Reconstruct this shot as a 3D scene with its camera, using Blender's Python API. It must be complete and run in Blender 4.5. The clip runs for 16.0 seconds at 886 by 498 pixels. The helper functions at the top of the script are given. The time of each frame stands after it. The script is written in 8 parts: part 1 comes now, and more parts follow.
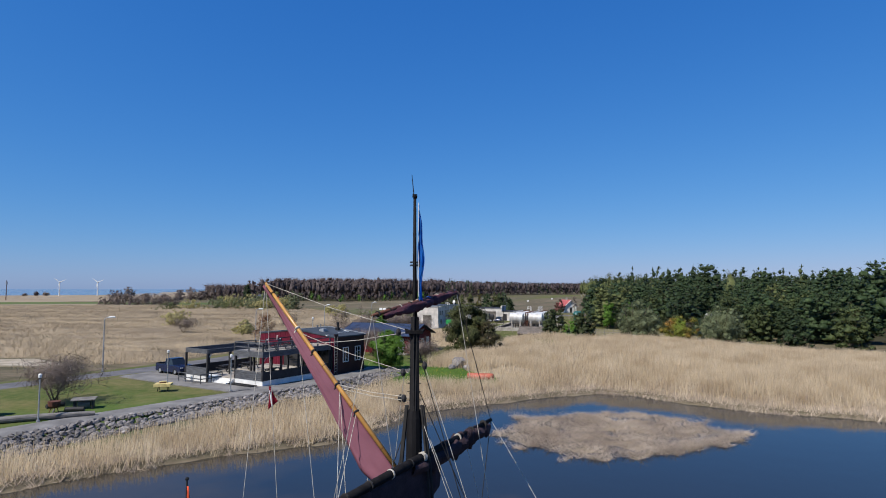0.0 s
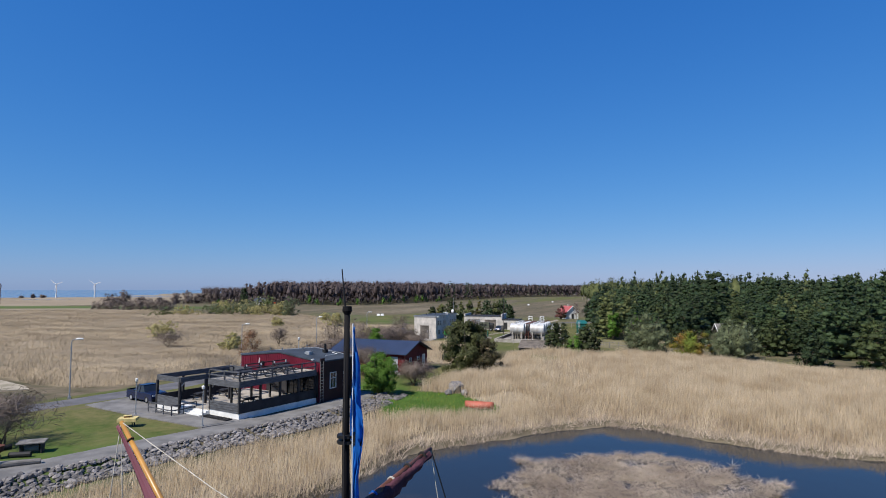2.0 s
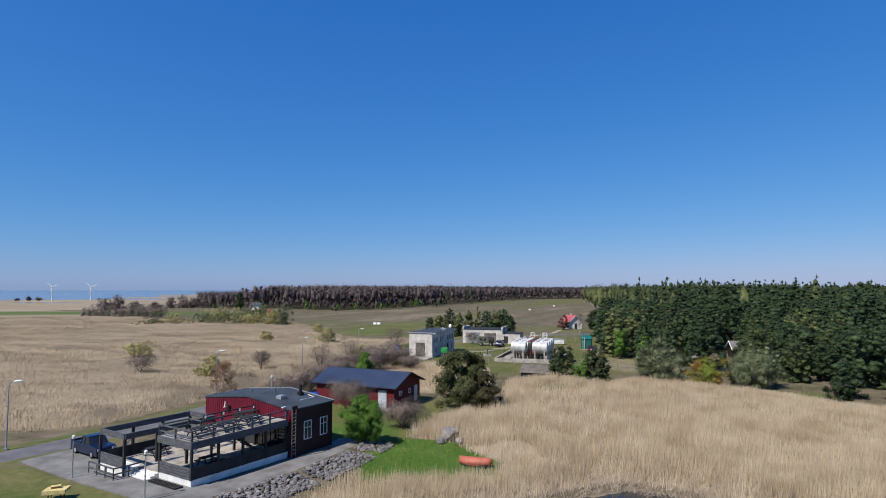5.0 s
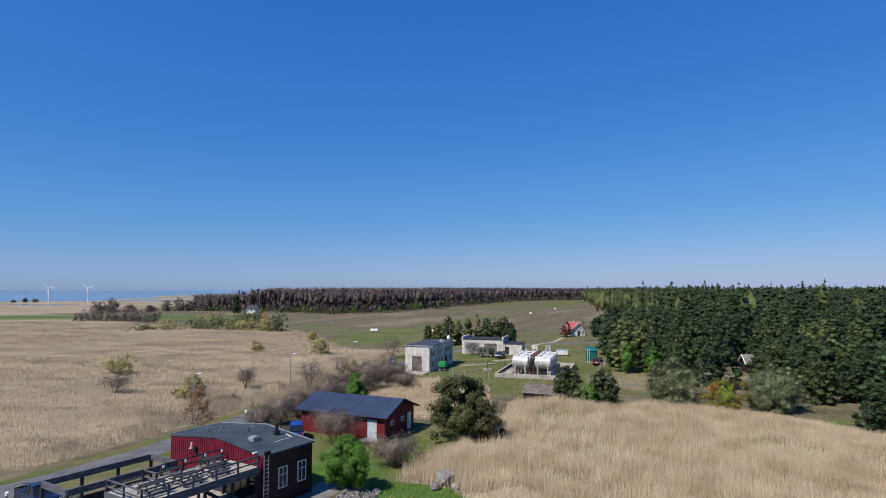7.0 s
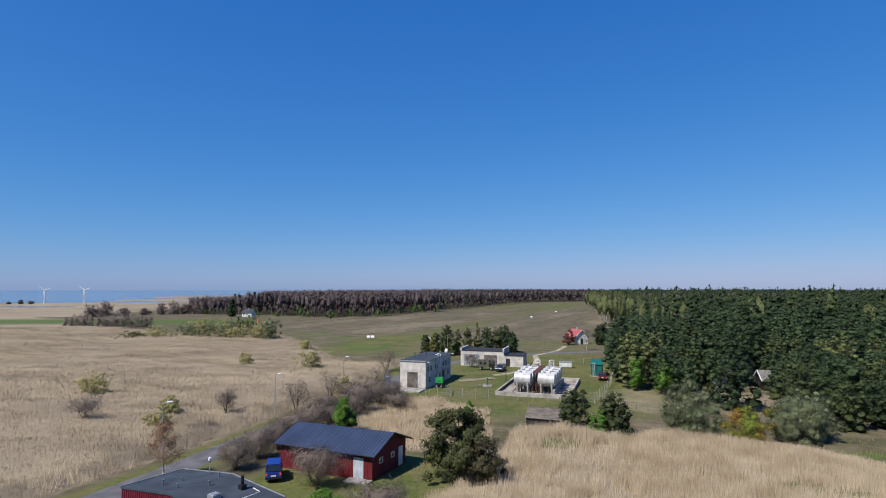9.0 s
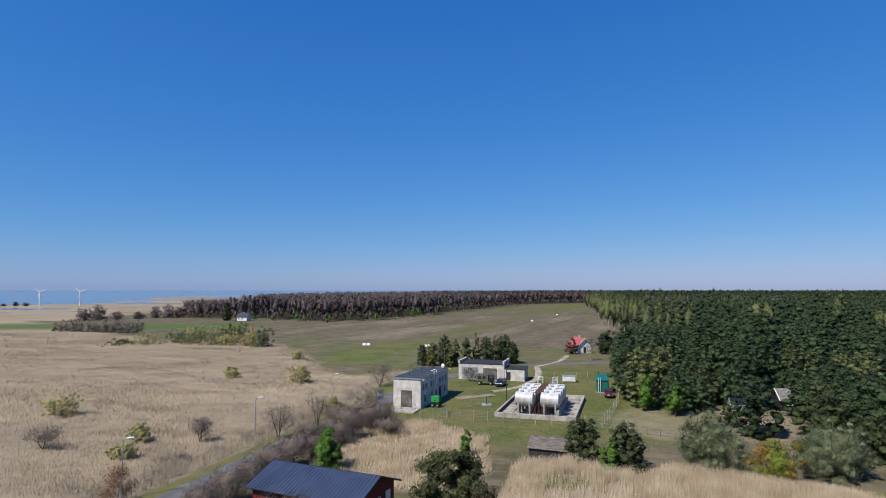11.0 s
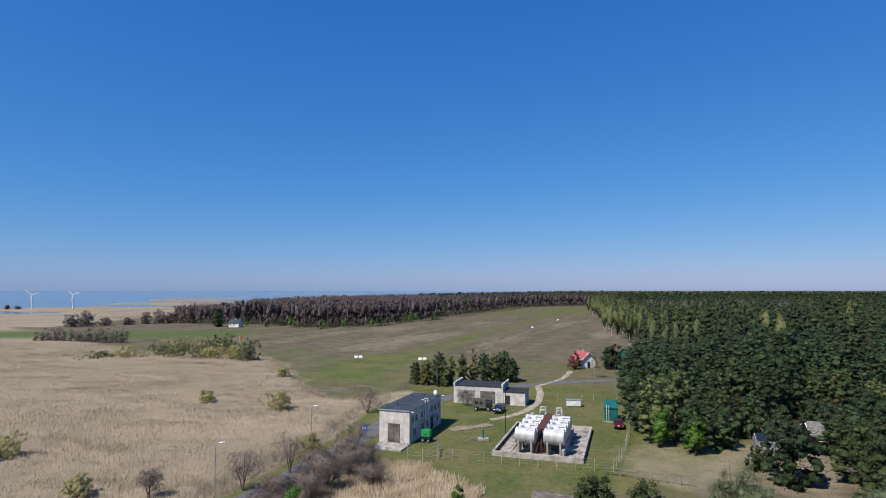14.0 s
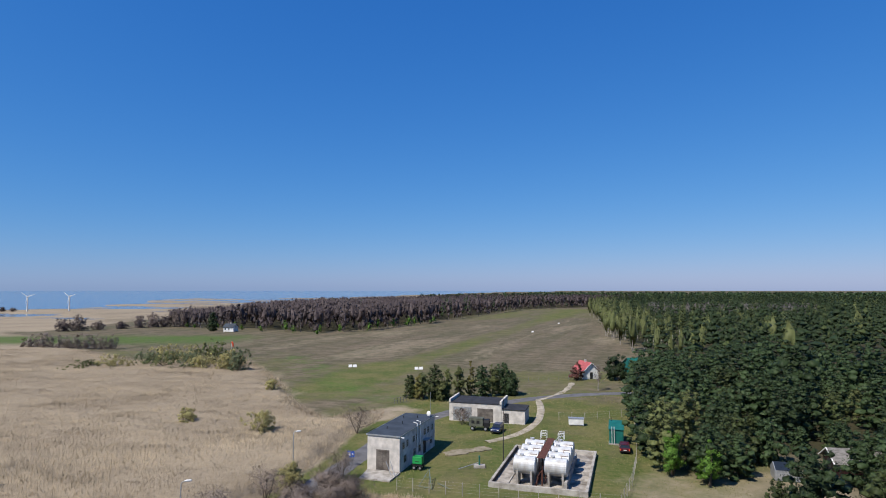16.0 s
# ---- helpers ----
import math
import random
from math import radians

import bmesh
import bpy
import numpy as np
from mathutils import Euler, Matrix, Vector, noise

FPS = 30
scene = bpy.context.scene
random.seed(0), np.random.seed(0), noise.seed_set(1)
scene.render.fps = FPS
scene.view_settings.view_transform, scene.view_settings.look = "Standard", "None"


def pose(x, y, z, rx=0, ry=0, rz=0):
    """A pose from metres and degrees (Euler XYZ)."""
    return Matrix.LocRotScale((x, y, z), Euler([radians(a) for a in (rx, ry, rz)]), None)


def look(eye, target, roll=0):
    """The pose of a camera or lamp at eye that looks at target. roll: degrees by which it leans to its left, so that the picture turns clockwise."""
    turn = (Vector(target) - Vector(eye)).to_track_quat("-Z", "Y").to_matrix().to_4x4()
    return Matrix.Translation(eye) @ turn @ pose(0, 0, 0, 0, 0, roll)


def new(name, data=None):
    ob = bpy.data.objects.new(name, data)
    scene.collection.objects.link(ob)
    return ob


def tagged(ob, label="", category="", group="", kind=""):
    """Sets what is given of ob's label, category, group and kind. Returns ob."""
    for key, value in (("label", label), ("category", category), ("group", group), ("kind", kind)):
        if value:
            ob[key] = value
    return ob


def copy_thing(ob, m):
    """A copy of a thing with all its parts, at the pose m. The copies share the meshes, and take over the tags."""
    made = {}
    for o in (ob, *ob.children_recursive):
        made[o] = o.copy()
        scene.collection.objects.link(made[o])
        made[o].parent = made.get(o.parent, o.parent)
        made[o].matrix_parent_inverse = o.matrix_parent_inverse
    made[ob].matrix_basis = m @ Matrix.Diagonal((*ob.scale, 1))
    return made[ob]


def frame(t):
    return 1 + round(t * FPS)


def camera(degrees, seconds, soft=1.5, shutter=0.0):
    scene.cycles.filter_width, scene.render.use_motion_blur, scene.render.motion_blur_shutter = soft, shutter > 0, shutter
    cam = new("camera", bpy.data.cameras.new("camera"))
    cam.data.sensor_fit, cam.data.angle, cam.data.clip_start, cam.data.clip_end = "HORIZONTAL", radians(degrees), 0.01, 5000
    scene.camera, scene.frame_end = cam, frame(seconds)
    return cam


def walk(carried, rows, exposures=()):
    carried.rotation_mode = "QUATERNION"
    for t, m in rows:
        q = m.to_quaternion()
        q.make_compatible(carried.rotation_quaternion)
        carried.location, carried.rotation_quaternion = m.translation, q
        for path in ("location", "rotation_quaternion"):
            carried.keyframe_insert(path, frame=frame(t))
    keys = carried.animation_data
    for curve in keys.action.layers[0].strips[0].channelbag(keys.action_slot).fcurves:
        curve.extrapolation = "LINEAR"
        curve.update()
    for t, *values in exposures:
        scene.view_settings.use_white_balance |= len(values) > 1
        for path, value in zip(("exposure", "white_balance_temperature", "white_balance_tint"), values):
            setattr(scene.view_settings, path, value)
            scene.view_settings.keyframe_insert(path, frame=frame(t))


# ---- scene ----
cam = camera(74.0, 16.0, soft=1.0)
# seconds, place, tilt, lean and heading of the flying camera
PATH = [
    (0, 0.000, 0.000, 9.871, 93.782, 0.000, 0.000),
    (1, 0.187, 2.831, 10.864, 93.822, 0.000, -0.010),
    (2, 0.462, 5.326, 11.919, 93.843, 0.000, -0.002),
    (3, 0.767, 7.809, 13.017, 93.849, 0.000, 0.015),
    (4, 1.071, 10.459, 14.143, 93.845, 0.000, 0.038),
    (5, 1.361, 13.349, 15.288, 93.834, 0.000, 0.062),
    (6, 1.636, 16.482, 16.448, 93.820, 0.000, 0.082),
    (7, 1.906, 19.824, 17.621, 93.805, 0.000, 0.097),
    (8, 2.182, 23.320, 18.803, 93.791, 0.000, 0.106),
    (9, 2.477, 26.921, 19.993, 93.780, 0.000, 0.107),
    (10, 2.802, 30.585, 21.188, 93.771, 0.000, 0.103),
    (11, 3.168, 34.286, 22.386, 93.766, 0.000, 0.095),
    (12, 3.578, 38.011, 23.584, 93.763, 0.000, 0.085),
    (13, 4.036, 41.749, 24.783, 93.762, 0.000, 0.079),
    (14, 4.545, 45.480, 25.983, 93.760, 0.000, 0.080),
    (15, 5.106, 49.149, 27.193, 93.756, 0.000, 0.096),
    (16, 5.728, 52.640, 28.427, 93.747, 0.000, 0.133),
]
walk(cam, [(t, pose(*p)) for t, *p in PATH])

# ---- light: clear spring noon, sun behind the camera to its left ----
SUN_EL, SHADOW = radians(51), radians(42)
world = bpy.data.worlds.new("sky")
scene.world = world
world.use_nodes = True
wn = world.node_tree
sky = wn.nodes.new("ShaderNodeTexSky")
sky.sky_type, sky.sun_disc = "NISHITA", False
sky.sun_elevation = SUN_EL
sky.sun_rotation = math.atan2(-math.cos(SHADOW), -math.sin(SHADOW))
sky.air_density, sky.dust_density, sky.ozone_density = 1.0, 0.25, 4.5
wn.nodes["Background"].inputs["Strength"].default_value = 0.1
# the clear, dry air of the day: a deeper blue overhead and a paler haze low down
parts, joined = wn.nodes.new("ShaderNodeSeparateColor"), wn.nodes.new("ShaderNodeCombineColor")
wn.links.new(sky.outputs["Color"], parts.inputs["Color"])
for channel, scale, bend, gain in (("Red", 0.833, 1.32, 0.292), ("Green", 0.498, 0.77, 1.39), ("Blue", 0.258, 0.46, 4.45)):
    first, power, last = (wn.nodes.new("ShaderNodeMath") for _ in range(3))
    first.operation, power.operation, last.operation = "MULTIPLY", "POWER", "MULTIPLY"
    first.inputs[1].default_value, power.inputs[1].default_value, last.inputs[1].default_value = scale, bend, gain
    wn.links.new(parts.outputs[channel], first.inputs[0])
    wn.links.new(first.outputs[0], power.inputs[0])
    wn.links.new(power.outputs[0], last.inputs[0])
    wn.links.new(last.outputs[0], joined.inputs[channel])
wn.links.new(joined.outputs["Color"], wn.nodes["Background"].inputs["Color"])
sun = new("sun", bpy.data.lights.new("sun", "SUN"))
sun.data.energy, sun.data.angle, sun.data.color = 4.8, radians(0.53), (1.0, 0.95, 0.87)
sun.matrix_world = look((-math.cos(SHADOW) * 60, -math.sin(SHADOW) * 60, 60 * math.tan(SUN_EL)), (0, 0, 0))
scene.view_settings.exposure = 0.3


# ---- materials ----
def material(name, base, rough=0.8, metal=0.0, vary=0.25, scale=3.0, bump=0.0, island=0.0, thing=0.0, stretch=(1, 1, 1), second=None, spec=0.3, fine=9.0):
    """Two scales of noise over a base colour; island and thing vary brightness by loose piece and by object."""
    m = bpy.data.materials.new(name)
    m.use_nodes = True
    nt, n = m.node_tree, m.node_tree.nodes
    b = n["Principled BSDF"]
    b.inputs["Roughness"].default_value, b.inputs["Metallic"].default_value = rough, metal
    b.inputs["Specular IOR Level"].default_value = spec
    co = n.new("ShaderNodeTexCoord")
    mp = n.new("ShaderNodeMapping")
    mp.inputs["Scale"].default_value = stretch
    nt.links.new(co.outputs["Object"], mp.inputs["Vector"])
    big, small = n.new("ShaderNodeTexNoise"), n.new("ShaderNodeTexNoise")
    big.inputs["Scale"].default_value, small.inputs["Scale"].default_value = scale, scale * fine
    for x in (big, small):
        x.inputs["Detail"].default_value = 4.0
        nt.links.new(mp.outputs["Vector"], x.inputs["Vector"])
    mix = n.new("ShaderNodeMix")
    mix.data_type = "RGBA"
    other = second or tuple(c * (1 - vary) * 0.8 for c in base)
    mix.inputs["A"].default_value, mix.inputs["B"].default_value = (*base, 1), (*other, 1)
    ramp = n.new("ShaderNodeMapRange")
    ramp.inputs["From Min"].default_value, ramp.inputs["From Max"].default_value = 0.35, 0.65
    nt.links.new(big.outputs["Fac"], ramp.inputs["Value"])
    nt.links.new(ramp.outputs["Result"], mix.inputs["Factor"])
    val = n.new("ShaderNodeMath")
    val.operation = "MULTIPLY_ADD"
    val.inputs[1].default_value, val.inputs[2].default_value = vary * 1.6, 1 - vary * 0.8
    nt.links.new(small.outputs["Fac"], val.inputs[0])
    fac = val.outputs[0]
    for amount, node, out in ((island, "ShaderNodeNewGeometry", "Random Per Island"), (thing, "ShaderNodeObjectInfo", "Random")):
        if amount:
            src, sc, mul = n.new(node), n.new("ShaderNodeMath"), n.new("ShaderNodeMath")
            sc.operation, mul.operation = "MULTIPLY_ADD", "MULTIPLY"
            sc.inputs[1].default_value, sc.inputs[2].default_value = 2 * amount, 1 - amount
            nt.links.new(src.outputs[out], sc.inputs[0])
            nt.links.new(sc.outputs[0], mul.inputs[0])
            nt.links.new(fac, mul.inputs[1])
            fac = mul.outputs[0]
    hsv = n.new("ShaderNodeHueSaturation")
    nt.links.new(mix.outputs["Result"], hsv.inputs["Color"])
    nt.links.new(fac, hsv.inputs["Value"])
    nt.links.new(hsv.outputs["Color"], b.inputs["Base Color"])
    if bump:
        bp = n.new("ShaderNodeBump")
        bp.inputs["Strength"].default_value, bp.inputs["Distance"].default_value = 0.6, bump
        nt.links.new(small.outputs["Fac"], bp.inputs["Height"])
        nt.links.new(bp.outputs["Normal"], b.inputs["Normal"])
    return m


def leafy(name, base, second, island=0.35, thing=0.15, through_light=0.25, scale=0.35, stretch=(1, 1, 1)):
    """Foliage: light also comes through the leaf."""
    m = material(name, base, 0.6, vary=0.2, scale=scale, island=island, thing=thing, second=second, spec=0.2, stretch=stretch)
    nt, n = m.node_tree, m.node_tree.nodes
    b, out = n["Principled BSDF"], n["Material Output"]
    tr, mx = n.new("ShaderNodeBsdfTranslucent"), n.new("ShaderNodeMixShader")
    mx.inputs["Fac"].default_value = through_light
    nt.links.new(b.inputs["Base Color"].links[0].from_socket, tr.inputs["Color"])
    nt.links.new(b.outputs["BSDF"], mx.inputs[1])
    nt.links.new(tr.outputs["BSDF"], mx.inputs[2])
    nt.links.new(mx.outputs["Shader"], out.inputs["Surface"])
    return m


def water(name, base, ripple, strength, size, silt_reflection=None):
    m = bpy.data.materials.new(name)
    m.use_nodes = True
    nt, n = m.node_tree, m.node_tree.nodes
    b = n["Principled BSDF"]
    b.inputs["Base Color"].default_value = (*base, 1)
    b.inputs["Roughness"].default_value, b.inputs["IOR"].default_value = 0.06, 1.333
    co, no, bp = n.new("ShaderNodeTexCoord"), n.new("ShaderNodeTexNoise"), n.new("ShaderNodeBump")
    no.inputs["Scale"].default_value, no.inputs["Detail"].default_value = ripple, 5.0
    bp.inputs["Strength"].default_value, bp.inputs["Distance"].default_value = strength, size
    nt.links.new(co.outputs["Object"], no.inputs["Vector"])
    nt.links.new(no.outputs["Fac"], bp.inputs["Height"])
    nt.links.new(bp.outputs["Normal"], b.inputs["Normal"])
    if silt_reflection:
        # muddy shoals and sunken stalks that show through the shallow water
        shoal, ramp, mix = n.new("ShaderNodeTexNoise"), n.new("ShaderNodeMapRange"), n.new("ShaderNodeMix")
        shoal.inputs["Scale"].default_value, shoal.inputs["Detail"].default_value, shoal.inputs["Roughness"].default_value = 0.09, 7.0, 0.62
        ramp.inputs["From Min"].default_value, ramp.inputs["From Max"].default_value = 0.44, 0.62
        mix.data_type = "RGBA"
        mix.inputs["A"].default_value, mix.inputs["B"].default_value = (*base, 1), (*silt_reflection, 1)
        nt.links.new(co.outputs["Object"], shoal.inputs["Vector"])
        # the western arm is the shallowest; its brown also paints in the reeds' reflection
        axis, west, add = n.new("ShaderNodeSeparateXYZ"), n.new("ShaderNodeMapRange"), n.new("ShaderNodeMath")
        west.inputs["From Min"].default_value, west.inputs["From Max"].default_value = 12.0, -22.0
        west.inputs["To Min"].default_value, west.inputs["To Max"].default_value = -0.22, 0.16
        nt.links.new(co.outputs["Object"], axis.inputs["Vector"])
        nt.links.new(axis.outputs["X"], west.inputs["Value"])
        nt.links.new(shoal.outputs["Fac"], add.inputs[0])
        nt.links.new(west.outputs["Result"], add.inputs[1])
        nt.links.new(add.outputs[0], ramp.inputs["Value"])
        nt.links.new(ramp.outputs["Result"], mix.inputs["Factor"])
        nt.links.new(mix.outputs["Result"], b.inputs["Base Color"])
    return m


STRAW = leafy("dry_reed", (0.55, 0.46, 0.335), (0.40, 0.315, 0.212), island=0.2, thing=0.0, through_light=0.5)
MARSHSTRAW = leafy("marsh_reed", (0.35, 0.285, 0.20), (0.225, 0.178, 0.124), island=0.1, thing=0.0, through_light=0.15, scale=0.05, stretch=(0.45, 1, 0.2))
STRAW_FLAT = leafy("fallen_reed", (0.40, 0.325, 0.25), (0.25, 0.195, 0.15), island=0.4, thing=0.0, through_light=0.1)
PINE = leafy("pine_needles", (0.037, 0.060, 0.0225), (0.026, 0.043, 0.016), thing=0.3, through_light=0.12, island=0.2)
YOUNG = leafy("young_leaves", (0.105, 0.205, 0.03), (0.075, 0.15, 0.02), island=0.2)
OLIVEWILLOW = leafy("olive_willow_twigs", (0.47, 0.43, 0.19), (0.36, 0.32, 0.15), island=0.15, through_light=0.5)
HEDGETWIG = leafy("hedge_twigs", (0.19, 0.15, 0.128), (0.14, 0.108, 0.096), island=0.2, through_light=0.1)
REDTWIG = leafy("birch_twigs", (0.25, 0.135, 0.07), (0.17, 0.095, 0.06), through_light=0.15)
WILLOW = leafy("willow_leaves", (0.150, 0.172, 0.090), (0.115, 0.135, 0.07), island=0.15)
YELLOWISH = leafy("spring_buds", (0.15, 0.20, 0.03), (0.26, 0.12, 0.035), island=0.25)
BIRCHLEAF = leafy("birch_leaves", (0.135, 0.15, 0.055), (0.095, 0.11, 0.04), island=0.2)
BLOSSOM = leafy("pink_blossom", (0.17, 0.065, 0.06), (0.075, 0.06, 0.032))
PALESTEM = material("pale_willow_stems", (0.24, 0.20, 0.12), 0.9, scale=2)
TWIG = leafy("bare_twigs", (0.185, 0.145, 0.118), (0.125, 0.097, 0.082), through_light=0.1, island=0.25)
BARK = material("bark", (0.11, 0.085, 0.06), 0.9, scale=2, bump=0.02, stretch=(3, 3, 0.5))
BIRCHBARK = material("birch_bark", (0.42, 0.39, 0.34), 0.8, scale=2.5, vary=0.4, second=(0.14, 0.11, 0.09))
ASPHALT = material("asphalt", (0.135, 0.13, 0.135), 0.9, scale=0.5, vary=0.2, bump=0.01, fine=40)
PAVING = material("pale_paving", (0.205, 0.195, 0.185), 0.9, scale=0.6, vary=0.25, bump=0.01, fine=20)
DIRT = material("bare_dirt", (0.27, 0.225, 0.165), 0.95, scale=0.8, vary=0.4, second=(0.15, 0.13, 0.075), fine=12)
SAND = material("pale_gravel", (0.40, 0.345, 0.27), 0.95, scale=0.5, vary=0.4, second=(0.22, 0.19, 0.13), bump=0.02, fine=18)
STONE = material("granite", (0.235, 0.215, 0.205), 0.85, scale=2.5, vary=0.35, bump=0.02, thing=0.35, island=0.3)
WHITEWALL = material("pale_brick_wall", (0.60, 0.55, 0.50), 0.9, scale=0.8, vary=0.18, bump=0.01, fine=14)
CONCRETE = material("concrete", (0.40, 0.37, 0.33), 0.9, scale=0.9, vary=0.35, bump=0.01, second=(0.23, 0.205, 0.175))
ROOFFELT = material("grey_roof_felt", (0.047, 0.058, 0.074), 0.8, scale=0.6, vary=0.2)
ROOFDARK = material("black_roof_felt", (0.035, 0.035, 0.04), 0.85, scale=0.8)
REDWALL = material("red_metal_cladding", (0.145, 0.012, 0.028), 0.5, scale=0.6, vary=0.15)
REDWOOD = material("red_painted_boards", (0.15, 0.014, 0.02), 0.7, scale=1.2, vary=0.25, stretch=(4, 4, 0.6))
DARKRED = material("dark_red_boards", (0.032, 0.010, 0.012), 0.6, scale=1.0, vary=0.25)
BLUEROOF = material("blue_sheet_roof", (0.042, 0.058, 0.105), 0.42, scale=0.5, vary=0.12, spec=0.4)
SLATEWOOD = material("slate_stained_wood", (0.105, 0.108, 0.118), 0.75, scale=1.5, vary=0.3, stretch=(1, 1, 5))
GREYWOOD = material("weathered_grey_wood", (0.20, 0.185, 0.17), 0.8, scale=1.5, vary=0.3, stretch=(1, 1, 5))
DECK = material("pale_decking", (0.38, 0.34, 0.29), 0.85, scale=1.0, vary=0.25)
DARKWOOD = material("dark_stained_wood", (0.035, 0.033, 0.034), 0.7, scale=1.2, vary=0.3)
OLDWOOD = material("old_planks", (0.17, 0.145, 0.125), 0.9, scale=1.2, vary=0.4, stretch=(1, 6, 1))
WHITE = material("white_paint", (0.78, 0.77, 0.74), 0.5, scale=0.8, vary=0.08)
TANKWHITE = material("silver_white_tank_paint", (0.56, 0.57, 0.58), 0.45, metal=0.1, scale=0.9, vary=0.25, second=(0.36, 0.335, 0.31), stretch=(1, 1, 0.35))
DOORGREY = material("pale_grey_door_paint", (0.46, 0.50, 0.55), 0.5, scale=1.5, vary=0.12)
RUST = material("rusty_iron", (0.12, 0.045, 0.03), 0.85, scale=2.0, vary=0.4)
VENTGREY = material("dull_grey_vents", (0.14, 0.16, 0.18), 0.6, scale=3.0)
STEEL = material("galvanised_steel", (0.42, 0.43, 0.44), 0.45, metal=0.5, scale=2.0, vary=0.12)
BLACKIRON = material("black_iron", (0.015, 0.015, 0.016), 0.6, scale=2.0)
GREENPAINT = material("green_sheet_metal", (0.012, 0.13, 0.11), 0.5, scale=0.7, vary=0.15)
BRIGHTGREEN = material("bright_green_plastic", (0.02, 0.27, 0.07), 0.5, scale=1.0, vary=0.12)
GLASS = material("window_glass", (0.02, 0.025, 0.03), 0.08, scale=1.0, vary=0.1, spec=0.6)
RUBBER = material("tyre_rubber", (0.015, 0.015, 0.015), 0.9, scale=5)
CARBLUE = material("dark_blue_car_paint", (0.010, 0.016, 0.05), 0.25, scale=1.0, vary=0.05, spec=0.6)
VANBLUE = material("bright_blue_car_paint", (0.010, 0.035, 0.26), 0.28, scale=1.0, vary=0.05, spec=0.6)
CARNAVY = material("navy_car_paint", (0.010, 0.020, 0.075), 0.25, scale=1.0, vary=0.05, spec=0.6)
CARRED = material("dark_red_car_paint", (0.085, 0.006, 0.014), 0.25, scale=1.0, vary=0.05, spec=0.6)
OLIVE = material("faded_olive_paint", (0.11, 0.115, 0.085), 0.8, scale=1.2, vary=0.25)
YELLOWPAINT = material("cream_painted_wood", (0.62, 0.50, 0.22), 0.7, scale=2, vary=0.2)
ORANGE = material("faded_orange_plastic", (0.44, 0.125, 0.08), 0.6, scale=1.5, vary=0.15)
BLUESIGN = material("blue_enamel", (0.01, 0.10, 0.55), 0.4, scale=1.0, vary=0.05)
TAR = material("tarred_spar", (0.016, 0.015, 0.016), 0.8, scale=2.5, vary=0.4, stretch=(2, 2, 0.6), spec=0.08)
VARNISH = material("varnished_spruce_spar", (0.52, 0.26, 0.06), 0.35, scale=1.2, vary=0.3, spec=0.5)
BROWNSPAR = material("brown_oiled_spar", (0.14, 0.055, 0.03), 0.5, scale=2.0, vary=0.3)
SAILRED = leafy("madder_red_sailcloth", (0.28, 0.11, 0.145), (0.20, 0.07, 0.095), island=0.0, thing=0.0, through_light=0.35)
SAILDARK = material("dark_furled_sailcloth", (0.050, 0.030, 0.036), 0.9, scale=3.0, vary=0.4, bump=0.03)
SAILMAROON = material("maroon_furled_sailcloth", (0.10, 0.034, 0.046), 0.9, scale=3.0, vary=0.4, bump=0.03)
ROPE = material("hemp_rope", (0.55, 0.50, 0.42), 0.9, scale=6.0, vary=0.2)
DARKROPE = material("tarred_rope", (0.035, 0.032, 0.03), 0.9, scale=6.0)
BLUECLOTH = leafy("blue_pennant_cloth", (0.015, 0.17, 0.62), (0.012, 0.13, 0.5), island=0.0, thing=0.0, through_light=0.3)
CARMINE = leafy("carmine_flag_cloth", (0.36, 0.015, 0.035), (0.2, 0.01, 0.025), island=0.0, thing=0.0)
TILEPINK = material("pink_tile_roof", (0.42, 0.10, 0.10), 0.7, scale=1.0, vary=0.2)
REDFLAG = material("orange_windsock_cloth", (0.75, 0.10, 0.04), 0.8, scale=2.0, vary=0.1)
WATER = water("pond_water", (0.018, 0.021, 0.024), 0.6, 0.06, 0.15, (0.040, 0.034, 0.025))
SEA = water("sea_water", (0.030, 0.085, 0.16), 0.08, 1.0, 1.5)


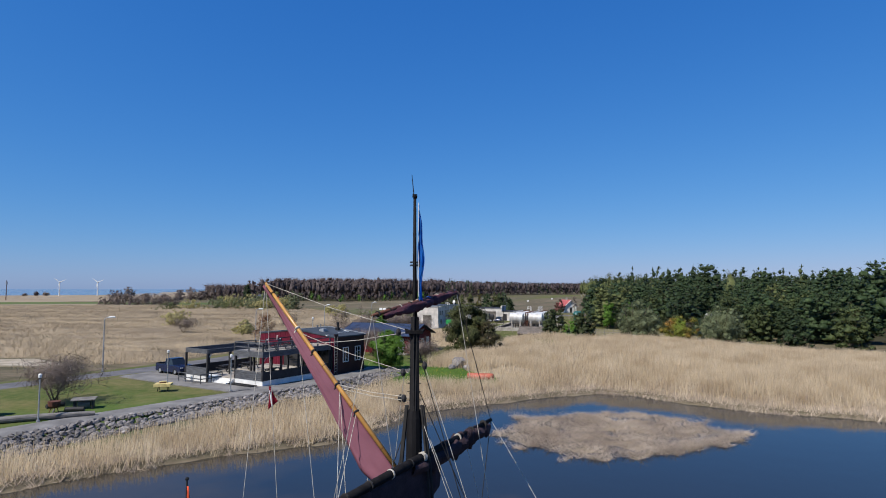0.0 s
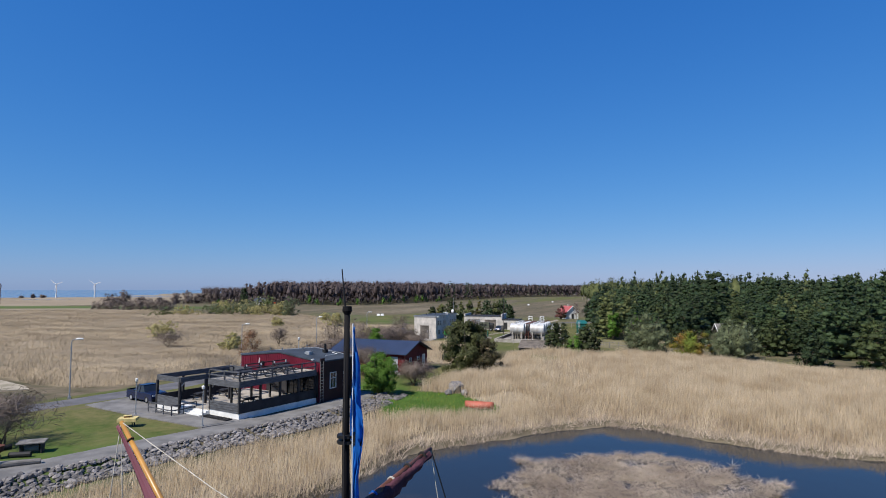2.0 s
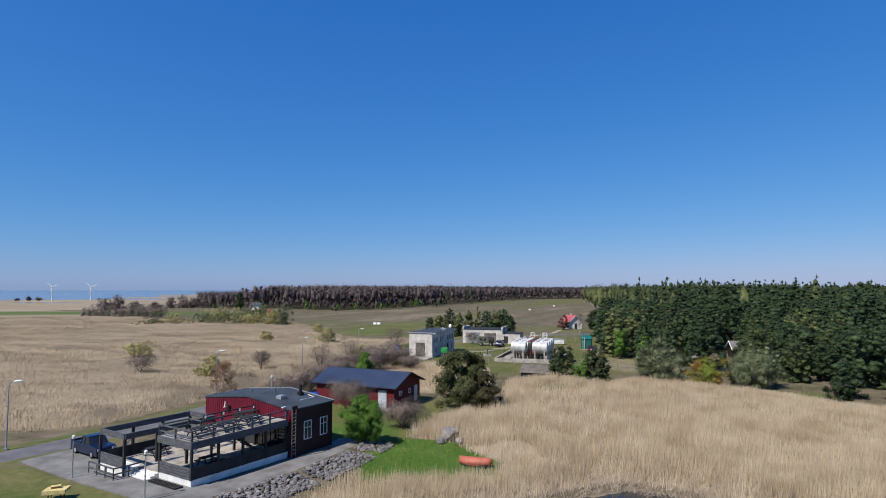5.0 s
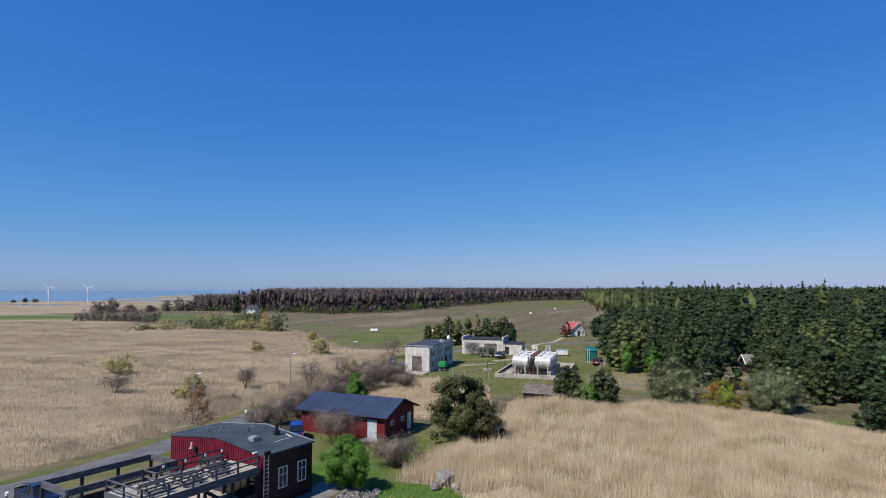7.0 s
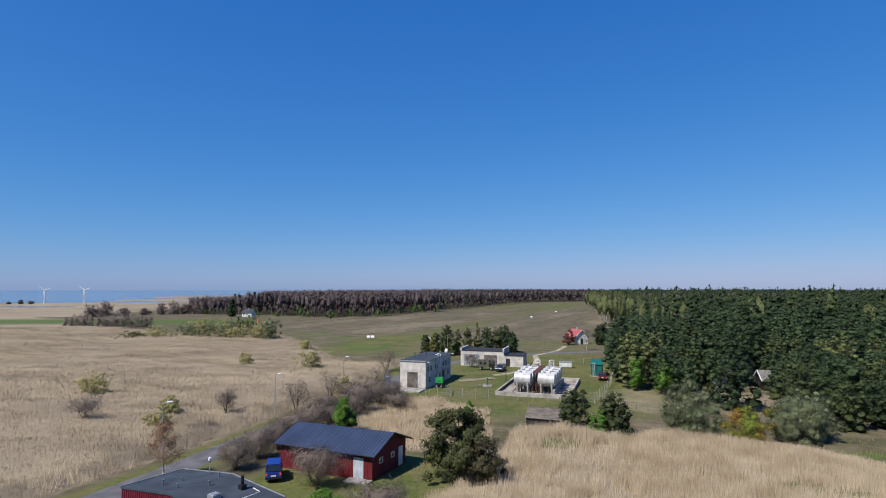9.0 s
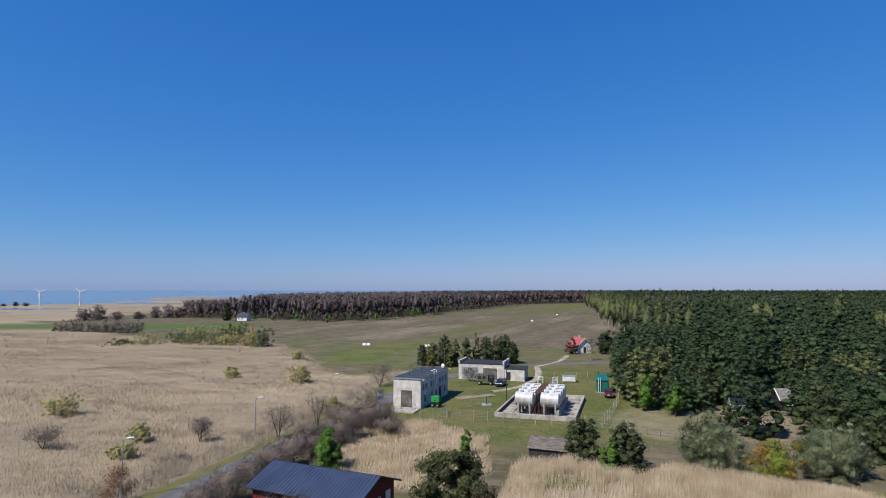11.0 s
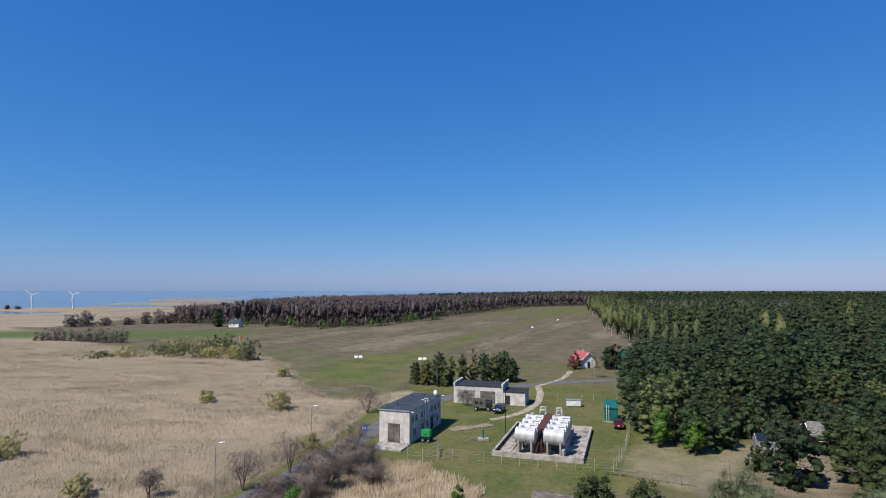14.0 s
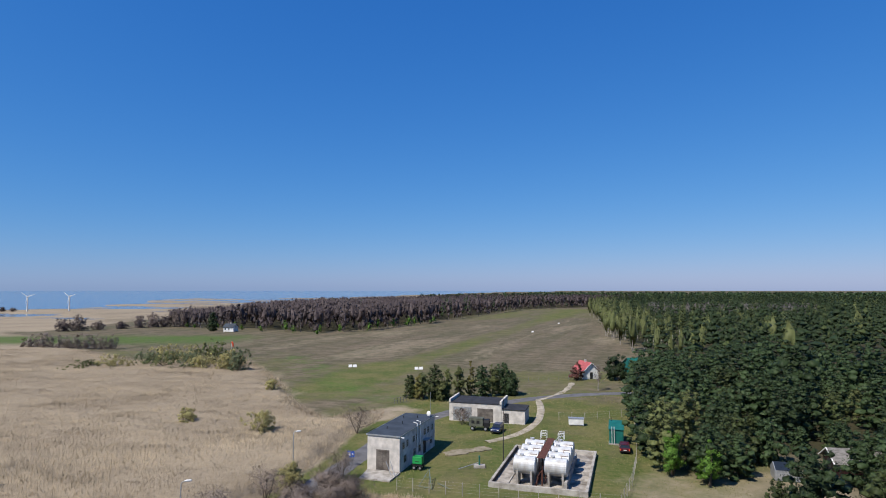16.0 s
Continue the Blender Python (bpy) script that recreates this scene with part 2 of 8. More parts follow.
def ground_material():
    """Dry meadow, lawn and straw litter, blended by the painted kinds of ground."""
    m = bpy.data.materials.new("ground_cover")
    m.use_nodes = True
    nt, n = m.node_tree, m.node_tree.nodes
    b = n["Principled BSDF"]
    b.inputs["Roughness"].default_value, b.inputs["Specular IOR Level"].default_value = 0.95, 0.1
    co, at = n.new("ShaderNodeTexCoord"), n.new("ShaderNodeAttribute")
    at.attribute_name = "cover"
    sep = n.new("ShaderNodeSeparateColor")
    nt.links.new(at.outputs["Color"], sep.inputs["Color"])

    def noisy(scale, lo, hi, detail=5.0, low=0.35, high=0.65, where=None):
        t, mx, r = n.new("ShaderNodeTexNoise"), n.new("ShaderNodeMix"), n.new("ShaderNodeMapRange")
        t.inputs["Scale"].default_value, t.inputs["Detail"].default_value = scale, detail
        t.inputs["Roughness"].default_value = 0.65
        r.inputs["From Min"].default_value, r.inputs["From Max"].default_value = low, high
        mx.data_type = "RGBA"
        mx.inputs["A"].default_value, mx.inputs["B"].default_value = (*lo, 1), (*hi, 1)
        nt.links.new(where or co.outputs["Object"], t.inputs["Vector"])
        nt.links.new(t.outputs["Fac"], r.inputs["Value"])
        nt.links.new(r.outputs["Result"], mx.inputs["Factor"])
        return mx.outputs["Result"], t.outputs["Fac"]

    def blend(fac, a, c, mode="MIX"):
        mx = n.new("ShaderNodeMix")
        mx.data_type, mx.blend_type = "RGBA", mode
        if isinstance(fac, float):
            mx.inputs["Factor"].default_value = fac
        else:
            nt.links.new(fac, mx.inputs["Factor"])
        nt.links.new(a, mx.inputs["A"])
        nt.links.new(c, mx.inputs["B"])
        return mx.outputs["Result"]

    # mown and driven streaks run the length of the airfield
    spin, squeeze = n.new("ShaderNodeMapping"), n.new("ShaderNodeMapping")
    spin.inputs["Rotation"].default_value = (0, 0, radians(20))
    squeeze.inputs["Scale"].default_value = (1, 0.1, 1)
    nt.links.new(co.outputs["Object"], spin.inputs["Vector"])
    nt.links.new(spin.outputs["Vector"], squeeze.inputs["Vector"])
    along = squeeze.outputs["Vector"]
    meadow, _ = noisy(0.022, (0.125, 0.092, 0.067), (0.066, 0.072, 0.031), low=0.42, high=0.58)
    streak, _ = noisy(0.12, (0.165, 0.124, 0.090), (0.052, 0.056, 0.028), detail=8.0, low=0.44, high=0.56, where=along)
    meadow = blend(0.62, meadow, streak)
    tuft, rough = noisy(0.55, (0.185, 0.145, 0.095), (0.045, 0.050, 0.020), detail=8.0)
    meadow = blend(0.45, meadow, tuft)
    short = n.new("ShaderNodeMapping")
    short.inputs["Scale"].default_value = (0.35, 1, 1)
    nt.links.new(spin.outputs["Vector"], short.inputs["Vector"])
    mottle, _ = noisy(0.28, (0.21, 0.165, 0.12), (0.045, 0.047, 0.024), detail=9.0, low=0.42, high=0.58, where=short.outputs["Vector"])
    meadow = blend(0.3, meadow, mottle)
    lawn, _ = noisy(0.1, (0.066, 0.092, 0.021), (0.155, 0.134, 0.056), low=0.42, high=0.58)
    tuft2, _ = noisy(1.1, (0.042, 0.068, 0.015), (0.150, 0.132, 0.056), detail=8.0)
    lawn = blend(0.5, lawn, tuft2)
    straw, _ = noisy(0.03, (0.315, 0.256, 0.179), (0.185, 0.145, 0.099), low=0.42, high=0.64)
    lain, _ = noisy(0.11, (0.315, 0.256, 0.179), (0.195, 0.153, 0.105), low=0.38, high=0.66, where=along)
    straw = blend(0.35, straw, lain)
    stalks, _ = noisy(1.2, (0.315, 0.256, 0.179), (0.205, 0.161, 0.11), detail=8.0)
    straw = blend(0.45, straw, stalks)
    lush, _ = noisy(0.6, (0.048, 0.100, 0.016), (0.080, 0.125, 0.028))
    patch = n.new("ShaderNodeTexNoise")
    patch.inputs["Scale"].default_value, patch.inputs["Detail"].default_value, patch.inputs["Roughness"].default_value = 0.22, 8.0, 0.7
    nt.links.new(co.outputs["Object"], patch.inputs["Vector"])

    def ragged(kind):
        """One kind of ground gives way to the next in patches."""
        shift, gain = n.new("ShaderNodeMath"), n.new("ShaderNodeMapRange")
        shift.operation = "ADD"
        nt.links.new(kind, shift.inputs[0])
        nt.links.new(patch.outputs["Fac"], shift.inputs[1])
        gain.inputs["From Min"].default_value, gain.inputs["From Max"].default_value = 0.76, 1.24
        nt.links.new(shift.outputs[0], gain.inputs["Value"])
        return gain.outputs["Result"]

    col = blend(ragged(sep.outputs["Red"]), meadow, lawn)
    col = blend(ragged(sep.outputs["Green"]), col, straw)
    col = blend(ragged(sep.outputs["Blue"]), col, lush)
    litter, _ = noisy(0.8, (0.050, 0.040, 0.024), (0.034, 0.036, 0.016))
    col = blend(at.outputs["Alpha"], col, litter)
    nt.links.new(col, b.inputs["Base Color"])
    bp = n.new("ShaderNodeBump")
    bp.inputs["Strength"].default_value, bp.inputs["Distance"].default_value = 0.7, 0.12
    nt.links.new(rough, bp.inputs["Height"])
    nt.links.new(bp.outputs["Normal"], b.inputs["Normal"])
    return m


GROUND = ground_material()


# ---- builders ----
rng = np.random.default_rng(7)


class Geo:
    """Vertices and faces of one part, gathered piece by piece."""

    def __init__(self):
        self.v, self.f = [], []

    def add(self, verts, faces):
        k = len(self.v)
        self.v += [tuple(p) for p in verts]
        self.f += [tuple(i + k for i in q) for q in faces]
        return self

    def box(self, x0, x1, y0, y1, z0, z1, m=None):
        vs = [(x, y, z) for z in (z0, z1) for x, y in ((x0, y0), (x1, y0), (x1, y1), (x0, y1))]
        if m is not None:
            vs = [tuple(m @ Vector(p)) for p in vs]
        return self.add(vs, [(3, 2, 1, 0), (4, 5, 6, 7), (0, 1, 5, 4), (1, 2, 6, 5), (2, 3, 7, 6), (3, 0, 4, 7)])

    def prism(self, pts, z0, z1):
        n = len(pts)
        vs = [(x, y, z0) for x, y in pts] + [(x, y, z1) for x, y in pts]
        fs = [tuple(reversed(range(n))), tuple(range(n, 2 * n))]
        return self.add(vs, fs + [(i, (i + 1) % n, n + (i + 1) % n, n + i) for i in range(n)])

    def profile(self, pts, x0, x1):
        """A closed outline in y and z, drawn out along x."""
        n = len(pts)
        vs = [(x0, y, z) for y, z in pts] + [(x1, y, z) for y, z in pts]
        fs = [tuple(reversed(range(n))), tuple(range(n, 2 * n))]
        return self.add(vs, fs + [(i, (i + 1) % n, n + (i + 1) % n, n + i) for i in range(n)])

    def tube(self, pts, radii, n=8, caps=True):
        pts = [Vector(p) for p in pts]
        radii = radii if isinstance(radii, (list, tuple)) else [radii] * len(pts)
        vs, side = [], None
        for i, p in enumerate(pts):
            d = (pts[min(i + 1, len(pts) - 1)] - pts[max(i - 1, 0)]).normalized()
            if side is None:
                side = d.orthogonal().normalized()
            side = (side - d * side.dot(d)).normalized()
            up = d.cross(side)
            for a in range(n):
                w = 2 * math.pi * a / n
                vs.append(p + (side * math.cos(w) + up * math.sin(w)) * radii[i])
        fs = [(i * n + a, i * n + (a + 1) % n, (i + 1) * n + (a + 1) % n, (i + 1) * n + a) for i in range(len(pts) - 1) for a in range(n)]
        if caps:
            fs += [tuple(reversed(range(n))), tuple(range(len(vs) - n, len(vs)))]
        return self.add(vs, fs)

    def ball(self, c, r, n=8, flat=1.0, jag=0.0):
        rows = max(3, n // 2)
        vs, fs = [(c[0], c[1], c[2] - r * flat)], []
        for i in range(1, rows):
            a = math.pi * i / rows - math.pi / 2
            for j in range(n):
                b = 2 * math.pi * j / n
                k = r * (1 + jag * (random.random() - 0.5))
                vs.append((c[0] + k * math.cos(a) * math.cos(b), c[1] + k * math.cos(a) * math.sin(b), c[2] + k * flat * math.sin(a)))
        vs.append((c[0], c[1], c[2] + r * flat))
        top = len(vs) - 1
        for j in range(n):
            q = (j + 1) % n
            fs.append((0, 1 + q, 1 + j))
            fs.append((top, 1 + (rows - 2) * n + j, 1 + (rows - 2) * n + q))
            fs += [(1 + i * n + j, 1 + i * n + q, 1 + (i + 1) * n + q, 1 + (i + 1) * n + j) for i in range(rows - 2)]
        return self.add(vs, fs)


def mesh_of(name, geo, mat, smooth=False):
    me = bpy.data.meshes.new(name)
    me.from_pydata(geo.v, [], geo.f)
    me.materials.append(mat)
    if smooth:
        me.polygons.foreach_set("use_smooth", [True] * len(me.polygons))
    me.update()
    return me


def mesh_arrays(name, verts, faces, mat, normals=None):
    """A mesh of triangles or quads from numpy arrays, with the soft normals of a crown if given."""
    me = bpy.data.meshes.new(name)
    n, k = faces.shape
    me.vertices.add(len(verts))
    me.vertices.foreach_set("co", np.ascontiguousarray(verts, dtype=np.float32).ravel())
    me.loops.add(n * k)
    me.loops.foreach_set("vertex_index", np.ascontiguousarray(faces, dtype=np.int32).ravel())
    me.polygons.add(n)
    me.polygons.foreach_set("loop_start", np.arange(0, n * k, k, dtype=np.int32))
    me.materials.append(mat)
    me.update(calc_edges=True)
    if normals is not None:
        me.attributes.new("custom_normal", "FLOAT_VECTOR", "POINT").data.foreach_set("vector", np.ascontiguousarray(normals, dtype=np.float32).ravel())
    return me


def part(name, geo, mat, parent, label="", smooth=False, bevel=0.0):
    me = geo if isinstance(geo, bpy.types.Mesh) else mesh_of(name, geo, mat, smooth)
    ob = new(name, me)
    ob.parent = parent
    if bevel:
        bv = ob.modifiers.new("edge", "BEVEL")
        bv.width, bv.segments, bv.limit_method = bevel, 2, "ANGLE"
    return tagged(ob, label)


def thing(name, label, category, x=0.0, y=0.0, z=0.0, turn=0.0, group="", kind=""):
    ob = new(name)
    ob.empty_display_size = 0.5
    ob.matrix_basis = pose(x, y, z, 0, 0, turn)
    return tagged(ob, label, category, group, kind)


def surface(name, geo, mat, label, category, kind="structure"):
    return tagged(new(name, mesh_of(name, geo, mat)), label, category, "", kind)


# ---- plan: outlines on the ground ----
POND = [(-80, -10), (-48, 8), (-35, 23), (-24.2, 33), (-19.7, 36.7), (-14.5, 40.2), (-8.5, 43.0), (-5.5, 47.5), (-4.2, 51), (-1.8, 54.2), (1.7, 55.8), (6.3, 58.6), (11.5, 61.2),
        (16.5, 63.2), (20.2, 61.2), (23.8, 57), (30, 52.8), (37, 49.8), (60, 45), (78, 20), (75, -40), (-80, -45)]
ISLAND = [(4.4, 45.0), (7.2, 50.4), (13.8, 52.8), (19.9, 50.8), (22.4, 44.4), (17.6, 41.2), (12.8, 39.3), (8, 39.4)]
ROAD = [(-150, -60), (-95, -8), (-75, 18), (-58, 42), (-40.8, 65.2), (-35.3, 73.5), (-30.3, 84), (-26.5, 96), (-22.5, 110), (-18, 125), (-12.5, 141), (-9.2, 152), (-5.5, 166),
        (0, 180), (9, 192), (20, 200.5), (31, 207.5), (45, 212.5), (58, 214), (80, 213), (120, 205)]
LANE = [(13.5, 163.6), (18, 166.2), (22.5, 172.5), (26.0, 181), (28.0, 190), (29.3, 199), (29.5, 206)]
WALKWAY = [(-60, 0), (-44, 20), (-36, 33), (-27, 46), (-22.3, 52.2), (-17.6, 57.6), (-12.2, 64.8), (-8.9, 71.2), (-8.0, 74.2)]
LAWN = [(-35, 65.4), (-28.4, 61.6), (-20.5, 57), (-25.4, 48.6), (-37, 34), (-52, 12), (-70, 20), (-56, 41), (-39.4, 63)]
MARSH_L = [(-100, 80), (-72, 84.5), (-58, 85.5), (-50, 79.8), (-44, 77.8), (-38.5, 80), (-36.3, 85), (-34, 91), (-31, 97.5), (-26.5, 111), (-22, 126), (-16.8, 142), (-14, 152), (-12, 170), (-8.5, 182), (-4.5, 193),
           (-9, 191), (-20, 182), (-29, 195), (-35, 212), (-52, 250), (-78, 297), (-112, 282), (-160, 322), (-205, 375), (-300, 450), (-420, 520), (-560, 330), (-420, 80)]
MARSH_R = [(-2.6, 75.2), (-0.5, 80), (3.5, 87), (9.6, 100), (12.5, 111), (20.4, 112), (26, 104), (31, 109), (41, 106), (48.6, 100.5), (53.5, 91), (72, 79), (120, 58), (130, 10), (60, 47)] + \
    [(37, 49.8), (30, 52.8), (23.8, 57), (20.2, 61.2), (16.5, 63.2), (11.5, 61.2), (6.3, 58.6), (1.7, 55.8), (-1.8, 54.2), (-4.2, 51), (-5.0, 57), (-5.6, 61.6), (1.0, 62.6), (6.6, 64.8), (6.4, 68.2), (3.6, 70.4), (2.6, 73)]
BANK_L = [(-4.2, 51), (-5.5, 47.5), (-8.5, 43.0), (-14.5, 40.2), (-19.7, 36.7), (-24.2, 33), (-35, 23), (-48, 8), (-53, 8), (-39, 22), (-27.5, 35.5), (-20.5, 43.6), (-14.6, 50), (-9.2, 57.4), (-6.0, 63), (-5.6, 61.6), (-5, 57)]
DRY = [(-12, 104), (-16, 118), (-8, 136), (2, 133), (9, 122), (9, 108), (4, 100), (-2, 101)]
FLOWERS = [(-5.8, 62), (1.0, 62.8), (6.4, 65), (6.2, 68), (2.4, 73.4), (-2.6, 75), (-6.2, 72.6)]

SHOOTS = [(37.2, 85.6, 3.2, 1.6), (12.8, 74.3, 1.6, 1.0), (29.3, 89.0, 0.9, 0.7), (33.0, 88.0, 1.2, 0.8), (41.0, 83.5, 2.2, 1.2), (16.5, 101.5, 3.0, 2.0), (52.4, 98.6, 3.5, 1.5)]

NEARWOOD = [(39, 146), (44, 137.5), (51, 143), (53, 152), (63, 153), (75, 149), (76, 124), (66, 116), (64, 104), (80, 95), (130, 85), (150, 130), (150, 225), (90, 240), (62, 224), (56, 205), (47, 180), (42, 165)]
FAR_L = [(-200, 486), (-180, 470), (-137, 460), (-74, 423), (-42, 448), (3, 545), (112, 827), (212, 896), (330, 1050), (60, 1060), (-60, 860), (-150, 690), (-215, 560)]
FAR_R = [(66, 232), (84, 268), (86, 300), (95, 380), (124, 500), (150, 644), (205, 860), (260, 960), (700, 900), (520, 560), (330, 300), (215, 130), (150, 80), (152, 130), (152, 226), (91, 241), (64, 225)]


def inside(poly, x, y):
    x, y = np.asarray(x, float), np.asarray(y, float)
    hit = np.zeros(x.shape, bool)
    for (x0, y0), (x1, y1) in zip(poly, poly[1:] + poly[:1]):
        if y0 != y1:
            hit ^= ((y0 > y) != (y1 > y)) & (x < (x1 - x0) * (y - y0) / (y1 - y0) + x0)
    return hit


def away(line, x, y):
    """The distance from a line of points."""
    x, y = np.asarray(x, float), np.asarray(y, float)
    best = np.full(x.shape, 1e9)
    for (x0, y0), (x1, y1) in zip(line, line[1:]):
        dx, dy = x1 - x0, y1 - y0
        s = np.clip(((x - x0) * dx + (y - y0) * dy) / (dx * dx + dy * dy), 0, 1)
        best = np.minimum(best, np.hypot(x - x0 - s * dx, y - y0 - s * dy))
    return best


def signed(poly, x, y):
    """Metres inside (positive) or outside an outline."""
    return np.where(inside(poly, x, y), 1.0, -1.0) * away(poly + poly[:1], x, y)


def step(d, width):
    return np.clip(d / width + 0.5, 0, 1)


def waves(x, y, size, seed=0.0):
    """A cheap rolling unevenness between -1 and 1."""
    x, y = np.asarray(x) / size, np.asarray(y) / size
    s = np.sin(1.7 * x + 0.6 * y + seed) + np.sin(-0.9 * x + 1.9 * y + 1.3 + 2 * seed) + np.sin(2.9 * x + 2.3 * y + 2.1 + seed)
    return (s + np.sin(3.7 * x - 3.1 * y + 0.7 + 3 * seed)) / 4


def clumps(x, y, size, seed=0.0, octaves=3):
    """Uneven patches without a period, between about -1 and 1."""
    x, y = np.asarray(x, float) / size, np.asarray(y, float) / size
    total, gain, weight = 0.0, 1.0, 0.0
    for k in range(octaves):
        u, v = x * 2 ** k + 17.3 * seed + 5.1 * k, y * 2 ** k - 9.7 * seed + 3.3 * k
        iu, iv = np.floor(u), np.floor(v)
        fu, fv = u - iu, v - iv
        fu, fv = fu * fu * (3 - 2 * fu), fv * fv * (3 - 2 * fv)

        def corner(a, b):
            h = np.sin((iu + a) * 127.1 + (iv + b) * 311.7 + seed * 7.7) * 43758.5453
            return h - np.floor(h)
        low = corner(0, 0) * (1 - fu) + corner(1, 0) * fu
        high = corner(0, 1) * (1 - fu) + corner(1, 1) * fu
        total = total + gain * (low * (1 - fv) + high * fv - 0.5) * 2.6
        weight += gain
        gain *= 0.55
    return np.clip(total / weight, -1, 1)


def shoreline(x, y):
    """How far ahead the land goes before the sea begins, by the bearing from the pond."""
    return np.interp((x - 6) / np.maximum(y - 52, 30), [-2, -0.75, -0.62, -0.56, -0.5, -0.46, -0.37, -0.17, 0, 0.2], [480, 870, 915, 1150, 1400, 1600, 1780, 1790, 2600, 5200])


def land(x, y):
    """The height of the ground."""
    x, y = np.asarray(x, float), np.asarray(y, float)
    z = 0.06 * waves(x, y, 7.0) - 0.12
    pond = signed(POND, x, y) + 0.55 * waves(x, y, 2.6, 0.3) + 0.3 * waves(x, y, 1.1, 2.0)
    z = np.where(pond > -14, np.minimum(z, -0.25 + np.clip((-pond - 14) / 14, -1, 0) * 0.75), z)
    z = np.where(pond > 0, -1.0 - np.clip(pond, 0, 3) * 0.5, z)
    # the dense mass of standing and broken stalks in the reed beds
    z = z + (1.35 + 0.4 * clumps(x, y, 15.0, 2.5) + 0.12 * clumps(x, y, 4.0, 6.5)) * np.clip((signed(MARSH_L, x, y) - 0.6) / 1.8, 0, 1) * np.clip((260 - y) / 90, 0.45, 1) + np.where(pond > 0, 0, 0.75 - 0.3 * np.clip((x - 25) / 20, 0, 1)) * np.clip((signed(MARSH_R, x, y) - 1.2) / 3.0, 0, 1)
    isle = signed(ISLAND, x, y)
    z = np.where(isle > -1.5, np.maximum(z, -1.55 + step(isle, 1.6) * (0.33 + 0.08 * clumps(x, y, 1.6, 3.0))), z)
    flat = away(WALKWAY, x, y)
    wall = np.clip(1 - (flat - 2.2) / 2.6, 0, 1)
    z = np.where(inside(POND, x, y), z, np.maximum(z, -0.9 + 0.85 * wall))
    keep = (away(ROAD, x, y) < 4) | (signed(LAWN, x, y) > -3)
    z = np.where(keep, -0.06, z)
    far = np.clip((y - 700) / 300, 0, 1) * np.clip((-200 - x) / 100, 0, 1)
    z = z - 0.4 * far
    out = y - shoreline(x, y)
    z = np.where(out > -40, np.minimum(z, -0.7 - np.clip(out + 40, 0, 60) * 0.05), z)
    lagoon = 0.8 * waves(x * 0.5, y, 80.0, 0.4) + 0.5 * waves(x * 0.5, y, 31.0, 1.4) + np.clip((y - 800) / 900, -0.5, 0.45) - 0.18
    z = np.where((x < -150) & (y > 520) & (y < shoreline(x, y)) & (lagoon > 0), np.minimum(z, -1.2 - np.clip(lagoon, 0, 0.5) * 3), z)
    pool = 1 - ((x + 432) / 45) ** 2 - ((y - 592) / 20) ** 2 + 0.3 * waves(x, y, 12.0)
    return np.where(pool > 0, np.minimum(z, -1.3 - pool), z)


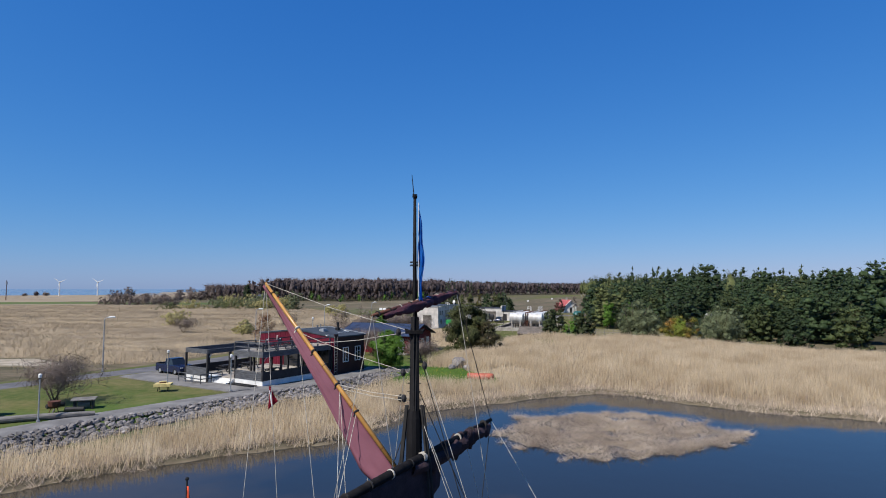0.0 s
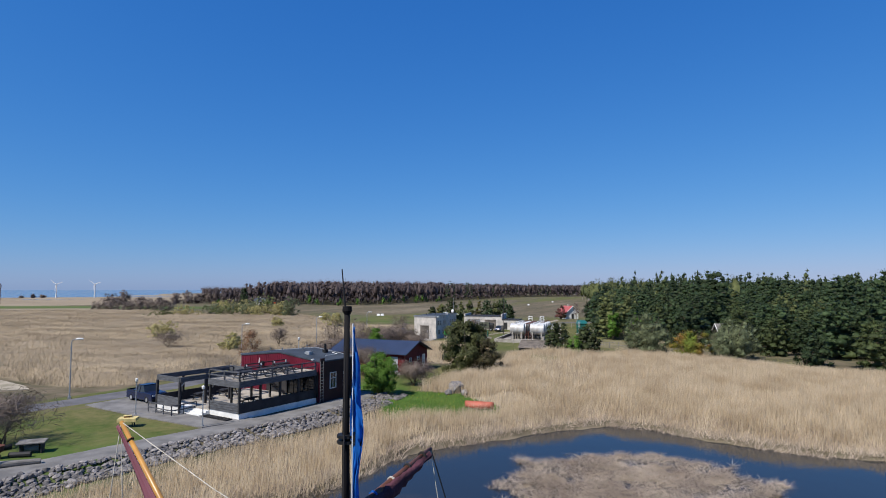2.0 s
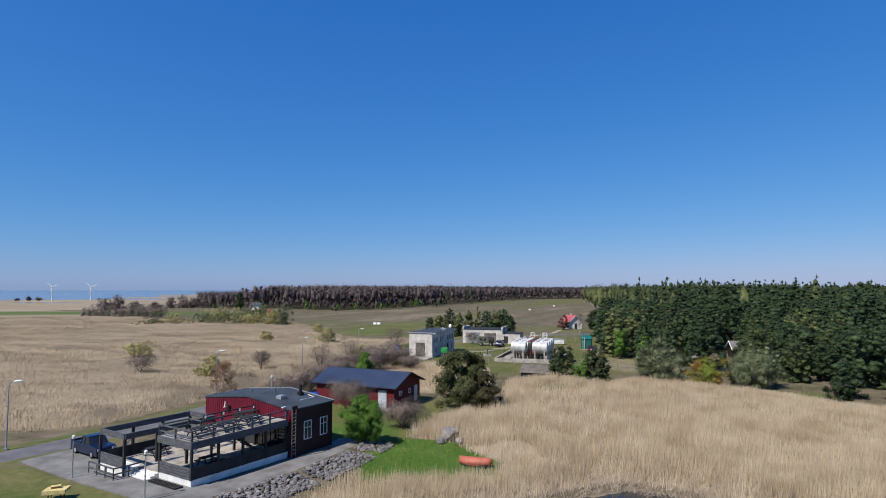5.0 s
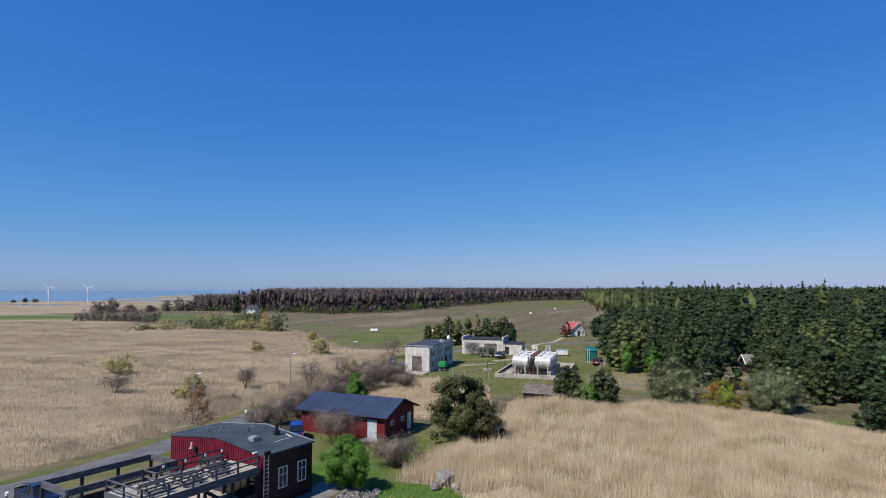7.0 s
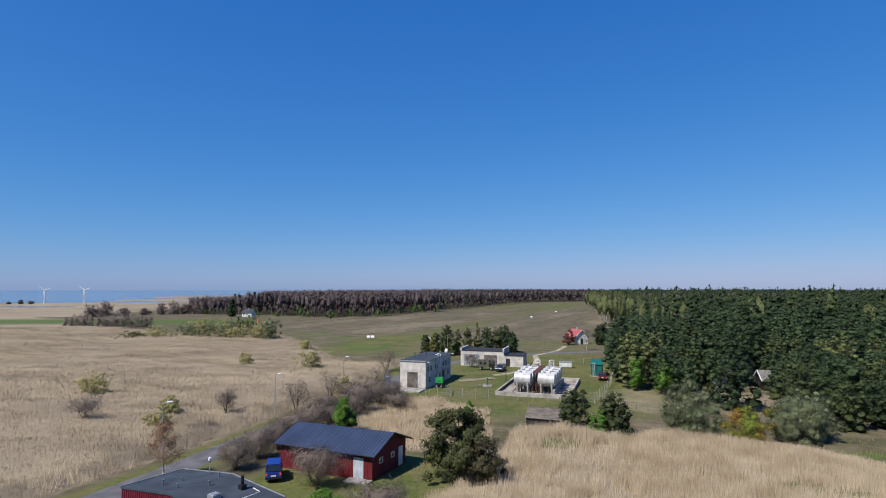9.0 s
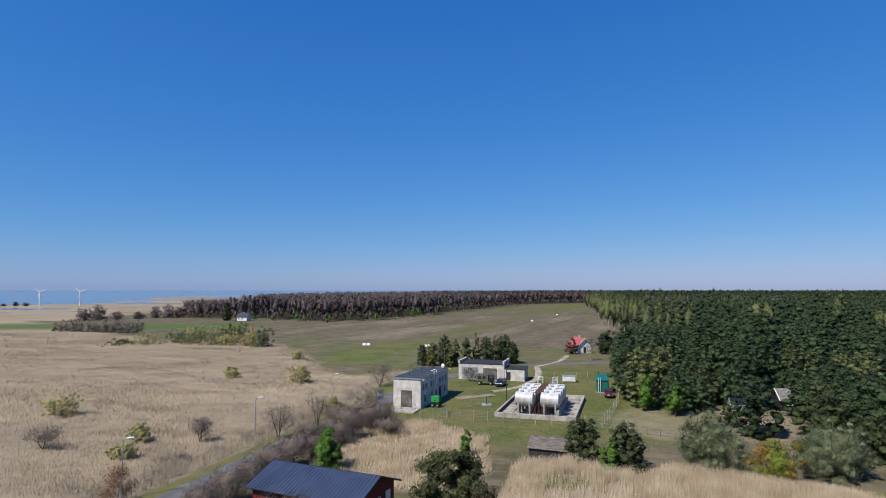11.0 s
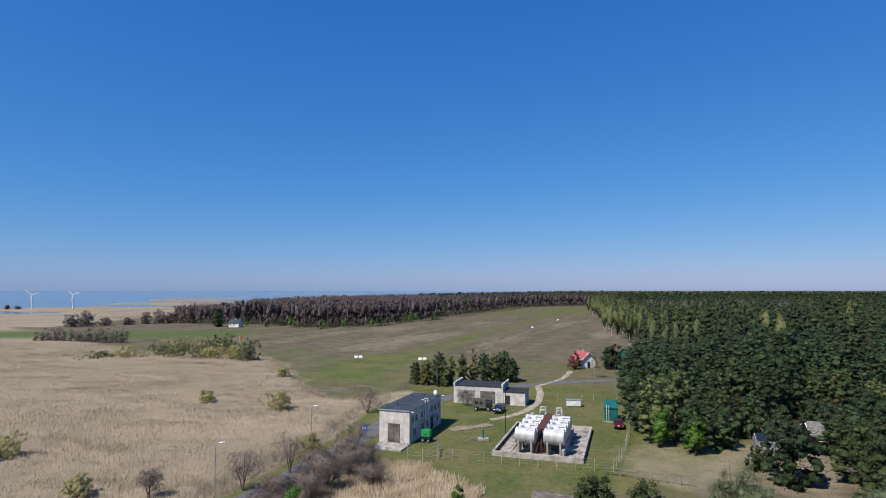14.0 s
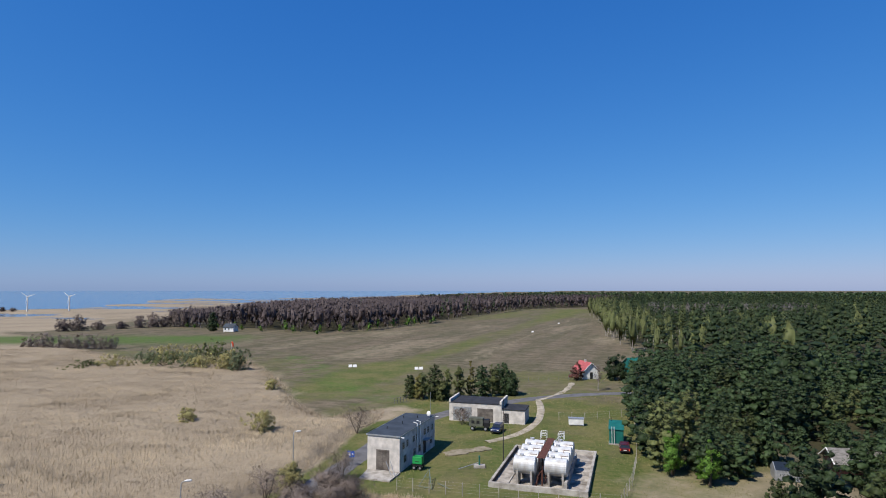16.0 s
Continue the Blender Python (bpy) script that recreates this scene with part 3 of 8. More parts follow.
def build_ground():
    def axis(parts):
        return np.unique(np.concatenate([np.arange(a, b, s) for a, b, s in parts]))
    xs = axis([(-5000, -1200, 400), (-1200, -500, 25), (-500, -130, 10), (-130, -62, 4), (-62, 82, 0.9), (82, 160, 4), (160, 500, 20), (500, 5001, 500)])
    ys = axis([(-1500, -60, 120), (-60, 20, 4), (20, 120, 0.9), (120, 230, 1.8), (230, 520, 8), (520, 1300, 16), (1300, 2400, 36), (2400, 5201, 300)])
    gx, gy = np.meshgrid(xs, ys)
    gz = land(gx, gy)
    n, m = gx.shape
    idx = np.arange(n * m).reshape(n, m)
    faces = np.stack([idx[:-1, :-1], idx[:-1, 1:], idx[1:, 1:], idx[1:, :-1]], -1).reshape(-1, 4)
    me = mesh_arrays("ground", np.stack([gx, gy, gz], -1).reshape(-1, 3), faces, GROUND)
    lawn = step(signed(LAWN, gx, gy), 1.0)
    verge = np.clip(1 - (away(ROAD, gx, gy) - 3.0) / 2.5, 0, 1) * 0.7
    yard = step(40 - np.hypot((gx - 18) * 0.9, (gy - 165) * 0.8), 18) * (0.78 + 0.2 * waves(gx, gy, 9))
    shed = step(13 - np.hypot(gx + 6, gy - 87), 5) * 0.9
    strip = step(14 - np.abs(gy - 225 - 0.35 * gx + 8 * waves(gx, gy, 40)), 14) * (gx < 60) * (gx > -40) * 0.6
    green = np.clip(np.maximum.reduce([lawn * 0.9, verge, yard, shed, strip]), 0, 1)
    straw = np.maximum.reduce([step(signed(MARSH_L, gx, gy) + (4 * waves(gx, gy, 14) + 3 * waves(gx, gy, 5)) * (gy > 180), np.where(gy > 180, 12.0, 3.0)), step(signed(MARSH_R, gx, gy), 1.5), step(signed(BANK_L, gx, gy), 1.0), step(signed(ISLAND, gx, gy), 1.0), 0.75 * step(signed(DRY, gx, gy), 4.0)])
    straw = np.maximum(straw, np.where(((gx < -250) & (gy > 430)) | ((gx < 0) & (gy > 900)), 0.75 + 0.25 * waves(gx, gy, 60), 0))
    # the grass airfield: across and along its runway
    across, along = (gx + 15) * 0.943 - (gy - 263) * 0.334, (gx + 15) * 0.334 + (gy - 263) * 0.943
    field = (gy > 215) & (gy < 840) & (gx > -150)
    patchy = clumps(across, along * 0.22, 16.0, 3.0, 4)
    runway = np.clip(1.4 - np.abs(across) / 10, 0, 1) * field
    bare = np.clip(0.16 + 0.5 * patchy, 0, 0.44) * np.clip((along - 8 + 14 * clumps(gx, gy, 30, 5)) / 22, 0, 1) * (1 - 0.8 * runway) * field
    trail = np.clip(1 - np.abs(across - 20 + 3 * clumps(gx, gy, 40, 8)) / 2.2, 0, 1) * (along > 30) * field
    straw = np.maximum.reduce([straw, bare * np.clip((560 - gy) / 60, 0.35, 1), 0.5 * trail])
    green = np.maximum(green, np.clip(0.55 * runway + 0.5 * np.clip((gy - 540) / 80, 0, 1) + 0.45 * (along < 14) - 0.3 * patchy, 0, 0.8) * field)
    lush = np.maximum.reduce([step(signed(FLOWERS, gx, gy), 1.0), 0.75 * step(5 - np.hypot(gx + 8, gy - 78), 4), 0.55 * step(10 - np.hypot(gx + 27, gy - 47), 12),
                              0.62 * np.clip(1.3 - np.abs(gy - 375 - 0.1 * (gx + 170) + 6 * waves(gx, gy, 50)) / 45, 0, 1) * step(-98 - gx, 40) * (gx > -330),
                              0.5 * np.clip(1 - np.abs(-signed(MARSH_L, gx, gy) - 17) / 20, 0, 1) * (gy > 195) * (gx > -95) * (0.7 + 0.5 * waves(gx, gy, 12))])
    straw = np.maximum(straw, 0.5 * step(15 - np.hypot((gx - 47) * 0.8, gy - 134), 8))
    straw = np.maximum(straw, 0.9 * np.clip(1.6 - np.abs(signed(POND, gx, gy)) / 2.0, 0, 1))
    shoots = np.maximum.reduce([step(1 - np.hypot((gx - x) / w, (gy - y) / d) + 0.4 * clumps(gx, gy, 1.6, 5), 0.5) for x, y, w, d in SHOOTS])
    lush = np.maximum(lush, 0.6 * shoots)
    straw = straw * (1 - lush)
    floor = np.maximum.reduce([step(signed(w, gx, gy) - 4, 5.0) for w in (NEARWOOD,)] + [step(signed(w, gx, gy) - 12, 8.0) for w in (FAR_L, FAR_R)])
    floor = np.maximum(floor, 0.75 * np.clip(1.5 - np.abs(signed(POND, gx, gy) + 0.1) / 0.8, 0, 1))
    cover = me.color_attributes.new("cover", "FLOAT_COLOR", "POINT")
    cover.data.foreach_set("color", np.stack([green, straw, lush, floor], -1).astype(np.float32).ravel())
    return tagged(new("ground", me), "flat coastal meadow with lawn and straw litter", "ground", "", "structure")


def ribbon(name, line, width, lift, mat, label, category, ragged=0.0):
    pts = [Vector((*p, 0)) for p in line]
    fine = []
    for a, b in zip(pts, pts[1:]):
        n = max(1, int((b - a).length / 2.0))
        fine += [a.lerp(b, i / n) for i in range(n)]
    fine.append(pts[-1])
    for _ in range(6):
        fine = [fine[0]] + [(p + 2 * q + r) / 4 for p, q, r in zip(fine, fine[1:], fine[2:])] + [fine[-1]]
    geo = Geo()
    for i, p in enumerate(fine):
        d = (fine[min(i + 1, len(fine) - 1)] - fine[max(i - 1, 0)]).normalized()
        s = Vector((-d.y, d.x, 0))
        for k in (-1, -0.5, 0.5, 1):
            w = width / 2 * k + (ragged * math.sin(i * 1.7 + 9 * k) * k if abs(k) == 1 else 0)
            q = p + s * w
            geo.v.append((q.x, q.y, lift - (0.12 if abs(k) == 1 else 0)))
    for i in range(len(fine) - 1):
        geo.f += [(4 * i + j + 1, 4 * i + j, 4 * i + 4 + j, 4 * i + 5 + j) for j in range(3)]
    return surface(name, geo, mat, label, category)


build_ground()
ribbon("road", ROAD, 4.6, 0.03, ASPHALT, "narrow grey asphalt road through the marsh", "road", 0.12)
ribbon("pavement", WALKWAY, 3.6, 0.02, PAVING, "pale grey gravel walkway on the embankment", "path", 0.08)
ribbon("track", LANE, 1.7, 0.012, SAND, "pale sandy vehicle track across the grass", "track", 0.0)
ribbon("track", [(29.5, 204), (34, 208.5), (40, 219), (44, 231)], 1.6, 0.034, SAND, "pale sandy track to the cottage", "track", 0.2)
surface("forecourt", Geo().prism([(-36.2, 66.5), (-33.6, 71.4), (-27.5, 67), (-19, 61.5), (-16.5, 60), (-20.3, 56.8), (-28.4, 61.4)], -0.2, 0.026), PAVING, "pale paved forecourt before the terrace", "pavement")
surface("pond_water", Geo().add([(-90, -60, -1.2), (90, -60, -1.2), (90, 66, -1.2), (-90, 66, -1.2)], [(0, 1, 2, 3)]), WATER, "still dark pond water reflecting the sky", "water")
surface("sea_water", Geo().add([(-5200, 400, -1.3), (5200, 400, -1.3), (5200, 5600, -1.3), (-5200, 5600, -1.3)], [(0, 1, 2, 3)]), SEA, "distant blue sea up to the horizon", "water")


# ---- reeds and litter ----
def blades(name, n, region, box, width, height, lean, mat, label, category, dense=None, low=None, far=60.0, least=0.1, side=0.6, swell=None):
    """Dry stalks as slim tapering blades, thinner on the ground and broader the farther off they stand."""
    x, y = rng.uniform(box[0], box[1], n), rng.uniform(box[2], box[3], n)
    keep = region(x, y)
    if dense is not None:
        keep &= rng.random(n) < dense(x, y)
    x, y = x[keep], y[keep]
    n = len(x)
    d = np.hypot(x - 3, y - 15)
    grow = np.clip(d / far, 1, 12) ** 0.7
    w = width * grow * rng.uniform(0.6, 1.4, n)
    h = height(x, y) * rng.uniform(0.72, 1.15, n)
    a, b = rng.uniform(0, 2 * np.pi, n), rng.uniform(0, 2 * np.pi, n)
    z = land(x, y) - 0.05 if low is None else np.maximum(land(x, y) - 0.05, low)
    tip = lean * rng.uniform(least, 1.0, n) * h
    dx, dy = np.cos(a) * w / 2, np.sin(a) * w / 2
    verts = np.empty((n, 3, 3))
    verts[:, 0] = np.stack([x - dx, y - dy, z], -1)
    verts[:, 1] = np.stack([x + dx, y + dy, z], -1)
    verts[:, 2] = np.stack([x + np.cos(b) * tip + 0.08 * h, y + np.sin(b) * tip + 0.04 * h, z + np.sqrt(np.maximum(h * h - tip * tip, 0.01))], -1)
    g = np.cross(verts[:, 1] - verts[:, 0], verts[:, 2] - verts[:, 0])
    g /= np.linalg.norm(g, axis=1)[:, None] + 1e-9
    flip = g[:, 0] * 0.4 + g[:, 1] * 0.92 > 0
    verts[flip] = verts[flip][:, [1, 0, 2]]
    g[flip] *= -1
    nor = side * g + 0.15 * rng.normal(size=(n, 3)) + np.array([0, 0, 1.2 - side])
    if swell is not None:
        level = swell(x, y)
        nor[:, 0] -= (swell(x + 1.5, y) - level) * 2.2
        nor[:, 1] -= (swell(x, y + 1.5) - level) * 2.2
    nor /= np.linalg.norm(nor, axis=1)[:, None]
    me = mesh_arrays(name, verts.reshape(-1, 3), np.arange(3 * n).reshape(n, 3), mat, np.repeat(nor, 3, 0))
    return tagged(new(name, me), label, category, "", "stuff")


RIGHT_EDGE = [(1.7, 55.8), (6.3, 58.6), (11.5, 61.2), (16.5, 63.2), (20.2, 61.2), (23.8, 57), (30, 52.8), (37, 49.8), (60, 45)]


def gaps(x, y):
    """Clearings and thin places in the reeds."""
    thin = np.minimum.reduce([np.hypot((x - a) / w, (y - b) / d) for a, b, w, d in SHOOTS]) < 1.0 + 0.3 * clumps(x, y, 1.5, 8.0)
    return np.where(thin | (clumps(x, y, 9.0, 4.0) < -0.42), 0.12, 0.80 + 0.45 * clumps(x, y, 2.2, 2.0)) * np.clip(away(RIGHT_EDGE, x, y) / 3.0 - 0.25 + 0.5 * clumps(x, y, 3.0, 4.4), 0.1, 1)


blades("reed_bed", 700000, lambda x, y: (signed(MARSH_R, x, y) > 0.2 * waves(x, y, 1.5)) & (x < 26 + 0.95 * (y - 10)), (-8, 100, 44, 116), 0.045,
       lambda x, y: 1.4 - 0.3 * np.clip((x - 25) / 20, 0, 1) + 0.42 * clumps(x, y, 9.0, 1.0) + 0.38 * clumps(x, y, 2.4, 6.0) - 0.5 * np.clip(1 - away(RIGHT_EDGE, x, y) / 2.2, 0, 1), 0.36, STRAW, "dense bed of dry straw-coloured reeds by the pond", "reeds", gaps)
blades("bank_reeds", 150000, lambda x, y: signed(BANK_L, x, y) > -0.3 + 0.5 * waves(x, y, 1.7), (-56, -3, 6, 68), 0.045,
       lambda x, y: 1.5 + 0.45 * clumps(x, y, 3.0, 9.0) - 0.7 * np.clip(1 - np.abs(signed(POND, x, y)) / 1.6, 0, 1), 0.35, STRAW, "dry reeds along the stone embankment", "reeds", lambda x, y: 0.85 + 0.5 * clumps(x, y, 2.5, 3.0), -1.25)
blades("marsh_reeds", 2400000, lambda x, y: signed(MARSH_L, x, y) > 1.2 * clumps(x, y, 5.0, 2.0), (-270, -8, 55, 320), 0.032,
       lambda x, y: 0.55 + 0.28 * clumps(x, y, 18.0, 0.5) + 0.15 * clumps(x, y, 5.0, 7.0) + 0.65 * np.clip(1 - signed(MARSH_L, x, y) / 3.5, 0, 1), 0.6, MARSHSTRAW, "wide marsh of dry pale reeds in soft swells", "reeds",
       lambda x, y: (0.9 + 0.3 * clumps(x, y, 14.0, 1.5)) * np.clip(85 / np.hypot(x - 3, y - 15), 0.05, 1) ** 1.4 * (np.abs(x) < 20 + 0.78 * y), side=0.22, swell=lambda x, y: clumps(x, 1.8 * y, 15.0, 2.5, 4))
blades("dry_grass", 70000, lambda x, y: signed(DRY, x, y) > 1.5 * waves(x, y, 3.0), (-20, 14, 98, 140), 0.08,
       lambda x, y: 1.0 + 0.5 * waves(x, y, 5.0), 0.5, STRAW, "rough dry grass and reeds behind the shed", "grass", lambda x, y: 0.6 + 0.5 * waves(x, y, 4.0))
blades("fallen_reeds", 90000, lambda x, y: signed(ISLAND, x, y) > -0.4 + 1.2 * waves(x, y, 1.4) + 0.5 * waves(x, y, 0.6), (2, 25, 37, 55), 0.042,
       lambda x, y: 0.75 + 0.25 * waves(x, y, 2.0), 0.985, STRAW_FLAT, "islet of flattened dead reeds in the pond", "reeds", lambda x, y: 0.62 + 0.6 * clumps(x, y, 1.8, 3.0), -1.2, least=0.93)
blades("bank_litter", 230000, lambda x, y: np.abs(signed(POND, x, y) + 0.5 + 1.0 * (x > 4)) < 1.2 + 1.0 * (x > 4) + 0.9 * clumps(x, y, 3.0, 4.4) + 0.3 * waves(x, y, 0.8), (-40, 62, 16, 66), 0.05, lambda x, y: 0.75 + 0.2 * waves(x, y, 2.0), 0.98, STRAW_FLAT, "flattened dead reeds along the waterline", "reeds", None, -1.24, least=0.55)
blades("bank_grass", 16000, lambda x, y: signed(FLOWERS, x, y) > 0, (-7, 7, 61, 76), 0.05, lambda x, y: 0.3 + 0.12 * waves(x, y, 1.5), 0.6, leafy("lush_blades", (0.06, 0.13, 0.02), (0.10, 0.16, 0.03)), "lush green grass on the bank", "grass")
blades("reed_shoots", 60000, lambda x, y: np.minimum.reduce([np.hypot((x - a) / w, (y - b) / d) for a, b, w, d in SHOOTS]) < 1.0, (10, 57, 72, 105), 0.05, lambda x, y: 0.55 + 0.2 * waves(x, y, 1.5), 0.5, leafy("green_shoots", (0.10, 0.15, 0.045), (0.20, 0.19, 0.08)), "fresh green shoots in gaps between the reeds", "grass")
blades("meadow_grass", 60000, lambda x, y: (signed(MARSH_R, x, y) < 0) & (signed(DRY, x, y) < 0) & (away(ROAD, x, y) > 3.2) & (signed(LAWN, x, y) < -1) & (x > -22 - 0.3 * (130 - y)) & (away(WALKWAY, x, y) > 3),
       (-14, 60, 74, 215), 0.07, lambda x, y: 0.28 + 0.16 * waves(x, y, 4.0), 0.7, leafy("meadow_blades", (0.12, 0.125, 0.045), (0.19, 0.16, 0.075)), "short tufted spring grass", "grass", lambda x, y: 0.5 + 0.5 * waves(x, y, 6.0))


# ---- trees ----
def cloud(centres, radii, each, size, flat=1.0, long=1.0, level=0.0, mid=None):
    """Loose leaf cards scattered round branch ends, shaded as parts of one rounded crown."""
    c = np.repeat(np.asarray(centres, float), each, 0)
    r = np.repeat(np.asarray(radii, float), each)
    n = len(c)
    d = rng.normal(size=(n, 3))
    d /= np.linalg.norm(d, axis=1)[:, None]
    p = c + d * (r * rng.random(n) ** 0.45)[:, None] * np.array([1, 1, flat])
    out = c - (np.mean(centres, 0) if mid is None else np.repeat(mid, each, 0))
    out /= np.linalg.norm(out, axis=1)[:, None] + 0.3
    nor = 0.6 * d + 0.75 * out + 0.25 * rng.normal(size=(n, 3)) + np.array([0, 0, 0.3 + 0.5 * level])
    nor /= np.linalg.norm(nor, axis=1)[:, None]
    face = nor + 0.4 * rng.normal(size=(n, 3))
    a = np.cross(face, rng.normal(size=(n, 3)))
    a /= np.linalg.norm(a, axis=1)[:, None]
    b = np.cross(face, a)
    b /= np.linalg.norm(b, axis=1)[:, None]
    s = size * rng.uniform(0.55, 1.3, n)[:, None]
    a, b = a * s * long, b * s / long
    v = np.stack([p - a, p - 0.45 * b, p + a, p + 0.55 * b], 1)
    flip = (np.cross(v[:, 1] - v[:, 0], v[:, 2] - v[:, 0]) * nor).sum(1) < 0
    v[flip] = v[flip][:, [0, 3, 2, 1]]
    return v.reshape(-1, 3), np.arange(4 * n).reshape(n, 4), np.repeat(nor, 4, 0)


def cores(centres, wide, tall, jag=0.45, seg=8, rings=6):
    """The shaded, twig-filled hearts of crowns: knobbly closed lumps that the leaves stand out from."""
    c = np.asarray(centres, float)
    n = len(c)
    el, az = np.meshgrid(np.radians(np.linspace(-75, 88, rings)), 2 * np.pi * np.arange(seg) / seg, indexing="ij")
    d = np.stack([np.cos(el) * np.cos(az), np.cos(el) * np.sin(az), np.sin(el)], -1).reshape(1, -1, 3)
    k = 1 + jag * (rng.random((n, rings * seg, 1)) - 0.6)
    v = c[:, None] + d * k * np.stack([wide, wide, tall], -1)[:, None]
    i, j = np.meshgrid(np.arange(rings - 1), np.arange(seg), indexing="ij")
    q = (j + 1) % seg
    f = np.stack([i * seg + j, i * seg + q, (i + 1) * seg + q, (i + 1) * seg + j], -1).reshape(1, -1, 4) + (np.arange(n) * rings * seg)[:, None, None]
    nor = d + np.array([0, 0, 0.3]) + 0.35 * rng.normal(size=v.shape)
    nor /= np.linalg.norm(nor, axis=2)[:, :, None]
    return v.reshape(-1, 3), f.reshape(-1, 4), nor.reshape(-1, 3)


def together(a, b):
    return np.concatenate([a[0], b[0]]), np.concatenate([a[1], b[1] + len(a[0])]), np.concatenate([a[2], b[2]])


def limbs(geo, base, tip, r, count, seed, spread=0.5, rise=0.5):
    """A tapered, slightly crooked trunk with limbs; returns the limbs' ends."""
    rr = random.Random(seed)
    base, tip = Vector(base), Vector(tip)
    trunk = [base.lerp(tip, i / 6) + Vector((rr.uniform(-1, 1), rr.uniform(-1, 1), 0)) * r * (0.9 if 0 < i < 6 else 0) for i in range(7)]
    geo.tube(trunk, [r * (1 - 0.85 * i / 6) for i in range(7)], 6)
    ends, h = [], (tip - base).length
    for k in range(count):
        s = 0.25 + 0.7 * (k + rr.random()) / count
        p = base.lerp(tip, s)
        a = 2.4 * k + rr.uniform(-0.5, 0.5)
        ln = h * spread * (1.05 - s) * rr.uniform(0.7, 1.2)
        q = p + Vector((math.cos(a) * ln, math.sin(a) * ln, ln * rise * rr.uniform(0.5, 1.4)))
        mid = p.lerp(q, 0.55) + Vector((0, 0, -0.06 * ln))
        geo.tube([p, mid, q], [r * 0.4 * (1.1 - s), r * 0.25 * (1.1 - s), r * 0.06], 4, False)
        ends += [mid, q]
    return ends


def crown_part(name, leaves, mat, parent):
    return part(name, mesh_arrays(name, leaves[0], leaves[1], mat, leaves[2]), mat, parent)


def pine(seed, h, label, bare=0.3, wide=0.2, cards=16, size=0.30, mat=None, name="pine_tree", whorl=0.075, segments=7):
    """A conifer of height h: whorls of level boughs that end in flat, lumpy pads of needles."""
    rr = random.Random(seed)
    t = thing(name, label, "tree", group="pine wood")
    geo, pads = Geo(), []
    geo.tube([(0, 0, -0.3), (rr.uniform(-.15, .15), rr.uniform(-.15, .15), h * 0.5), (0, 0, h * 0.95)], [0.022 * h * 0.6, 0.015 * h * 0.6, 0.02], 6)
    z = h * bare
    while z < h * 0.93:
        s = (z - h * bare) / (h * (1 - bare))
        reach = h * wide * 1.5 * min(1.0, 0.7 + 1.5 * s) * (1 - s) ** 0.43 + 0.35
        pads.append((rr.uniform(-.15, .15) * reach, rr.uniform(-.15, .15) * reach, z, reach * 0.5, reach * 0.26))
        first = rr.uniform(0, 6.3)
        boughs = rr.randint(4, 6) if s < 0.7 else 3
        for k in range(boughs):
            a = first + 2 * math.pi * k / boughs + rr.uniform(-0.4, 0.4)
            ln = reach * rr.uniform(0.55, 1.15)
            end = (math.cos(a) * ln, math.sin(a) * ln, z + ln * rr.uniform(-0.12, 0.28))
            geo.tube([(0, 0, z), end], [0.05, 0.015], 3, False)
            r = reach * rr.uniform(0.27, 0.46)
            pads.append((end[0] * 0.82, end[1] * 0.82, end[2] + 0.1, r, r * rr.uniform(0.45, 0.7)))
        z += h * whorl * rr.uniform(0.75, 1.2) * (1.15 - 0.45 * s)
    pads.append((0, 0, h * 0.95, 0.35, 0.7))
    part("trunk", geo, BARK, t)
    q = np.array(pads)
    crown_part("crown", together(cores(q[:, :3], q[:, 3] * 0.6, q[:, 4] * 0.6, 0.9, segments, 4), cloud(q[:, :3], q[:, 3] * 1.12, cards, size, 0.8, 1.5, 0.3)), mat or PINE, t)
    return t


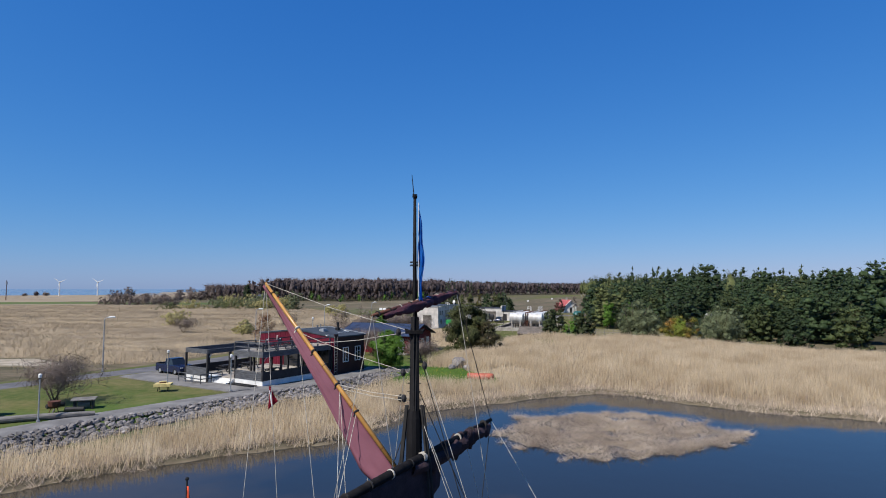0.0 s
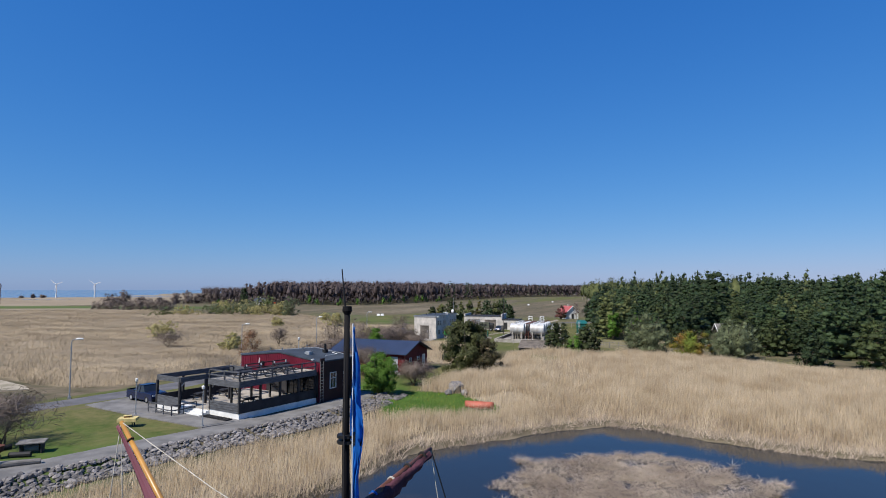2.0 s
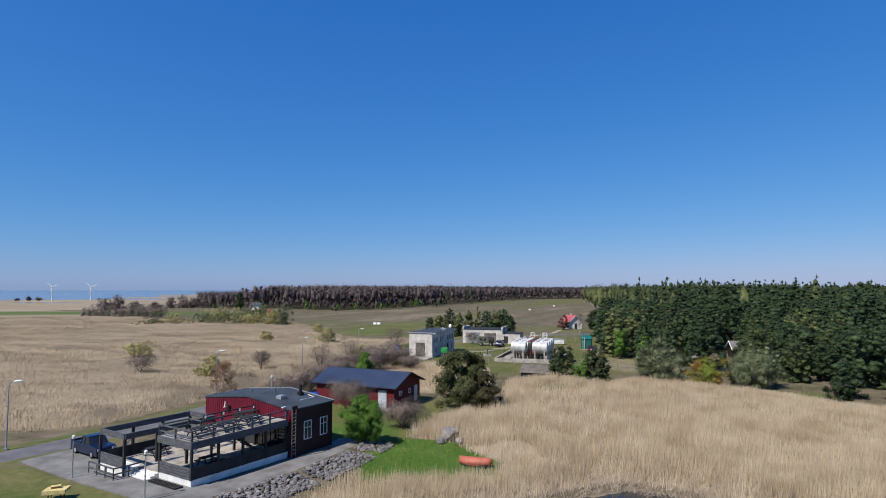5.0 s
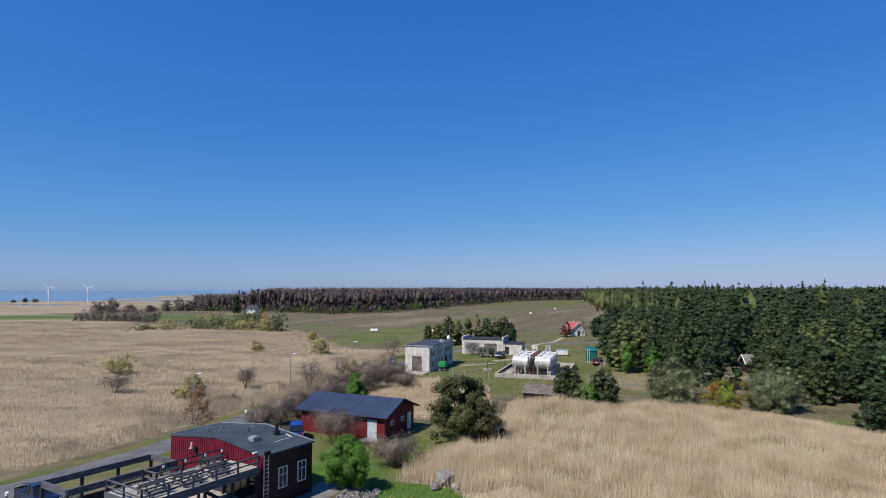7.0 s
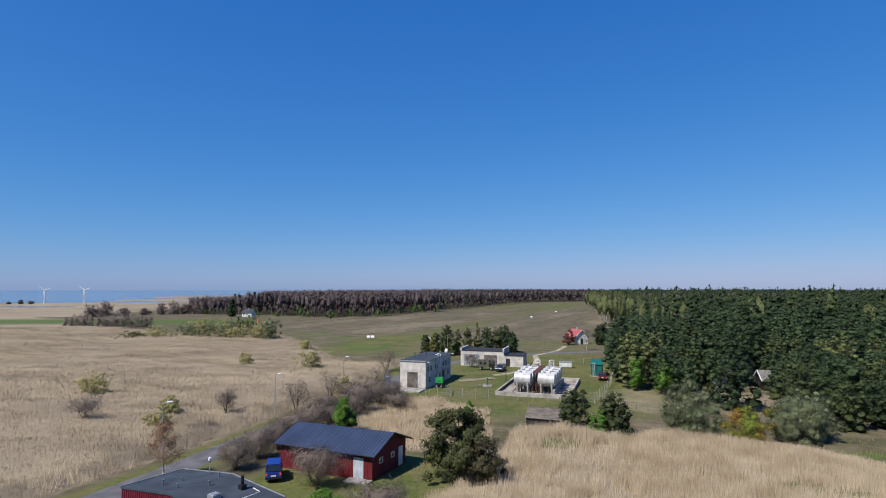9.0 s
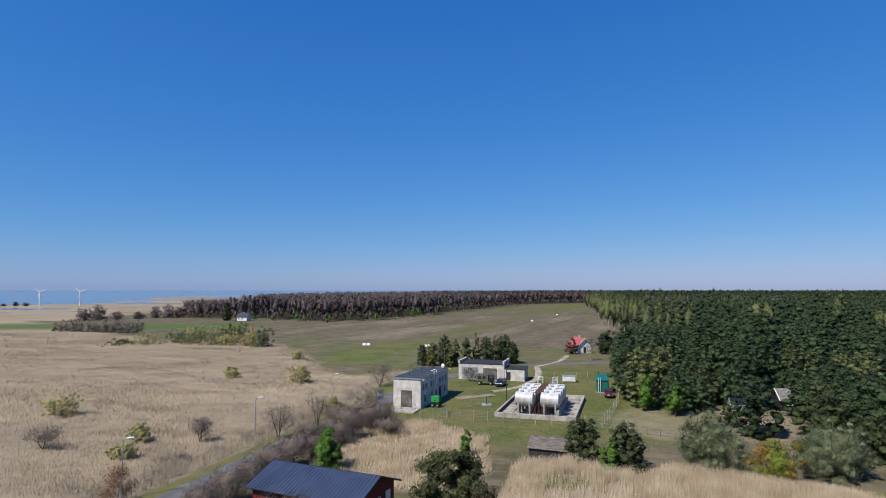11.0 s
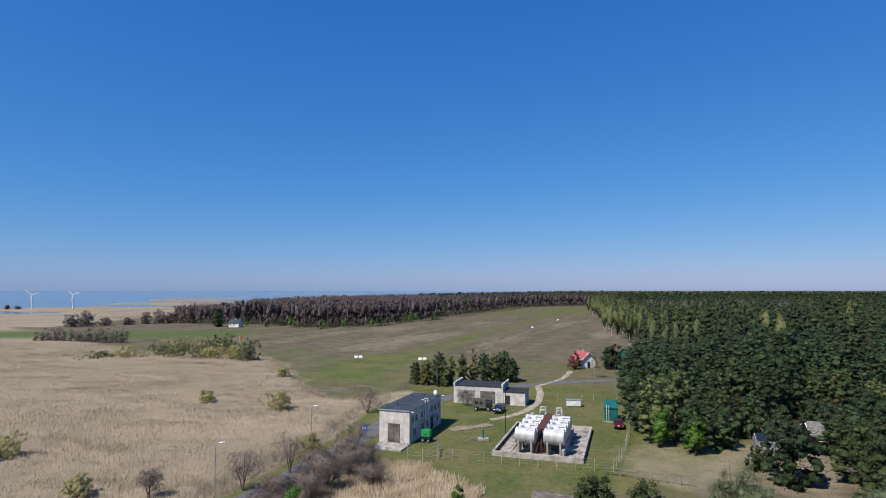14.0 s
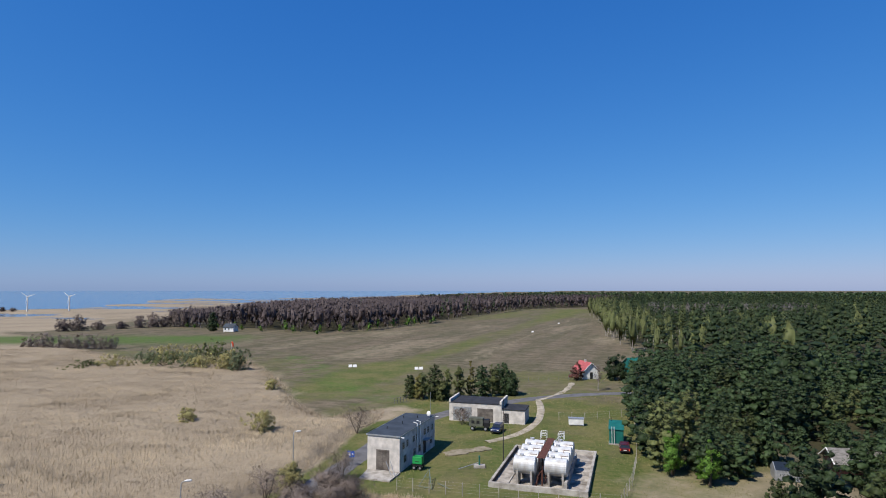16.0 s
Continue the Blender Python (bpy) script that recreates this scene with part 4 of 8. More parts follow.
def leafy_bush(name, seed, h, w, mat, label, cards=26, clumps=60, size=0.2, stems=7, category="bush", trunk=BARK, low=0.15, fine=4.0):
    """A many-stemmed bush or small tree: stems, limbs and an uneven crown with gaps."""
    rr = random.Random(seed)
    t = thing(name, label, category)
    geo, cs, rs = Geo(), [], []
    for k in range(stems):
        a = 2 * math.pi * k / stems + rr.uniform(-.4, .4)
        o = w * rr.uniform(0.15, 0.42) if stems > 1 else 0
        limbs(geo, (0.1 * math.cos(a) * stems / 4, 0.1 * math.sin(a) * stems / 4, -0.2), (math.cos(a) * o, math.sin(a) * o, h * rr.uniform(0.65, 0.95)), 0.012 * h + 0.02, 7, seed * 31 + k, 0.35)
    lobes = [(rr.uniform(0, 2 * math.pi), rr.uniform(0.1, 0.34) * w, rr.uniform(0.55, 0.95)) for _ in range(6)] + [(0, 0, 1.0)]
    for k in range(clumps):
        a, e = rr.uniform(0, 2 * math.pi), rr.random()
        zz = low + (1 - low) * rr.random() ** 0.8
        la, lo, lh = lobes[k % 7]
        env = math.sqrt(max(0.0, 1 - (max(0, zz - 0.42) / 0.6) ** 2)) * (0.72 + 0.28 * min(1, zz / 0.35)) * (0.85 + 0.2 * math.sin(3 * a + seed) + 0.1 * math.sin(7 * a))
        q = w * 0.33 * env * math.sqrt(e)
        cs.append((math.cos(a) * q + lo * math.cos(la), math.sin(a) * q + lo * math.sin(la), h * zz * 0.97 * lh))
        rs.append(min(w, h) * 0.11 * rr.uniform(0.6, 1.4))
    part("trunk", geo, trunk, t)
    q, r = np.array(cs), np.array(rs)
    leaves = cloud(q, r * 1.08, int(cards * fine), size * 1.05 / math.sqrt(fine), 0.85, 1.3, 0.2)
    crown_part("crown", together(cores(q, r * 0.4, r * 0.35, 0.9, 6, 4), leaves), mat, t)
    return t


def bare_tree(name, seed, h, w, label, twigs=500, bark=BARK, stems=1, leaf=None, category="tree", twig=TWIG):
    """A leafless tree: limbs and a haze of fine twigs."""
    rr = random.Random(seed)
    t = thing(name, label, category)
    geo, ends = Geo(), []
    for k in range(stems):
        a = 2.4 * k + rr.random()
        o = 0 if stems == 1 else w * 0.25
        ends += limbs(geo, (0.12 * k, 0.1 * (k % 2), -0.2), (math.cos(a) * o, math.sin(a) * o, h * rr.uniform(0.8, 0.97)), 0.014 * h + 0.03, 11, seed * 17 + k, 0.42 * w / h * 1.6, 0.7)
    part("trunk", geo, bark, t)
    e = np.array([tuple(p) for p in ends])
    crown_part("crown", cloud(e, np.full(len(e), 0.16 * w), max(3, int(1.1 * twigs) // len(e)), 0.15 if twigs < 3000 else 0.11, 1.0, 3.8), leaf or twig, t)
    return t


def scatter(poly, gap, count, seed, tries=20000):
    """Places inside an outline, no two nearer than gap."""
    rr = random.Random(seed)
    xs, ys = [p[0] for p in poly], [p[1] for p in poly]
    cand = [(rr.uniform(min(xs), max(xs)), rr.uniform(min(ys), max(ys))) for _ in range(tries)]
    ok = inside(poly, [c[0] for c in cand], [c[1] for c in cand])
    out = []
    for c, good in zip(cand, ok):
        if good and all((c[0] - o[0]) ** 2 + (c[1] - o[1]) ** 2 > gap * gap for o in out):
            out.append(c)
            if len(out) == count:
                break
    return out


def put(t, x, y, s=1.0, turn=0.0, z=None):
    """Stand a thing on the ground."""
    t.matrix_basis = pose(x, y, float(land(x, y)) if z is None else z, 0, 0, turn) @ Matrix.Scale(s, 4)
    return t


OLIVEPINE = leafy("olive_needles", (0.060, 0.078, 0.028), (0.044, 0.058, 0.020), thing=0.25)
SPECS = [(11, 15.0, "tall dark green pine in the wood", 0.1, 0.25, PINE, "pine_tree"), (12, 13.5, "dark green bushy pine in the wood", 0.05, 0.28, PINE, "pine_tree"),
         (13, 16.0, "tall dark green pine in the wood", 0.12, 0.23, PINE, "pine_tree"), (14, 12.0, "dark green bushy pine in the wood", 0.04, 0.3, PINE, "pine_tree"),
         (15, 14.5, "olive green pine in the wood", 0.08, 0.26, OLIVEPINE, "pine_tree"), (16, 13.0, "budding grey-green birch among the pines", 0.12, 0.2, BIRCHLEAF, "wood_birch")]
PLANTED = sorted(scatter(NEARWOOD, 5.7, 640, 3), key=lambda p: math.hypot(p[0] - 5, p[1] - 60))
PLANTED, BEHIND = PLANTED[:290], PLANTED[290:]
made = {}
for i, (x, y) in enumerate(PLANTED):
    s, a = random.Random(i).uniform(0.62, 1.2) * (0.62 if x > 60 and y < 115 else 0.85 if x > 60 and y < 145 else 1.0), random.Random(i + 900).uniform(0, 360)
    kind, fine = (0, 1, 2, 3, 4, 1, 0, 3, 2, 0, 3, 1, 5, 2, 1, 3, 0)[i % 17], i < 85
    m = pose(x, y, -0.1, 0, 0, a) @ Matrix.Scale(s, 4)
    if (kind, fine) in made:
        copy_thing(made[kind, fine], m)
    else:
        seed, h, label, low, wide, leaf, name = SPECS[kind]
        made[kind, fine] = pine(seed, h, label, low, wide, 36 if fine else 17, 0.165 if fine else 0.25, leaf, name, 0.075 if fine else 0.1, 7 if fine else 6)
        made[kind, fine].matrix_basis = m


def far_wood(name, places, heights, mat, label, cards, size, width, foot=0.12, level=0.35, category="woods", heart=0.35):
    """A distant wood: every tree a ragged column of leaf cards round a shaded heart, joined into one."""
    cs, rs, mid = [], [], []
    for (x, y), h in zip(places, heights):
        w = width * h
        k = np.arange(8)
        zz = h * (foot + (1 - foot) * (0.08 + 0.92 * k / 7.0) * 0.93)
        env = w * np.sqrt(np.clip(1 - (np.clip(k / 7.0 - 0.45, 0, 1) / 0.62) ** 2, 0.05, 1))
        a = rng.uniform(0, 2 * np.pi, 8)
        cs.append(np.stack([x + 0.5 * env * np.cos(a), y + 0.5 * env * np.sin(a), zz], -1))
        rs.append(0.7 * env + 0.3)
        mid.append(np.tile((x, y, h * 0.55), (8, 1)))
    hs = np.asarray(heights)
    leaves = cloud(np.concatenate(cs), np.concatenate(rs), cards, size, 0.8, 1.0, level, np.concatenate(mid))
    if heart:
        leaves = together(cores(np.column_stack([np.asarray(places), hs * 0.52]), width * hs * heart, hs * 0.33, 0.8, 6, 4), leaves)
    v, f, nor = leaves
    return tagged(new(name, mesh_arrays(name, v, f, mat, nor)), label, category, "", "stuff")


def far_pines(name, places, heights, mat, label, cards=15, size=0.36, width=0.27):
    """A distant pine wood: every tree a stack of flat, jagged pads of needles, joined into one."""
    p, hs = np.asarray(places, float), np.asarray(heights, float)
    n = len(p)
    c, w, tall = [], [], []
    for k, (z, r) in enumerate(((0.30, 0.85), (0.46, 1.0), (0.61, 0.85), (0.75, 0.62), (0.87, 0.40), (0.95, 0.16))):
        a, o = rng.uniform(0, 2 * np.pi, n), width * hs * r * rng.uniform(0.0, 0.45, n)
        c.append(np.column_stack([p[:, 0] + o * np.cos(a), p[:, 1] + o * np.sin(a), hs * (z + rng.uniform(-0.04, 0.04, n))]))
        w.append(width * hs * r * rng.uniform(0.65, 1.1, n))
        tall.append(hs * (0.085 if k < 5 else 0.07) * rng.uniform(0.7, 1.2, n))
    c, w, tall = np.concatenate(c), np.concatenate(w), np.concatenate(tall)
    v, f, nor = together(cores(c, w * 0.55, tall * 0.75, 1.0, 6, 3), cloud(c, w * 1.15, cards, size, 0.5, 1.4, 0.4))
    return tagged(new(name, mesh_arrays(name, v, f, mat, nor)), label, "woods", "", "stuff")


def leafless_wood(name, places, heights, mat, label, cards=28):
    """A distant leafless wood: rounded hearts of massed twigs with finer twigs standing out of them."""
    p, hs = np.asarray(places, float), np.asarray(heights, float)
    n = len(p)
    c, w, tall = [np.column_stack([p, hs * 0.56])], [hs * 0.10], [hs * 0.25]
    for k in range(5):
        a, o = rng.uniform(0, 2 * np.pi, n), hs * rng.uniform(0.06, 0.25, n)
        c.append(np.column_stack([p[:, 0] + o * np.cos(a), p[:, 1] + o * np.sin(a), hs * rng.uniform(0.6, 0.82, n)]))
        w.append(hs * rng.uniform(0.04, 0.06, n))
        tall.append(hs * rng.uniform(0.04, 0.06, n))
    for k in range(3):
        c.append(np.column_stack([p + rng.uniform(-2, 2, (n, 2)), hs * rng.uniform(0.12, 0.45, n)]))
        w.append(hs * 0.05)
        tall.append(hs * 0.1)
    c, w, tall = np.concatenate(c), np.concatenate(w), np.concatenate(tall)
    v, f, nor = together(cores(c, w, tall, 0.9, 6, 4), cloud(c, np.concatenate([tall[:n] * 1.2, np.full(8 * n, 3.1)]), cards, 0.33, 1.0, 2.4, 0.0))
    return tagged(new(name, mesh_arrays(name, v, f, mat, nor)), label, "woods", "", "stuff")


def trunks(name, places, heights, mat, label):
    """The bare stems along a wood's edge."""
    geo = Geo()
    for (x, y), h in zip(places, heights):
        geo.tube([(x, y, -0.3), (x + rngs.uniform(-0.6, 0.6), y, h * 0.82)], [0.012 * h + 0.05, 0.06], 4, False)
    return tagged(new(name, mesh_of(name, geo, mat)), label, "trunks", "", "stuff")


rngs = random.Random(5)
BROWNWOOD = leafy("leafless_crowns", (0.082, 0.063, 0.062), (0.060, 0.046, 0.047), thing=0.0, through_light=0.1, scale=0.12, island=0.22)
pl = scatter(FAR_L, 6.8, 1250, 21, 60000)
dark = [p for p in pl if rngs.random() < (0.005 if p[0] < 0 else 0.25)]
bare = [p for p in pl if p not in dark]
tall = [rngs.uniform(18, 21) * (0.72 if p[0] < -150 else 1) for p in bare]
leafless_wood("leafless_wood", bare, tall, BROWNWOOD, "distant leafless brown broadleaf wood")
edge = [i for i, p in enumerate(bare) if float(away(FAR_L[:8], *p)) < 13]
trunks("wood_trunks", [bare[i] for i in edge], [tall[i] for i in edge], material("pale_grey_stems", (0.17, 0.145, 0.13), 0.9, scale=0.3), "pale grey stems along the leafless wood")
far_pines("distant_conifers", dark, [rngs.uniform(15, 20) for p in dark], PINE, "scattered dark conifers in the distant wood", 6, 0.6, 0.16)
edge = scatter([(-196, 484), (-137, 450), (-74, 412), (-42, 437), (3, 534), (-6, 540), (-46, 446), (-76, 422), (-137, 460)], 9, 20, 4)
far_wood("wood_edge_shrubs", edge, [rngs.uniform(2.0, 8.0) for p in edge], YOUNG, "fresh green undergrowth at the wood's edge", 14, 0.4, 0.4)
pr = scatter(FAR_R, 6.4, 2700, 22, 90000)
birch = [p for p in pr if p[0] - (0.23 * p[1] + 14) < 26 and p[1] > 260 and rngs.random() < 0.7]
light = [p for p in pr if p not in birch and rngs.random() < 0.06]
rest = [p for p in pr if p not in birch and p not in light] + BEHIND
tall = [rngs.uniform(14, 18.5) for p in birch]
far_wood("birch_edge", birch, tall, BIRCHLEAF, "pale green birches along the wood's edge", 24, 0.36, 0.22, 0.25, heart=0.4)
trunks("birch_trunks", birch, tall, BIRCHBARK, "white stems of the birches along the wood")
far_wood("mixed_wood", light, [rngs.uniform(14, 18.5) for p in light], BIRCHLEAF, "olive-green budding trees among the pines", 12, 0.5, 0.2, heart=0.7)
BLACKPINE = leafy("shaded_needles", (0.030, 0.048, 0.017), (0.017, 0.030, 0.0105), thing=0.0, through_light=0.08, island=0.2)
for k, (leaf, tone) in enumerate(((BLACKPINE, "blackish green"), (PINE, "dark green"), (OLIVEPINE, "olive green"))):
    some = [p for i, p in enumerate(rest) if (i * 7 + i // 5) % 9 in ((0, 2, 4, 6, 8), (1, 3, 7), (5,))[k]]
    far_pines("pine_wood", some, [rngs.uniform(13.5, 19.0) + (2.5 if rngs.random() < 0.15 else 0.0) for p in some], leaf, "wide wood of " + tone + " pines")

grey = scatter([(150, 480), (260, 470), (330, 560), (190, 600)], 8, 90, 32)
leafless_wood("leafless_grove", grey, [rngs.uniform(15, 19) for p in grey], leafy("grey_twigs", (0.105, 0.095, 0.09), (0.08, 0.072, 0.068), thing=0.0, through_light=0.1), "pale grey leafless trees among the pines")
ridge = scatter([(330, 1050), (60, 1060), (-60, 1500), (400, 2400), (2600, 2400), (1500, 1300), (700, 900), (400, 1000)], 24, 1500, 8, 40000)
far_wood("horizon_wood", ridge, [rngs.uniform(8, 13.5) for p in ridge], PINE, "dark woods on the horizon", 3, 3.5, 0.6)


# ---- buildings ----
def window(parent, x, y, z, w, h, axis, mat=None, bars=1):
    """A framed window standing proud of a wall; axis: the wall's direction, 'x' or 'y', with its outside sign."""
    sgn, ax = (1 if axis[0] == "+" else -1), axis[1]

    def slab(geo, a0, a1, b0, b1, d0, d1):
        d0, d1 = sorted((sgn * d0, sgn * d1))
        if ax == "x":
            return geo.box(x + a0, x + a1, y + d0, y + d1, z + b0, z + b1)
        return geo.box(x + d0, x + d1, y + a0, y + a1, z + b0, z + b1)
    fr = Geo()
    for a0, a1, b0, b1 in ((0, 0.065, 0, h), (w - 0.065, w, 0, h), (0.065, w - 0.065, 0, 0.065), (0.065, w - 0.065, h - 0.065, h)):
        slab(fr, a0, a1, b0, b1, 0.0, 0.07)
    for k in range(bars):
        c = w * (k + 1) / (bars + 1)
        slab(fr, c - 0.022, c + 0.022, 0.065, h - 0.065, 0.0, 0.055)
    slab(fr, 0.065, w - 0.065, h * 0.62, h * 0.62 + 0.05, 0.0, 0.05)
    win = part("window", fr, mat or WHITE, parent, "white-framed window")
    part("pane", slab(Geo(), 0.065, w - 0.065, 0.065, h - 0.065, 0.004, 0.02), GLASS, win, "dark glass pane")
    return win


def picnic_table(x, y, z, turn, mat=GREYWOOD, name="picnic_table", label="grey wooden picnic table with fixed benches", s=1.0):
    t = thing(name, label, "table", x, y, z, turn, "picnic tables")
    for i in range(4):
        part("plank", Geo().box(-0.9 * s, 0.9 * s, (-0.36 + 0.19 * i) * s, (-0.19 + 0.19 * i) * s, 0.7, 0.745), mat, t)
    for sd in (-1, 1):
        part("bench", Geo().box(-0.9 * s, 0.9 * s, min(sd * 0.62, sd * 0.86) * s, max(sd * 0.62, sd * 0.86) * s, 0.42, 0.465), mat, t)
    for e in (-0.65, 0.65):
        part("trestle", Geo().tube([(e * s, -0.75 * s, 0), (e * s, -0.25 * s, 0.7)], 0.05, 4).tube([(e * s, 0.75 * s, 0), (e * s, 0.25 * s, 0.7)], 0.05, 4).box(e * s - 0.03, e * s + 0.03, -0.8 * s, 0.8 * s, 0.34, 0.42), mat, t)
    return t


def rail(parent, pts, z, h, mat, bars=(0.45, 0.98), post=0.06, gap=1.9):
    """A railing along points: each post a part of its own, and the bars."""
    for (x0, y0), (x1, y1) in zip(pts, pts[1:]):
        ln = math.hypot(x1 - x0, y1 - y0)
        n = max(1, round(ln / gap))
        for i in range(n + 1):
            x, y = x0 + (x1 - x0) * i / n, y0 + (y1 - y0) * i / n
            part("post", Geo().box(x - post, x + post, y - post, y + post, z, z + h), mat, parent)
        ang = math.atan2(y1 - y0, x1 - x0)
        m = Matrix.Translation((x0, y0, z)) @ Matrix.Rotation(ang, 4, "Z")
        for b in bars:
            part("bar", Geo().box(0, ln, -0.04, 0.04, h * b - 0.05, h * b + 0.05, m), mat, parent)


def build_restaurant():
    t = thing("restaurant", "low dark red restaurant with a gently pitched grey felt roof", "building", -18.1, 59.7, 0, 57.3)
    X0, X1, Y0, Y1, YR = 9.85, 15.1, -0.4, 12.1, 5.7
    ZE, ZB, ZR = 4.15, 4.15, 4.82
    gable = [(Y0, -0.3), (Y0, ZE), (YR, ZR), (Y1, ZB), (Y1, -0.3)]
    part("wall", Geo().profile(gable, X0 + 0.05, X1), DARKRED, t, "dark red boarded wall")
    clad = part("cladding", Geo().profile([(Y0 - 0.02, 0), (Y0 - 0.02, ZE), (YR, ZR), (Y1 + 0.02, ZB), (Y1 + 0.02, 0)], X0 - 0.02, X0 + 0.05), REDWALL, t, "ribbed red sheet-metal wall")
    for i in range(42):
        y = Y0 + 0.15 + i * 0.3
        top = ZE + (ZR - ZE) * (y - Y0) / (YR - Y0) if y < YR else ZR + (ZB - ZR) * (y - YR) / (Y1 - YR)
        part("rib", Geo().box(X0 - 0.055, X0 - 0.02, y, y + 0.07, 0, top - 0.06), REDWALL, clad)
    roof = Geo().add([(X0 - 0.1, Y0 - 0.12, ZE), (X1 + 0.12, Y0 - 0.12, ZE), (X1 + 0.12, YR, ZR), (X0 - 0.1, YR, ZR), (X1 + 0.12, Y1 + 0.12, ZB), (X0 - 0.1, Y1 + 0.12, ZB)] +
                     [(X0 - 0.1, Y0 - 0.12, ZE + 0.14), (X1 + 0.12, Y0 - 0.12, ZE + 0.14), (X1 + 0.12, YR, ZR + 0.14), (X0 - 0.1, YR, ZR + 0.14), (X1 + 0.12, Y1 + 0.12, ZB + 0.14), (X0 - 0.1, Y1 + 0.12, ZB + 0.14)],
                     [(3, 2, 1, 0), (5, 4, 2, 3), (6, 7, 8, 9), (9, 8, 10, 11), (0, 1, 7, 6), (1, 2, 8, 7), (2, 4, 10, 8), (4, 5, 11, 10), (5, 3, 9, 11), (3, 0, 6, 9)])
    rf = part("roof", roof, ROOFFELT, t, "grey bitumen felt roof with metal edge")
    part("edge_trim", Geo().tube([(X1 + 0.12, Y0 - 0.1, ZE + 0.17), (X1 + 0.12, YR, ZR + 0.17), (X1 + 0.12, Y1 + 0.1, ZB + 0.17)], 0.05, 4), STEEL, rf, "pale metal edge trim")
    slope = lambda y: ZE + (ZR - ZE) * (y - Y0) / (YR - Y0) + 0.14 if y < YR else ZR + (ZB - ZR) * (y - YR) / (Y1 - YR) + 0.14
    part("chimney", Geo().box(13.7, 14.15, 2.6, 3.05, slope(2.8) - 0.1, slope(2.8) + 0.35).tube([(13.92, 2.82, slope(2.8)), (13.92, 2.82, slope(2.8) + 1.0)], 0.13, 8), BLACKIRON, rf, "black metal flue")
    part("skylight", Geo().box(11.2, 11.9, 2.6, 3.3, slope(2.9) - 0.1, slope(2.9) + 0.28).box(11.28, 11.82, 2.68, 3.22, slope(2.9) + 0.28, slope(2.9) + 0.34), STEEL, rf, "square roof hatch")
    for vx, vy, vh in ((12.6, 5.0, 0.5), (11.0, 6.6, 0.45), (12.4, 8.2, 0.4), (14.2, 6.0, 0.5), (11.2, 8.8, 0.55)):
        part("vent", Geo().tube([(vx, vy, slope(vy) - 0.05), (vx, vy, slope(vy) + 0.6 * vh)], 0.05, 8).tube([(vx, vy, slope(vy) + 0.6 * vh), (vx, vy, slope(vy) + 0.6 * vh + 0.08)], 0.09, 8), VENTGREY, rf)
    for wx in (11.3, 13.4):
        window(t, wx, Y0 - 0.005, 1.25, 0.95, 1.7, "-x")
    for px in (9.9,):
        part("ladder", Geo().tube([(px - 0.35, Y0 - 0.35, 0.1), (px - 0.35, Y0 - 0.35, 4.3)], 0.035, 5).tube([(px + 0.1, Y0 - 0.35, 0.1), (px + 0.1, Y0 - 0.35, 4.3)], 0.035, 5), GREYWOOD, t, "grey wall ladder")
    for k in range(12):
        part("rung", Geo().box(9.55, 10.0, Y0 - 0.37, Y0 - 0.33, 0.4 + 0.32 * k, 0.43 + 0.32 * k), STEEL, t)
    # an added dark panel puts the shade under the terrace onto the red wall
    part("shade_panel", Geo().box(X0 - 0.2, X0 - 0.12, -0.3, 7.6, 0.56, 3.17), DARKWOOD, t, "dark panel standing in for the shade under the terrace")
    for k in range(4):
        part("glazing", Geo().box(X0 - 0.24, X0 - 0.2, 0.1 + 1.06 * k, 1.02 + 1.06 * k, 0.7, 3.0), GLASS, t, "dark glazed panel under the terrace")
    stub = part("wall_pipe", Geo().tube([(X0 - 0.1, 8.9, 3.55), (X0 - 0.3, 8.9, 3.55), (X0 - 0.3, 8.75, 3.6), (X0 - 0.3, 8.7, 4.1)], 0.06, 7), WHITE, t, "white bent wall pipe")
    part("meter_box", Geo().box(X0 - 0.28, X0 - 0.04, 8.2, 8.55, 3.3, 3.75), BLACKIRON, stub, "dark meter box")
    part("parapet_corner", Geo().box(X0 - 0.06, X0 + 0.5, Y0 - 0.16, Y0 - 0.02, ZE - 0.1, ZE + 0.42), DARKRED, t, "raised dark corner board")
    part("conduit", Geo().tube([(12.4, 1.4, slope(1.4) + 0.03), (14.5, 1.5, slope(1.5) + 0.03), (14.6, 2.4, slope(2.4) + 0.03)], 0.035, 5), WHITE, rf, "pale roof conduit")
    part("edge_trim", Geo().tube([(X1 + 0.1, Y1 + 0.1, ZB + 0.17), (X0 - 0.08, Y1 + 0.1, ZB + 0.17)], 0.05, 4), STEEL, rf, "pale metal edge trim")
    # lower terrace
    part("plinth", Geo().box(0, 9.7, 0, 10.6, -0.2, 0.5), CONCRETE, t, "pale concrete terrace base")
    part("decking", Geo().box(0.0, 9.7, 0.1, 10.5, 0.5, 0.56), DECK, t, "pale lower deck boards")
    part("white_base", Geo().box(-0.03, 9.72, -0.03, 0.0, -0.1, 0.52).box(-0.03, 0.0, 0.0, 4.2, -0.1, 0.52), WHITE, t, "white-painted plinth face")
    for k in range(3):
        part("step", Geo().box(-0.35 - 0.35 * k, -0.35 * k, 4.3, 6.7, -0.1, 0.38 - 0.14 * k), WHITE, t, "white step")
    # upper terrace
    part("terrace_floor", Geo().box(-0.1, 9.6, -0.1, 4.3, 3.18, 3.36), DARKWOOD, t, "dark timber terrace frame")
